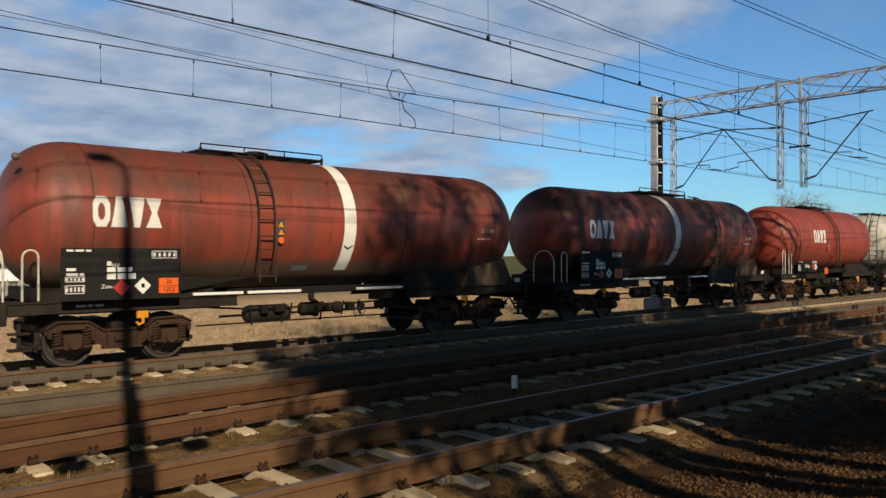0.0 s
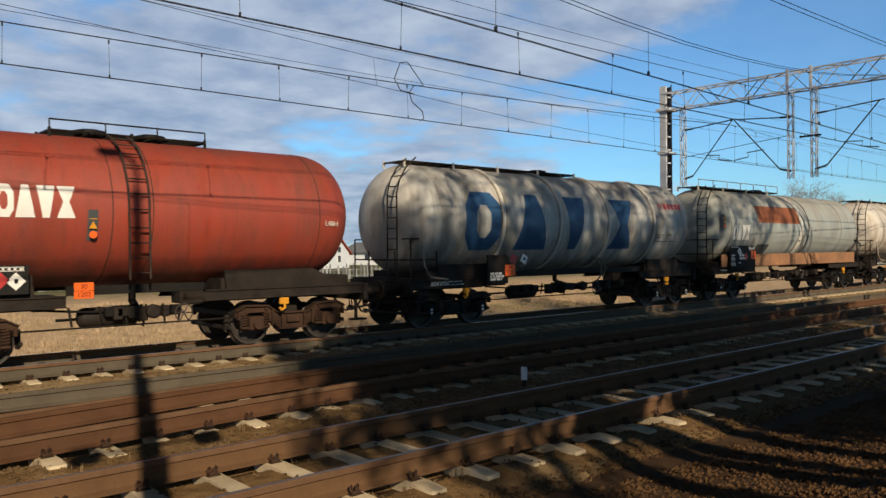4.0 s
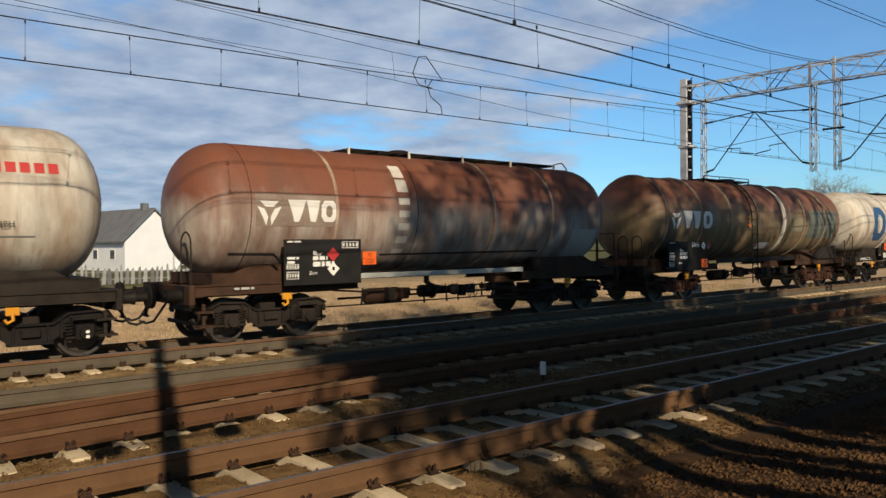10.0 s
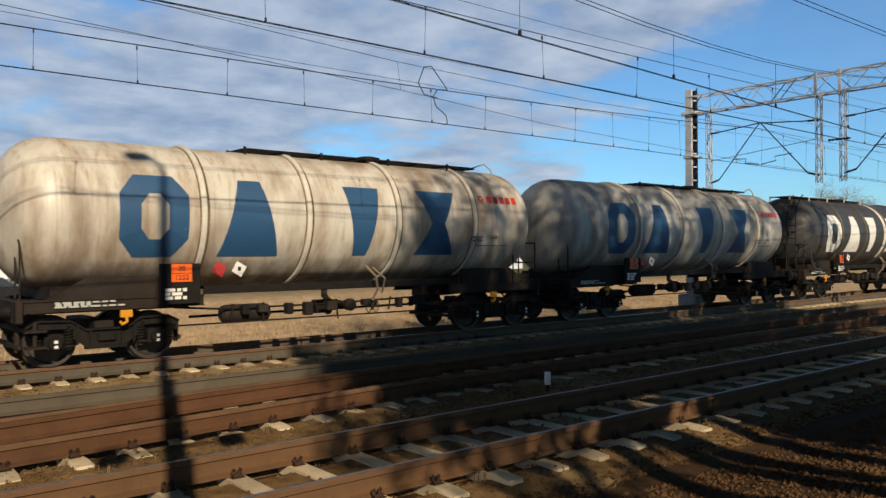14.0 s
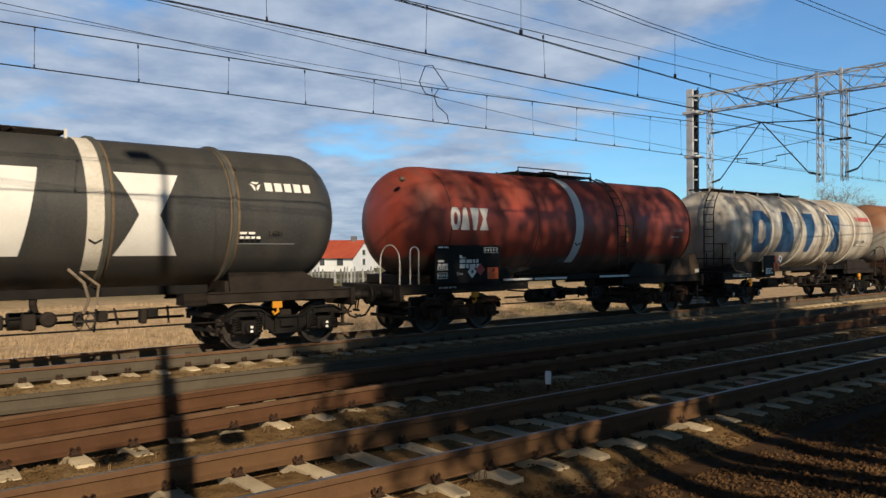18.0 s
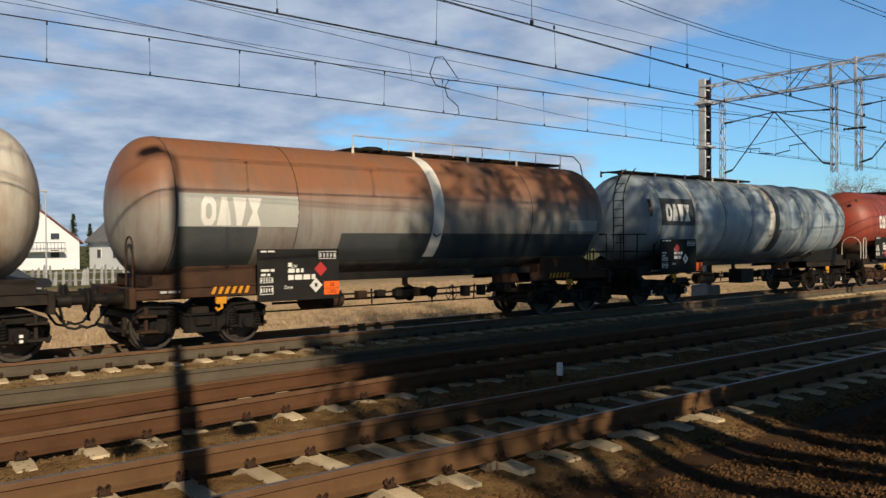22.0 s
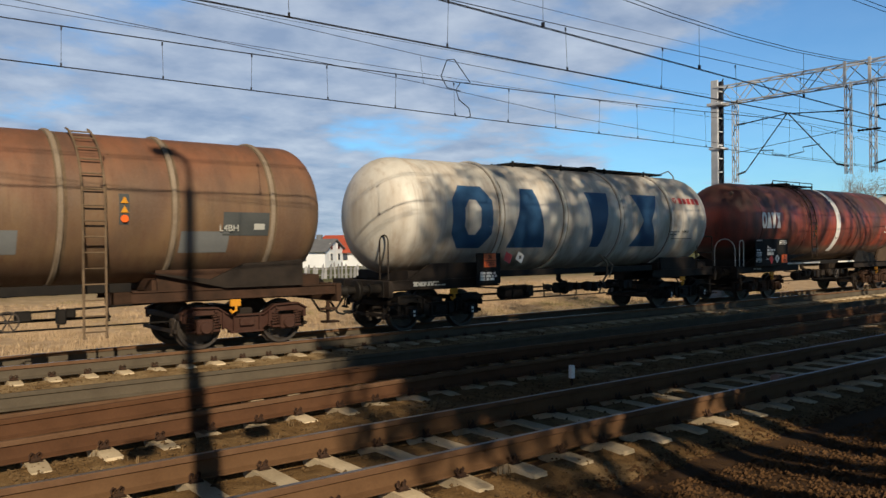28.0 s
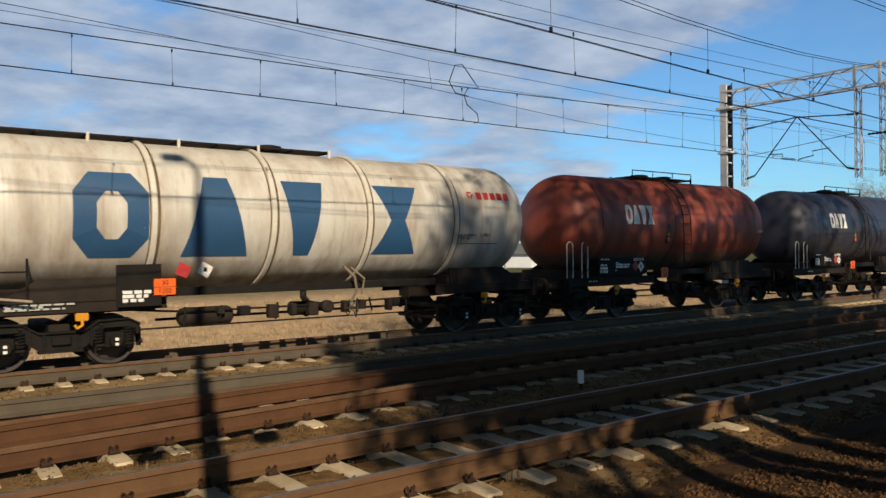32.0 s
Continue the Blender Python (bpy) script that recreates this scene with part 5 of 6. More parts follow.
def cream_wagon(i):
    g0, g1 = gaps(i)
    L = LEN["cream"]
    black = i == 10
    rear = i in (8, 9, 17)
    paint = CHARCOAL if black else {3: CREAM2, 5: CREAM, 8: CREAM, 9: CREAM2, 12: CREAM, 17: CREAM3, 19: CREAM3}[i]
    lab = {3: "grey-stained cream tank wagon with big blue lettering shapes", 5: "cream tank wagon with brown stains and end ladder", 8: "cream tank wagon with tapered end and rear walkway",
           9: "sooty cream tank wagon with blue shapes and rear walkway", 10: "charcoal tank wagon with big white shapes and white band", 12: "clean cream tank wagon with end ladder and long walkway",
           17: "bright cream tank wagon with rear roof walkway", 19: "bright cream tank wagon with end ladder and long walkway"}[i]
    w, a, b = base_wagon("tank_wagon", lab, L, 1.0, 2.25, paint, GRIME, BLACK, 1.42, g0, g1, "ribbed tank wagons", (0.72,), paint, True, ext=0.33)
    for x in ((3.15, 5.5, 7.9, 10.3) if rear else (2.95, 5.35, 7.65, 10.1)):
        hoop(w, x, HOOPDARK if black else HOOPCREAM, DIRT_SHADE)
    ink = WHITE if black else BLUE
    for k, x0, x1 in (("octagon", 1.55, 2.86), ("wedge", 3.5, 4.85), ("mallet", *((6.42, 7.42) if rear else (5.55, 6.55))), ("hourglass", *((8.48, 9.72) if rear else (7.8, 9.0)))):
        part("logo_shape", block_mark(k, x0, x1, 1.98, 3.52), ink, w)
    mark = WHITE if black else REDMARK
    part("logo_disc", block_mark("badge", 10.48, 10.74, 3.30, 3.52), mark, w)
    logo_row(w, ["block"] * 5, 10.82, 11.88, 3.30, 3.48, mark, 0.06)
    if black:
        white_band(w, 7.3, 7.62, CREAMLINE)
    bars(w, 10.2, 2.45, 0.5, 2, -1.46, WHITE if black else GREYMARK, 3 + i, 0.05, 0.09)
    part("marking_line", rect(Shape(), 10.2, 11.5, 2.20, 2.225), GREYMARK, w)
    writing("L4BH", 0.14, WHITE if black else INK, w, 11.0, -1.46, 2.42)
    p = part("plate_bracket", Shape().box(2.25, 3.05, -1.50, -1.46, 1.08, 1.85, 0.01), BLACK, w)
    if i in (12, 19, 3):
        orange_plate(w, 2.9, 3.3, 1.28, 1.58, -1.52)
    else:
        orange_plate(w, 2.47, 2.87, 1.50, 1.84, -1.512)
    bars(p, 2.35, 1.38, 0.65, 3, -1.512, seed=i, h=0.06)
    y = -math.sqrt(R * R - 1.0) - 0.18
    if i == 3:
        diamond(w, 3.2, y, 1.72, 0.17, INK, 15)
    diamond(w, 3.55, y, 1.72, 0.17, REDMARK, 20)
    diamond(w, 3.98, y, 1.72, 0.17, WHITE, 15)
    bars(w, 0.5, 1.19, 1.3, 2, -1.235, PALEGREY, seed=i + 50, h=0.03, pitch=0.075)
    if rear:
        roof_walk(w, 4.5, 11.2, 0, BLACK, hatches=(8.0,))
        s = Shape().tube([(11.2, -0.4, 4.33), (11.6, -0.4, 4.45), (11.85, -0.4, 4.3), (11.95, -0.4, 4.0)], 0.02, 7)
        part("ladder_hoop", s, GALV, w)
        end_platform(w, b, 1, BLACK)
        grab_rail(w, a + 0.04, -1.1, 1.25, 2.3, 0.35, GRIME, "y")
    else:
        roof_walk(w, 0.32, 7.2, 0, GALV, hatches=(5.9,))
        end_ladder(w, -0.40, -1, GRIME)
        end_platform(w, a, -1, BLACK)
        s = Shape().tube([(0.9, -1.45, 1.25), (0.35, -1.43, 1.32), (0.16, -1.40, 1.6), (0.12, -1.36, 2.2)], 0.025, 7)
        part("drain_pipe", s, paint, w)
        part("sign_box", Shape().box(0.02, 0.10, -1.08, -0.86, 2.62, 2.84, 0.01), GRIME, w)
    s = Shape().tube([(7.0, -1.35, 1.75), (7.25, -1.42, 1.5), (7.35, -1.35, 1.2), (7.3, -1.2, 0.95)], 0.03, 7).tube([(7.2, -1.35, 1.7), (7.5, -1.42, 1.45), (7.5, -1.3, 1.1)], 0.025, 7)
    part("drain_hose", s, HOOPBROWN, w)
    return w


def rust_grey_wagon(i):
    g0, g1 = gaps(i)
    L = LEN["rust_grey"]
    w, a, b = base_wagon("tank_wagon", "rust-streaked blue-grey tank wagon with orange-brown repaint patch", L, 0.95, 2.4, RUSTGREY, GRIME, BLACK, 1.42, g0, g1, "tank wagons with roof rail", (0.95, 7.58, 11.0), SEAM_DARK, True, sill=False)
    part("paint_patch", rect(Shape(), 3.1, 6.7, 2.95, 3.62), RUSTPATCH, w)
    part("paint_patch", rect(Shape(), 3.3, 4.3, 1.62, 2.10), DKGREY, w)
    white_band(w, 6.72, 7.02, CREAMLINE, 1.72)
    part("tank_hoop", ring(7.58, 0.06, 0.02), SEAM_DARK, w)
    part("tank_skirt", Shape().box(0.5, L - 0.6, -1.30, -1.24, 1.24, 1.72, 0.01), SKIRT, w, "rusty skirt plate")
    logo_row(w, LOGO, 1.14, 2.42, 2.28, 2.84, WHITE, 0.02)
    data_panel(w, 0.84, 2.75, 1.18, 2.05, -1.46, 70, [("white", 0.35, 0.75), ("red", 0.62, 0.52), ("orange", 0.82, 0.42)])
    warning_plate(w, 0.42, 2.95)
    roof_walk(w, 0.35, 6.8, 0.28, GALV, hatches=(5.6,))
    end_ladder(w, -0.10, -1, GRIME)
    end_platform(w, a, -1, GRIME)
    return w


def brown_wagon(i):
    g0, g1 = gaps(i)
    L = LEN["brown"]
    w, a, b = base_wagon("tank_wagon", "rust-brown tank wagon with broken white band and pale end", L, 1.15, 2.4, BROWN, RUSTY, GRIME, 1.75, g0, g1, "brown tank wagons", (1.15, 5.5), SEAM_DARK)
    for x in (3.21, 8.05, 10.31):
        part("tank_hoop", ring(x, 0.08, 0.03), HOOPRUST, w)
    for k, z in enumerate((1.75, 2.05, 2.35, 2.65, 2.95, 3.25, 3.6)):
        part("band_block", rect(Shape(), 4.93, 5.25, z, z + (0.16 if k < 5 else 0.3)), CREAMLINE, w)
    part("paint_patch", rect(Shape(), 1.25, 3.22, 2.42, 3.10), FADED, w)
    part("logo_shape", block_mark("badge", 1.26, 1.84, 2.48, 3.04, 0.012), WHITE, w)
    for k, x0, x1 in (("hook", 1.99, 2.42), ("mallet", 2.42, 2.78), ("octagon", 2.8, 3.2)):
        part("logo_shape", block_mark(k, x0, x1, 2.52, 2.98, 0.012), WHITE, w)
    data_panel(w, 1.86, 3.81, 1.16, 2.14, -1.48, 80, [("red", 0.62, 0.66), ("white", 0.62, 0.34)])
    orange_plate(w, 3.85, 4.22, 1.56, 1.86, -1.48)
    part("heating_pipe", Shape().tube([(0.6, -1.5, 1.85), (1.6, -1.5, 1.83), (1.75, -1.5, 1.7)], 0.03, 7), BLACK, w)
    part("heating_pipe", Shape().tube([(4.4, -1.38, 1.78), (9.7, -1.38, 1.80)], 0.025, 7), BLACK, w)
    part("paint_patch", rect(Shape(), 11.2, 12.3, 1.6, 2.4), PALEGREY, w)
    part("heat_shield", Shape().box(3.9, 9.3, -1.27, -1.22, 1.24, 1.36, 0.008), PALEGREY, w, "pale grey shield plate along the sill")
    roof_walk(w, 4.2, 11.5, 0, GALV, hatches=(6.0,))
    part("ladder_hoop", Shape().tube([(11.5, -0.4, 4.33), (11.9, -0.4, 4.42), (12.1, -0.4, 4.25), (12.2, -0.4, 3.9)], 0.02, 7), GALV, w)
    end_platform(w, b, 1, RUSTY)
    grab_rail(w, a + 0.05, -1.1, 1.25, 2.3, 0.5, GRIME, "y")
    return w


def ringed_wagon(i):
    g0, g1 = gaps(i)
    L = LEN["ringed"]
    paint = OLIVE if i == 7 else UMBER
    lab = "rusty olive-brown tank wagon with seven hoops and a cream band" if i == 7 else "umber-brown tank wagon with seven hoops and side ladder"
    w, a, b = base_wagon("tank_wagon", lab, L, 0.78, 2.1, paint, RUSTY, DARKRED, 1.92, g0, g1, "hooped brown tank wagons", (0.78,), paint)
    for x in ((0.8, 2.85, 4.75, 6.65, 10.4, 12.26) if i == 7 else (0.8, 2.85, 4.75, 6.85, 8.86, 10.84, 12.85)):
        hoop(w, x, HOOPBROWN, DIRT_SHADE, 0.09, 0.045)
    bx = 8.5 if i == 7 else 5.25
    part("tank_hoop", ring(bx, 0.10, 0.04), paint, w)
    part("tank_hoop", ring(bx + 0.42, 0.10, 0.04), paint, w)
    white_band(w, bx + 0.05, bx + 0.37, CREAMLINE, 1.5)
    x = 1.0 if i == 7 else 1.2
    if i == 7:
        part("paint_patch", rect(Shape(), x + 0.5, 3.7, 2.55, 3.02), GREYMARK, w)
    part("logo_shape", block_mark("badge", x, x + 0.62, 2.44, 3.06, 0.012), WHITE, w)
    for k, x0, x1 in (("hook", x + 0.75, x + 1.30), ("mallet", x + 1.32, x + 1.82), ("octagon", x + 1.95, x + 2.5)):
        part("logo_shape", block_mark(k, x0, x1, 2.46, 3.04, 0.012), WHITE, w)
    data_panel(w, 0.76, 2.65, 1.05, 2.02, -1.50, 90 + i, [("orange", 1.03, 0.08)], PLATE)
    diamond(w, 3.15, -1.32, 1.86, 0.14, WHITE, 10)
    diamond(w, 3.45, -1.32, 1.84, 0.13, REDMARK, 30)
    if i == 7:
        part("paint_patch", rect(Shape(), 10.8, 13.3, 2.1, 3.2), GREENGREY, w)
        part("paint_patch", rect(Shape(), 7.2, 7.95, 1.72, 1.95), WHITE, w)
        part("paint_patch", rect(Shape(), 9.3, 10.3, 2.35, 2.9), FADEGREEN, w, "faded pale green patch")
    else:
        part("paint_patch", rect(Shape(), 10.98, 11.95, 1.95, 2.36), GREYMARK, w)
        part("paint_patch", rect(Shape(), 7.0, 8.2, 1.95, 2.36), GREYMARK, w)
        p = part("data_panel", rect(Shape(), 11.80, 12.78, 2.28, 2.74), DKGREY, w, "faded grey data panel")
        bars(p, 11.95, 2.70, 0.7, 1, -1.43, PALEGREY, 5, 0.04)
        part("load_grid", rect(Shape(), 12.45, 12.68, 2.40, 2.52, 0.014), PALEGREY, p)
    if i == 16:
        writing("L4BH", 0.18, PALEGREY, w, 11.92, -1.435, 2.42)
    side_ladder(w, 6.25 if i == 7 else 9.38, GRIME if i == 7 else DIRT_SHADE, 0.45)
    warning_plate(w, 9.92 if i == 16 else 6.0, 2.75)
    roof_walk(w, 4.65, 7.85, 0.12, BLACK, hatches=(6.9,))
    s = Shape().slab([(10.3, 1.60), (11.9, 1.24), (13.6, 1.24), (13.6, 1.78), (12.3, 1.72), (11.6, 1.42)], -1.30, -1.22)
    part("tank_cradle", s, GRIME, w, "soot-black cradle plate")
    for q in (0.0, 0.55):
        grab_rail(w, a + 0.03, -1.15 + q, 1.25, 2.2, 0.36, GRIME, "y")
    grab_rail(w, 0.1, -1.22, 1.2, 2.0, 0.26, GRIME)
    return w


def two_tone_wagon(i):
    g0, g1 = gaps(i)
    L = LEN["two_tone"]
    w, a, b = base_wagon("tank_wagon", "grey tank wagon with rust-orange top and dark lower stripe", L, 0.80, 2.2, TWOTONE, RUSTY, BLACK, 1.45, g0, g1, "tank wagons with roof rail", (0.8, 3.4, 10.4), SEAM_DARK)
    part("paint_patch", rect(Shape(), 0.84, 3.4, 2.40, 3.04), PALEGREY, w)
    part("paint_patch", rect(Shape(), 0.84, 2.5, 1.62, 2.39), DKGREY, w)
    part("paint_patch", rect(Shape(), 4.5, 13.0, 1.66, 2.28), DKGREY, w)
    part("paint_patch", rect(Shape(), 11.9, 13.05, 2.36, 2.66), PALEGREY, w)
    logo_row(w, LOGO, 1.28, 2.55, 2.42, 2.98, WHITE, 0.02)
    white_band(w, 7.03, 7.36, WHITE)
    data_panel(w, 2.45, 4.38, 0.86, 1.94, -1.44, 100, [("red", 0.76, 0.60), ("white", 0.70, 0.28), ("orange", 0.80, 0.08)])
    roof_walk(w, 5.4, 12.6, 0.30, GALV, hatches=(6.2,))
    part("ladder_hoop", Shape().tube([(12.6, -0.42, 4.6), (13.2, -0.42, 4.6), (13.5, -0.42, 4.4), (13.75, -0.42, 3.6)], 0.02, 7), GALV, w)
    for x in (1.55, L - 2.6):
        s = Shape()
        for k in range(6):
            s.slab([(x + k * 0.14, 1.06), (x + k * 0.14 + 0.07, 1.06), (x + k * 0.14 + 0.13, 1.20), (x + k * 0.14 + 0.06, 1.20)], -1.245, -1.238)
        part("hazard_stripes", s, YELLOW, w)
    end_platform(w, b, 1, GRIME)
    grab_rail(w, a + 0.05, -1.1, 1.25, 2.2, 0.4, RUSTY, "y")
    return w


def pale_wagon(i):
    g0, g1 = gaps(i)
    L = LEN["pale"]
    w, a, b = base_wagon("tank_wagon", "pale blue-grey tank wagon with thin hoops and end ladder", L, 1.0, 2.3, PALE, GRIME, BLACK, 1.6, g0, g1, "tank wagons with roof rail", (1.0,), SEAM_DARK, True)
    for x in (2.82, 4.66, 6.39, 9.95, 11.7):
        hoop(w, x, HOOPGREY, GREY_DIRT_SHADE, 0.08, 0.035)
    part("paint_patch", rect(Shape(), 0.95, 2.8, 2.56, 3.42), DKGREY, w)
    logo_row(w, LOGO, 1.2, 2.5, 2.70, 3.24, WHITE, 0.02)
    white_band(w, 7.58, 7.95, CREAMLINE)
    part("paint_patch", rect(Shape(), 7.97, 8.5, 1.66, 2.45), DKGREY, w)
    part("paint_patch", rect(Shape(), 7.97, 8.30, 2.46, 4.05), DKGREY, w, "dark grey vertical band")
    data_panel(w, 0.89, 2.82, 1.07, 2.12, -1.46, 110, [("red", 0.44, 0.72), ("white", 0.68, 0.40)])
    orange_plate(w, 2.9, 3.27, 1.08, 1.36, -1.40)
    warning_plate(w, 0.42, 3.1)
    roof_walk(w, 0.32, 8.0, 0, GALV, hatches=(5.0,))
    end_ladder(w, -0.40, -1, GRIME)
    end_platform(w, a, -1, GRIME)
    part("tank_cradle", Shape().slab([(10.2, 1.24), (13.2, 1.24), (13.3, 1.75), (11.6, 1.62)], -1.26, -1.20), BLACK, w)
    part("pump_cabinet", Shape().box(6.0, 6.9, -1.2, -0.7, 0.55, 1.05, 0.03), GRIME, w)
    return w


MAKE = {"red": red_wagon, "short": short_wagon, "cream": cream_wagon, "rust_grey": rust_grey_wagon, "brown": brown_wagon, "ringed": ringed_wagon, "two_tone": two_tone_wagon, "pale": pale_wagon}
WAGONS = [MAKE[k](i) for i, k in enumerate(KIND)]

# ---- overhead line ----
GX, MAST_Y = 30.6, 19.4


def wire(parent, pts, r=0.011, name="wire"):
    return part(name, Shape().tube(pts, r, 6), WIRE, parent)


def sagged(x0, x1, y, f):
    return [(x0 + (x1 - x0) * i / 24, y, f(x0 + (x1 - x0) * i / 24)) for i in range(25)]


def bow(x, lift, low):
    """Height of a messenger wire between supports 60 m apart at GX and GX - 60."""
    u = (x - (GX - 30)) / 30
    return low + lift * min(1.6, u * u)


def build_lines():
    lines = [("far track", TRACK_T, 5.50, 6.25, 0.75), ("middle track", TRACK_M, 5.50, 6.30, 0.45)]
    for nm, y, zc, zm, lift in lines:
        c = thing("contact_line", "overhead contact and messenger wires with droppers over the " + nm, "overhead line", "overhead lines", "structure")
        for dy in (-0.02, 0.02):
            wire(c, [(-40, y + dy * 1.5, zc), (GX, y + dy, zc), (110, y - dy, zc)], 0.0068, "contact_wire")
        for dy, up in ((-0.04, 0.0), (0.04, 0.03)):
            wire(c, sagged(-40, GX, y + dy, lambda x: bow(x, lift, zm) + up) + sagged(GX, 110, y + dy, lambda x: bow(x - 60, lift, zm) + up)[1:], 0.0072, "messenger_wire")
        for i in range(-4, 20) if nm == "middle track" else range(-5, 30):
            x = 2.5 + 3.05 * i if nm == "middle track" else 3.6 + 1.93 * i
            xx = x if x < GX else x - 60
            z1 = bow(xx, lift, zm)
            d = wire(c, [(x, y + (0.04 if i % 2 else -0.04), z1), (x, y, zc)], 0.0045, "dropper")
            s = Shape().box(x - 0.013, x + 0.013, y - 0.013, y + 0.013, zc, zc + 0.07).box(x - 0.013, x + 0.013, y + (0.04 if i % 2 else -0.04) - 0.013, y + (0.04 if i % 2 else -0.04) + 0.013, z1 - 0.07, z1)
            part("dropper_clamp", s, WIRE, d)
    # the line of the crossover, between the near and the middle track, and the bearer wires of the near track
    c = thing("contact_line", "overhead contact and messenger wires over the crossover", "overhead line", "overhead lines", "structure")

    def cross_y(x):
        return 8.18 + 0.0567 * x

    def cross_z(x):
        return 6.33 + min(1.6, 0.0055 * (x - 12.5) ** 2)

    xs = [-40 + 2.5 * i for i in range(41)]
    for dy in (-0.02, 0.02):
        wire(c, [(x, cross_y(x) + dy, 5.45) for x in xs], 0.0068, "contact_wire")
    for dy in (-0.07, 0.07):
        wire(c, [(x, cross_y(x) + dy, cross_z(x)) for x in xs], 0.0072, "messenger_wire")
    for i in range(-4, 9):
        x = 13.5 + 4.6 * i
        d = wire(c, [(x, cross_y(x), cross_z(x)), (x, cross_y(x), 5.45)], 0.0045, "dropper")
        part("dropper_clamp", Shape().box(x - 0.02, x + 0.02, cross_y(x) - 0.02, cross_y(x) + 0.02, 5.45, 5.53), WIRE, d)
    c = thing("bearer_wires", "pair of bearer wires over the near track", "overhead line", "overhead lines", "structure")
    for dy, up in ((-0.11, 0.0), (0.11, 0.05)):
        wire(c, sagged(-40, GX, TRACK_N + dy, lambda x: bow(x, 0.45, 6.55) + up) + sagged(GX, 110, TRACK_N + dy, lambda x: bow(x - 60, 0.45, 6.55) + up)[1:], 0.0072, "messenger_wire")
    # second line over the far track that leaves it at the overlap
    c = thing("contact_line", "rising spare contact wires of an overlap above the far track", "overhead line", "overhead lines", "structure")
    y = TRACK_T
    wire(c, [(-40, y + 0.9, 8.0), (3, y + 0.35, 6.72), (12.3, y + 0.25, 6.30), (18, y + 0.2, 5.95), (GX, y + 0.15, 5.60), (110, y - 0.3, 5.5)], 0.0068, "contact_wire")
    wire(c, [(-40, y + 0.9, 9.2), (6, y + 0.35, 7.32), (12.3, y + 0.25, 7.02), (20, y + 0.2, 6.90), (GX, y + 0.15, 7.05), (110, y - 0.3, 6.9)], 0.007, "messenger_wire")
    wire(c, [(12.3, y + 0.25, 7.0), (12.4, y + 0.25, 6.30)], 0.005, "dropper")
    loop = [(13.4, 6.18), (12.95, 6.22), (12.75, 6.5), (12.95, 6.95), (13.2, 7.0), (13.5, 6.7), (13.75, 6.45), (13.4, 6.40), (13.25, 6.2), (13.35, 5.95), (13.7, 5.75), (13.75, 5.55), (13.6, 5.48)]
    wire(c, [(x, y - 0.05, z - 0.02) for x, z in loop], 0.013, "jumper_loop")
    # thin feeder wires
    f = thing("feeder_wires", "thin feeder wires on the gantry", "overhead line", "", "structure")
    wire(f, sagged(-40, 110, 14.2, lambda x: 8.1 + 0.0006 * (x - 10) ** 2), 0.006)
    wire(f, sagged(-40, 110, 20.6, lambda x: 8.6 + 0.0005 * (x - 10) ** 2), 0.006)
    wire(f, sagged(-40, 110, TRACK_T + 1.9, lambda x: 7.0 + 0.0004 * (x - 10) ** 2), 0.006)


def lattice(parent, a, b, w, across, bays, mat, chord=0.045, lace=0.022, dark=None):
    """Square lattice girder from a to b: four chords and zigzag laces."""
    a, b = Vector(a), Vector(b)
    d = (b - a).normalized()
    u = Vector(across).normalized()
    v = d.cross(u).normalized()
    cs = [(su * w[0] / 2, sv * w[1] / 2) for su, sv in ((-1, -1), (1, -1), (1, 1), (-1, 1))]
    for p, q in cs:
        o = u * p + v * q
        part("chord", Shape().rod(a + o, b + o, chord, 4), mat, parent)
    for k in range(4):
        (p0, q0), (p1, q1) = cs[k], cs[(k + 1) % 4]
        for i in range(bays):
            s0, s1 = a + (b - a) * (i / bays), a + (b - a) * ((i + 1) / bays)
            o0, o1 = u * p0 + v * q0, u * p1 + v * q1
            # every third lace is dark: the girder's shade is put into its colour
            part("lace", Shape().rod(s0 + (o0 if i % 2 else o1), s1 + (o1 if i % 2 else o0), lace, 4), dark if dark and (i + k) % 3 == 0 else mat, parent)


def insulator(parent, a, b, r=0.055):
    a, b = Vector(a), Vector(b)
    s = Shape().rod(a, b, 0.03, 8)
    n = 6
    for i in range(n):
        c = a + (b - a) * ((i + 0.5) / n)
        s.rod(c - (b - a) * 0.03, c + (b - a) * 0.03, r, 10, r * 0.5)
    return part("insulator", s, BLACK, parent)


def cantilever(parent, root_y, to_y, z, x, zc):
    """Top arm, slanting strut and registration arm from a drop post."""
    k = 1 if to_y > root_y else -1
    part("top_arm", Shape().rod((x, root_y + k * 0.45, z + 0.10), (x, to_y + k * 0.25, z + 0.28), 0.024, 8), WIRE, parent)
    part("strut", Shape().rod((x, root_y + k * 0.45, z - 1.95), (x, to_y + k * 0.1, z + 0.28), 0.024, 8), WIRE, parent)
    insulator(parent, (x, root_y + k * 0.02, z + 0.08), (x, root_y + k * 0.47, z + 0.10))
    insulator(parent, (x, root_y + k * 0.02, z - 2.05), (x, root_y + k * 0.47, z - 1.93))
    part("registration_arm", Shape().tube([(x, root_y + k * 1.1, zc + 0.35), (x, to_y - k * 0.5, zc + 0.30), (x, to_y - k * 0.55, zc + 0.12), (x, to_y + k * 0.05, zc + 0.03)], 0.02, 7), WIRE, parent)


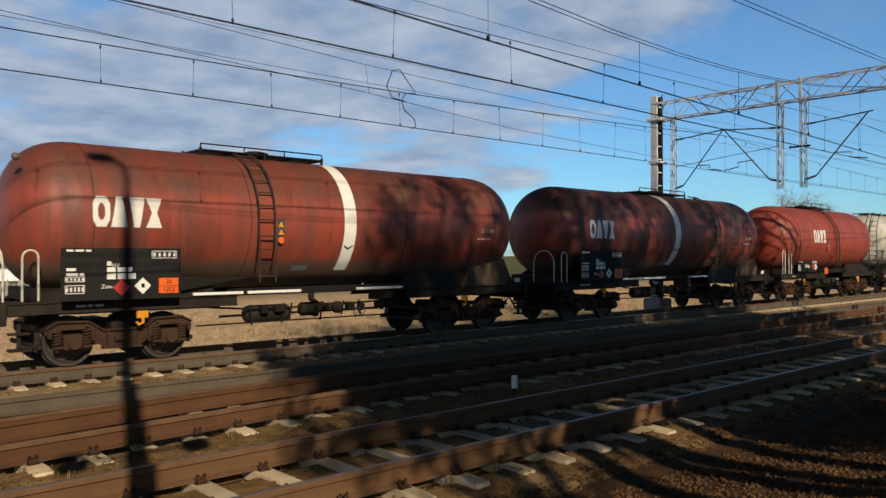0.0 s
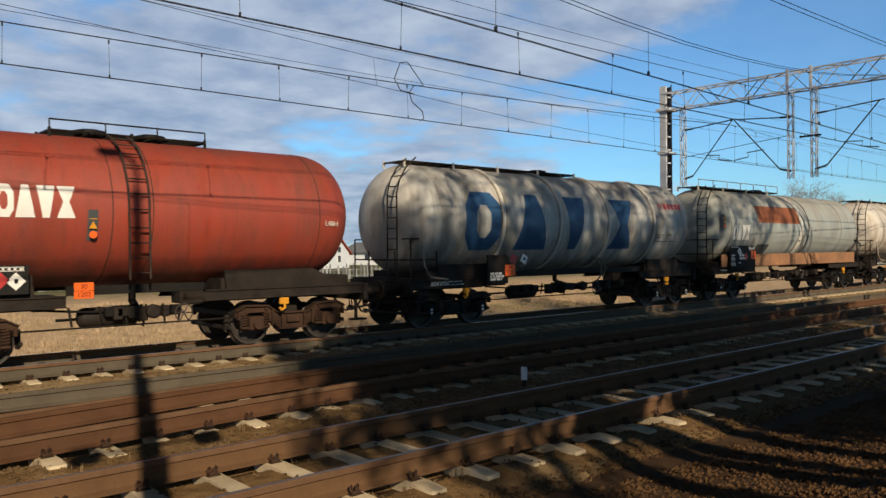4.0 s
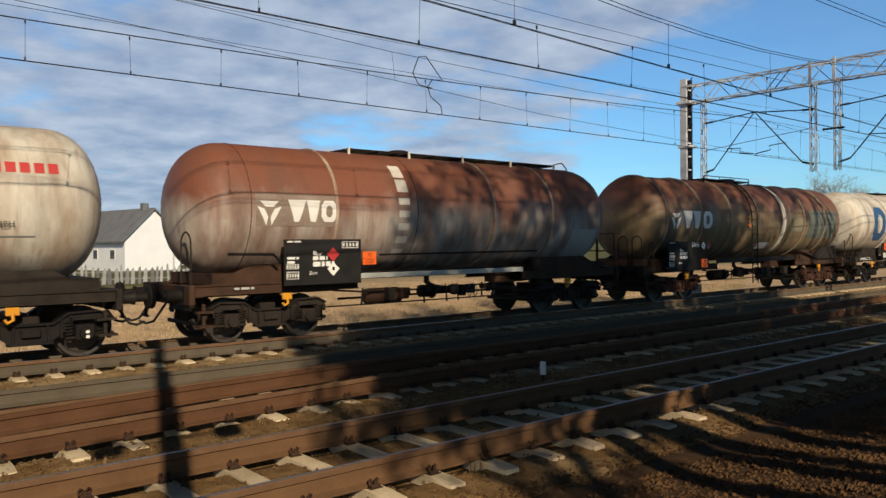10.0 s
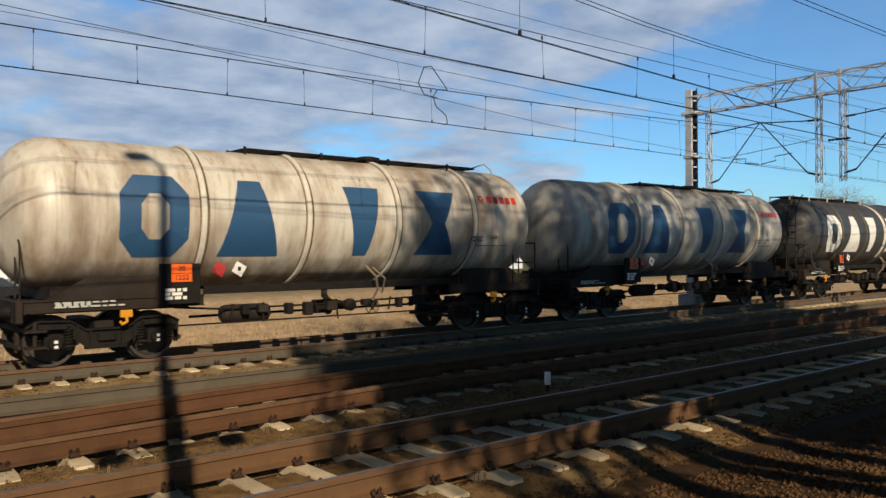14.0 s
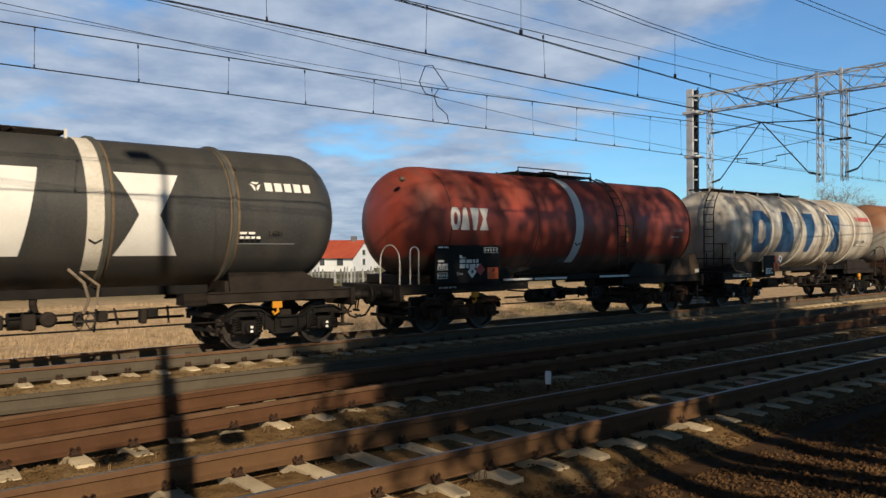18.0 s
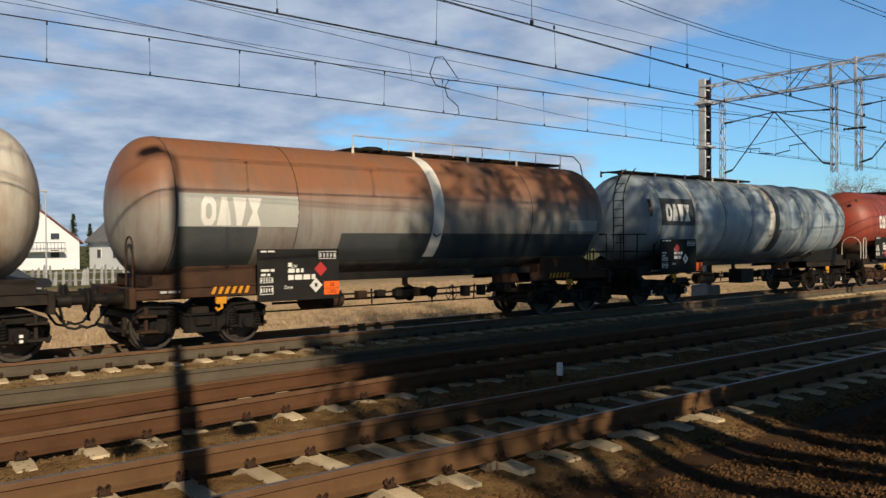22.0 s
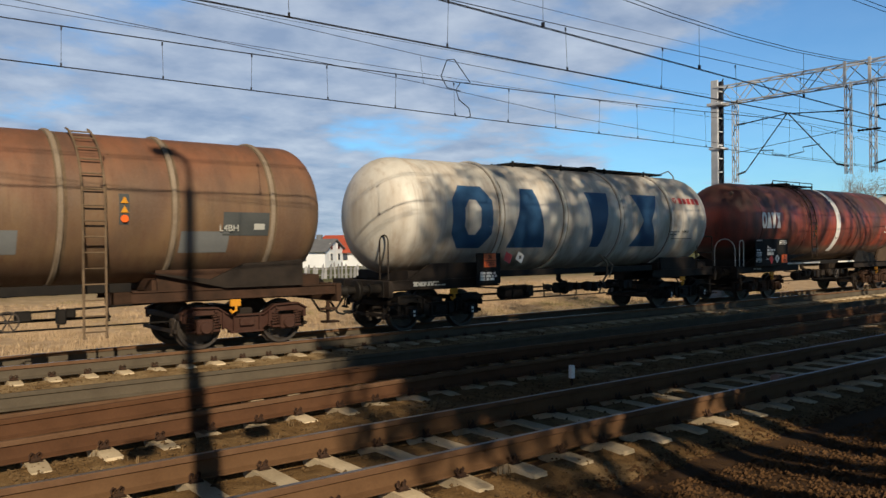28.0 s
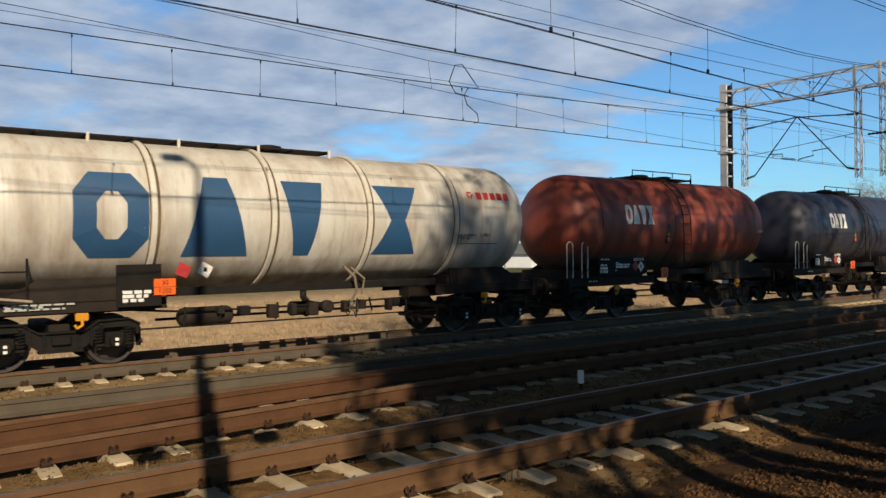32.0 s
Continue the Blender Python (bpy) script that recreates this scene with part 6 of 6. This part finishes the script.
def build_gantry():
    g = thing("catenary_gantry", "pale lattice steel gantry carrying overhead line over the tracks", "gantry", "", "structure")
    top, bot = 8.78, 8.04
    part("mast_foot", Shape().box(GX - 0.45, GX + 0.45, MAST_Y - 0.45, MAST_Y + 0.45, -0.7, 0.15, 0.04), CONCRETE, g)
    # one channel pale, one dark: the mast's shaded side is painted on
    for dx, mat in ((-0.20, GANTRY), (0.20, WIRE)):
        part("mast_channel", Shape().box(GX + dx - 0.05, GX + dx + 0.05, MAST_Y - 0.16, MAST_Y + 0.16, 0.1, 9.1, 0.01), mat, g, "channel coloured dark for its shaded side" if mat is WIRE else "")
    for i in range(15):
        z = 0.5 + i * 0.58
        # laces take the dark tone of the shaded side too
        part("lace", Shape().rod((GX - 0.2, MAST_Y - 0.17, z), (GX + 0.2, MAST_Y - 0.17, z + 0.58), 0.025, 4), WIRE, g)
        part("batten", Shape().box(GX - 0.24, GX + 0.10, MAST_Y - 0.185, MAST_Y - 0.17, z - 0.03, z + 0.03), GANTRY, g)
    part("bracket", Shape().box(GX - 0.35, GX + 0.35, MAST_Y - 0.4, MAST_Y + 0.3, 8.0, 8.12, 0.01).box(GX - 0.3, GX + 0.3, MAST_Y - 0.35, MAST_Y + 0.25, 6.1, 6.2, 0.01), GANTRY, g)
    lattice(g, (GX, MAST_Y, (top + bot) / 2), (GX, 1.5, (top + bot) / 2), (0.5, top - bot), (1, 0, 0), 26, GANTRY, 0.036, 0.020, WIRE)
    for y in (18.55, 13.85, 12.95, 8.4):
        zb = 4.64
        lattice(g, (GX, y, bot + 0.1), (GX, y, zb), (0.16, 0.20), (1, 0, 0), 9, GANTRY, 0.020, 0.012, WIRE)
    for y in (13.85, 12.95):
        part("hanger_plate", Shape().box(GX - 0.30, GX - 0.27, y - 0.06, y + 0.06, bot - 0.05, top + 0.10, 0.01), GANTRY, g)
    cantilever(g, 18.55, TRACK_T + 0.15, 7.0, GX, 5.55)
    cantilever(g, 13.85, TRACK_T - 0.05, 7.0, GX + 0.05, 5.55)
    cantilever(g, 12.95, TRACK_M, 7.0, GX, 5.55)
    cantilever(g, 8.4, TRACK_N, 7.0, GX, 5.5)
    insulator(g, (GX - 0.7, 13.2, 6.15), (GX - 0.7, 12.4, 6.15))
    part("cross_wire", Shape().rod((GX, 18.55, 5.9), (GX, 13.9, 6.35), 0.012, 6), WIRE, g)
    part("mast_foot", Shape().box(GX - 0.45, GX + 0.45, 1.05, 1.95, -0.5, 0.35, 0.04), CONCRETE, g)
    lattice(g, (GX, 1.5, 0.2), (GX, 1.5, 9.2), (0.4, 0.35), (1, 0, 0), 14, GANTRY)


build_lines()
build_gantry()


# ---- lamp column behind the viewer, whose shadow falls across the tracks ----
def build_lamp():
    p = thing("street_lamp", "tall steel street lamp with a single curved arm", "street lamp")
    x, y = 0.32 - 0.352 * 1.2, -1.2
    z0 = ground_z(x, y)
    h = 13.55
    part("base_sleeve", Shape().rod((x, y, z0 - 0.05), (x, y, z0 + 4.2), 0.205, 16, 0.155), GALV, p)
    part("column", Shape().rod((x, y, z0 + 4.15), (x, y, h - 1.0), 0.145, 14, 0.10), GALV, p)
    arm = part("arm", Shape().tube([(x, y, h - 1.05), (x, y, h - 0.55), (x - 0.06, y, h - 0.25), (x - 0.2, y, h - 0.05), (x - 0.36, y, h)], 0.05, 8), GALV, p)
    part("lamp_head", Shape().box(x - 0.72, x - 0.26, y - 0.16, y + 0.16, h - 0.08, h + 0.12, 0.05), GALV, arm)
    # unseen arm and boxes, added to cast two blots beside the column's shadow
    c = part("cross_arm", Shape().rod((x - 0.85, y, 5.87), (x + 0.85, y, 5.87), 0.03, 8), GALV, p)
    for dx in (-0.72, 0.72):
        part("loudspeaker", Shape().box(x + dx - 0.16, x + dx + 0.16, y - 0.10, y + 0.10, 5.72, 6.02, 0.03), GALV, c)


build_lamp()


# ---- trees behind the viewer and on the skyline ----
def limb(s, a, d, length, r, rnd, level, tips):
    pts, p, v = [a], Vector(a), Vector(d).normalized()
    n = 4
    for i in range(n):
        v = (v + Vector((rnd.gauss(0, 0.13), rnd.gauss(0, 0.13), rnd.gauss(0.04, 0.10)))).normalized()
        p = p + v * (length / n)
        pts.append(tuple(p))
        if level > 0 and i > 0:
            for k in range(2):
                side = v.orthogonal().normalized()
                side.rotate(Matrix.Rotation(rnd.uniform(0, 6.28), 3, v))
                limb(s, tuple(p), v * 0.55 + side * 0.8 + Vector((0, 0, 0.15)), length * rnd.uniform(0.42, 0.62), r * 0.5, rnd, level - 1, tips)
    for i in range(n):
        s.rod(pts[i], pts[i + 1], r * (1 - i / (n + 1)), 5 if level > 1 else 3, r * (1 - (i + 1) / (n + 1)))
    if level <= 1:
        tips.append(pts[-1])
        tips.append(pts[2])


def drawn_up(s, z, tall):
    """Stretches a tree upwards, so that its shadow still reaches the tracks and tanks."""
    s.v = [(a, b, z + (c - z) * tall) for a, b, c in s.v]
    return s


def tree(name, label, x, y, h, seed, leafy, spread=1.0, group="trees behind the line", low=0.2, twiglen=0.45, kind_mat=None, dense=(0, 0, 0), tall=1.0, girth=1.0, leaf=None):
    rnd = random.Random(seed)
    t = thing(name, label, "tree", group)
    z = ground_z(x, y)
    s, tips = Shape(), []
    trunk = Shape()
    pts = [(x + 0.06 * i * rnd.uniform(-1, 1), y + 0.06 * i * rnd.uniform(-1, 1), z - 0.1 + h * 0.8 * i / 8) for i in range(9)]
    for i in range(8):
        trunk.rod(pts[i], pts[i + 1], girth * h * 0.021 * (1 - i / 9.5) + 0.01, 9, girth * h * 0.021 * (1 - (i + 1) / 9.5) + 0.01)
    part("trunk", drawn_up(trunk, z, tall), BARK, t)
    for i in range(1, 9):
        if i / 8 < low:
            continue
        bare = group == "trees behind the line" and pts[i][2] > (7.7 if 9 < x < 19 else 6.3)
        for k in range(2 if bare else 3):
            a = rnd.uniform(0, 6.28)
            limb(s, pts[i], (math.cos(a), math.sin(a), rnd.uniform(0.35, 0.9)), h * spread * rnd.uniform(0.17, 0.27) * (1.15 - 0.5 * i / 8), h * (0.005 if bare else 0.007), rnd, 2, tips)
    part("branchwork", drawn_up(s, z, tall), kind_mat or BARK, t)
    c = Shape()
    for p in tips:
        # extra leaves within one height band thicken the shade that it casts
        for k in range(dense[2] if dense[0] < p[2] < dense[1] else leafy):
            d = Vector((rnd.gauss(0, 1), rnd.gauss(0, 1), rnd.gauss(0.2, 0.8)))
            o = Vector(p) + d * twiglen * 0.55
            u = Vector((rnd.gauss(0, 1), rnd.gauss(0, 1), rnd.gauss(0, 1))).normalized()
            w = u.orthogonal().normalized()
            l, b = rnd.uniform(0.5, 1.1) * twiglen * 0.42, rnd.uniform(0.5, 1.0) * twiglen * (0.03 if leaf else 0.20)
            c.put([tuple(o - u * l), tuple(o + w * b), tuple(o + u * l), tuple(o - w * b)], [(0, 1, 2, 3)])
    if c.v:
        part("crown", drawn_up(c, z, tall), leaf or LEAF, t)
    return t


TALL = 2.0


def build_trees():
    # all out of view: places, heights and leaf bands are set for the shadows
    spots = [(0.7, -10.4, 7.7), (3.3, -9.2, 8.9), (5.4, -11.2, 12.4), (7.2, -9.2, 11.6), (9.2, -11.4, 12.6), (11.0, -9.0, 11.6), (13.0, -10.6, 12.2), (15.4, -9.4, 11.8), (18.0, -11.0, 12.4), (21.5, -9.8, 11.8),
             (4.7, -6.4, 7.0), (8.4, -5.8, 7.0), (12.0, -6.6, 7.6), (15.8, -6.0, 7.4), (3.7, -5.0, 6.2), (6.1, -4.6, 6.2), (7.9, -5.2, 6.4), (10.3, -4.8, 6.4), (5.2, -3.4, 5.6), (9.0, -3.6, 5.6)]
    for i, (x, y, h) in enumerate(spots):
        near = y > -7
        tree("tree", "slender bare tree with leaf clumps for shade on the bank behind the viewer", x, y, h, 100 + i, 0 if near else 1, 1.1, low=(0.28 if x > 7.5 else 0.55) if near else 0.58 if x < 4 else 0.48, twiglen=0.34 if near else 0.27 if x < 6 else 0.36,
             tall=TALL, dense=(2.3 if x > 7.5 else 3.6, 6.1, 6) if near else (4.7, 8.5, 7) if x < 4 else (4.7, 8.5, 8) if x < 6 else (6.0, 8.4, 6) if 9 < x < 19 else (4.7, 7.4, 5), girth=2.3 if near else 1.0)
    # unseen as well, set to shade the near bank
    for i, (x, y, h) in enumerate(((9.0, -4.6, 2.3), (14.4, -4.2, 2.3))):
        tree("shrub", "dense shrub on the bank beside the line", x, y, h, 200 + i, 1, 1.4, "shrubs on the bank", 0.1, 0.30, tall=TALL)
    a = radians(23.2)
    for i, (da, dist, h) in enumerate(((0.0, 118, 12.0), (-0.035, 135, 11.0))):
        x, y = dist * math.cos(a + da), dist * math.sin(a + da)
        tree("tree", "bare winter tree on the skyline", x, y, h * 0.92, 300 + i, 2, 1.6, "skyline trees", 0.3, 0.8, TWIG, leaf=TWIG)
    for i, (b, dist, h) in enumerate(((76.0, 108, 6.5), (75.0, 120, 5.5), (66.5, 128, 5.0))):
        conifer(dist * math.cos(radians(b)), dist * math.sin(radians(b)), h, 400 + i)


def conifer(x, y, h, seed):
    rnd = random.Random(seed)
    t = thing("conifer", "narrow dark green spruce beside a house", "tree", "garden spruces")
    z = ground_z(x, y)
    part("trunk", Shape().rod((x, y, z), (x, y, z + h * 0.95), 0.14, 8, 0.03), BARK, t)
    s = Shape()
    for i in range(420):
        u = rnd.random() ** 0.8
        r = (1 - u) * h * 0.24 * rnd.uniform(0.4, 1.0)
        a = rnd.uniform(0, 6.28)
        p = Vector((x + r * math.cos(a), y + r * math.sin(a), z + 0.3 + u * h))
        d = Vector((math.cos(a), math.sin(a), -0.35)) * 0.32
        w = Vector((-math.sin(a), math.cos(a), 0)) * 0.14
        s.put([tuple(p - d), tuple(p + w), tuple(p + d), tuple(p - w)], [(0, 1, 2, 3)])
    part("crown", s, HEDGE, t)


build_trees()


# ---- houses, fence and cars across the field ----
def house(label, bearing, dist, turn, wide, long, eave, apex, wall, roof, windows=2):
    """Gabled house: the gable lies at local y = 0 and the ridge runs along +y."""
    h = thing("house", label, "house", "houses across the field")
    x, y = dist * math.cos(radians(bearing)), dist * math.sin(radians(bearing))
    z = ground_z(x, y) - 0.05
    h.matrix_basis = pose(x, y, z, 0, 0, turn)
    e, a = eave - z, apex - z
    w = wide / 2
    s = Shape().put([(-w, 0, 0), (w, 0, 0), (w, 0, e), (0, 0, a - 0.12), (-w, 0, e), (-w, long, 0), (w, long, 0), (w, long, e), (0, long, a - 0.12), (-w, long, e)],
                    [(0, 1, 2, 3, 4), (9, 8, 7, 6, 5), (0, 5, 6, 1), (1, 6, 7, 2), (0, 4, 9, 5), (2, 7, 8, 3), (3, 8, 9, 4)])
    part("wall", s, wall, h, smooth=False)
    r = Shape()
    o, k = 0.45, (a - e) / w
    for sx in (-1, 1):
        vs = []
        for yy in (-0.35, long + 0.35):
            for dz in (0.0, 0.18):
                vs += [(0, yy, a + dz), (sx * (w + o), yy, e - o * k + dz)]
        r.put(vs, [(0, 1, 3, 2), (4, 6, 7, 5), (0, 4, 5, 1), (2, 3, 7, 6), (1, 5, 7, 3), (0, 2, 6, 4)])
    rf = part("roof", r, roof, h, smooth=False)
    part("chimney", Shape().box(-0.35, 0.35, long * 0.12, long * 0.12 + 0.7, a - 0.3, a + 0.75, 0.03), ROOFGREY, rf)
    for i in range(windows):
        cx = (i - (windows - 1) / 2) * wide / (windows + 0.6)
        for cz, hh in ((0.45 * e + 0.4, 1.1), (e + 0.55, 0.9)):
            if cz > e and (abs(cx) > w * 0.45):
                continue
            q = part("window", Shape().box(cx - 0.55, cx + 0.55, -0.06, 0.02, cz - hh / 2, cz + hh / 2, 0.02), WHITE, h)
            part("pane", Shape().box(cx - 0.46, cx + 0.46, -0.07, -0.062, cz - hh / 2 + 0.09, cz + hh / 2 - 0.09), GLASS, q)
    for i in range(3):
        cy = long * (0.2 + 0.3 * i)
        q = part("window", Shape().box(-w - 0.05, -w + 0.02, cy - 0.6, cy + 0.6, e * 0.35, e * 0.35 + 1.2, 0.02), WHITE, h)
        part("pane", Shape().box(-w - 0.06, -w - 0.052, cy - 0.5, cy + 0.5, e * 0.35 + 0.1, e * 0.35 + 1.1), GLASS, q)
    return h


def balcony(h, w, z):
    b = part("balcony", Shape().box(-w, w, -1.3, 0, z - 0.15, z, 0.02), WALLGREY, h)
    s = Shape()
    for i in range(15):
        x = -w + 2 * w * i / 14
        s.box(x - 0.02, x + 0.02, -1.28, -1.24, z, z + 0.95)
    s.box(-w, w, -1.3, -1.22, z + 0.92, z + 1.0)
    part("railing", s, WIRE, b)


def parked_car(x, y, turn, paint, label):
    c = thing("car", label, "car", "parked cars")
    c.matrix_basis = pose(x, y, ground_z(x, y), 0, 0, turn)
    s = Shape().slab([(-2.1, 0.32), (2.1, 0.32), (2.15, 0.62), (1.95, 0.86), (1.05, 0.95), (-2.05, 0.98), (-2.15, 0.6)], -0.85, 0.85)
    part("body", s, paint, c)
    part("cabin", Shape().slab([(-1.75, 0.96), (1.05, 0.94), (0.35, 1.42), (-1.2, 1.45)], -0.72, 0.72), GLASS, c)
    part("cabin_roof", Shape().slab([(-1.25, 1.44), (0.38, 1.41), (0.3, 1.48), (-1.15, 1.5)], -0.70, 0.70), paint, c)
    for x0 in (-1.35, 1.35):
        for y0 in (-0.84, 0.66):
            w = part("wheel", Shape().turn_y([(y0, 0.0), (y0, 0.30), (y0 + 0.02, 0.32), (y0 + 0.16, 0.32), (y0 + 0.18, 0.30), (y0 + 0.18, 0.0)], 18, x0, 0.32), RUBBER, c)
            part("rim", Shape().turn_y([(y0 - 0.006, 0.0), (y0 - 0.006, 0.19), (y0 - 0.001, 0.2)], 14, x0, 0.32), GALV, w)


def build_far_side():
    house("white gabled house with a grey tiled roof and chimney", 69.8, 94, 8, 6.8, 14, 2.8, 6.1, WALLWHITE, ROOFGREY, 0)
    b = house("white house with a red-brown roof and a balcony", 78.0, 104, -8, 8.6, 10, 2.6, 6.3, WALLWHITE, ROOFBROWN, 2)
    balcony(b, 2.6, 1.3 + 1.0)
    house("small house with a bright red roof", 66.0, 118, 25, 6.4, 9, 1.1, 3.3, WALLWHITE, ROOFRED, 1)
    house("low white building with a grey roof", 59.5, 112, 40, 8, 16, 1.5, 3.0, WALLWHITE, ROOFGREY, 2)
    house("white bungalow with a red roof", 55.8, 116, 30, 7, 10, 1.4, 3.6, WALLWHITE, ROOFRED, 1)
    house("long white workshop with a grey roof", 45.0, 130, 20, 9, 26, 1.5, 3.0, WALLWHITE, ROOFGREY, 2)
    f = thing("fence", "uneven fence of grey weathered stakes across the field", "fence")
    stakes = [shared(("stake", k), lambda: Shape().slab([(-w, 0.0), (w, 0.0), (w * 0.75, top), (w * 0.2, top + 0.16), (-w * 0.8, top - 0.05)], -0.04, 0.04))
              for k, (w, top) in enumerate(((0.11, 1.2), (0.13, 0.95), (0.09, 1.38), (0.16, 1.1)))]
    y, rnd = 60.0, random.Random(3)
    for i in range(150):
        x = -8 + 0.42 * i + rnd.uniform(-0.12, 0.12)
        part("stake", rnd.choice(stakes), CONCRETE, f, at=pose(x, y, ground_z(x, y) - 0.05, 0, rnd.uniform(-5, 5), rnd.uniform(-20, 20)))
    for z in (0.3, 0.85):
        part("fence_rail", Shape().box(-6.2, 52.2, y + 0.045, y + 0.10, ground_z(0, y) + z, ground_z(0, y) + z + 0.09, 0.01), CONCRETE, f)
    parked_car(9.6, 53.0, 8, plain("dark_car_paint", (0.02, 0.022, 0.028), 0.25), "dark estate car parked on the far lane")
    s = thing("yard_lamp", "slim lamp post by the fence", "street lamp", "yard lamps")
    for i, (x, y) in enumerate(((14.5, 66.0), (23.0, 58.5))):
        q = s if i == 0 else thing("yard_lamp", "slim lamp post by the fence", "street lamp", "yard lamps")
        z = ground_z(x, y)
        part("pole", Shape().rod((x, y, z), (x, y, z + 7), 0.07, 8, 0.04), GALV, q)
        part("lamp_head", Shape().box(x - 0.7, x + 0.1, y - 0.1, y + 0.1, z + 6.95, z + 7.1, 0.03), GALV, q)


build_far_side()

build_stones()
build_grass()
build_tracks()

# ---- the train runs from the far end towards the viewer ----
RUN = [(0, -0.00), (2, 16.33), (3, 24.27), (4, 32.78), (6, 49.09), (8, 65.45), (9, 73.95), (10, 82.94), (12, 100.17), (13, 108.27), (14, 116.98), (16, 134.36), (18, 151.96), (20, 169.48), (22, 187.08), (24, 205.16), (26, 223.98), (28, 243.22), (30, 262.38), (32, 280.70)]


def ran(t):
    """Metres run at t seconds, smooth between the rows."""
    k = max(j for j in range(len(RUN) - 1) if RUN[j][0] <= max(t, 0))
    (t0, d0), (t1, d1) = RUN[k], RUN[k + 1]
    p, q = RUN[max(k - 1, 0)], RUN[min(k + 2, len(RUN) - 1)]
    m0, m1 = (d1 - p[1]) / (t1 - p[0]), (q[1] - d0) / (q[0] - t0)
    g = t1 - t0
    u = (t - t0) / g
    return d0 * (1 + 2 * u) * (1 - u) ** 2 + g * m0 * u * (1 - u) ** 2 + d1 * u * u * (3 - 2 * u) - g * m1 * u * u * (1 - u)


def motions():
    for w, x in zip(WAGONS, XL):
        walk(w, [(t, pose(x - ran(t), TRACK_T, 0)) for t in range(33)])
    start = dict(zip(WAGONS, XL))
    for ws, w in SPIN:
        home = ws.matrix_basis.translation.copy()
        # rolls while its wagon is near the viewer, still when far out of sight
        inside = [k / 15 for k in range(481) if -22 < start[w] - ran(k / 15) < 46]
        if not inside:
            inside = [0.0]
        rows = [] if inside[0] == 0 else [(0.0, Matrix.Translation(home))]
        for t in inside:
            rows.append((t, Matrix.Translation(home) @ Matrix.Rotation(-(ran(t) - ran(inside[0])) / 0.46, 4, "Y")))
        if inside[-1] < 32:
            rows.append((32.0, rows[-1][1]))
        walk(ws, rows)


motions()
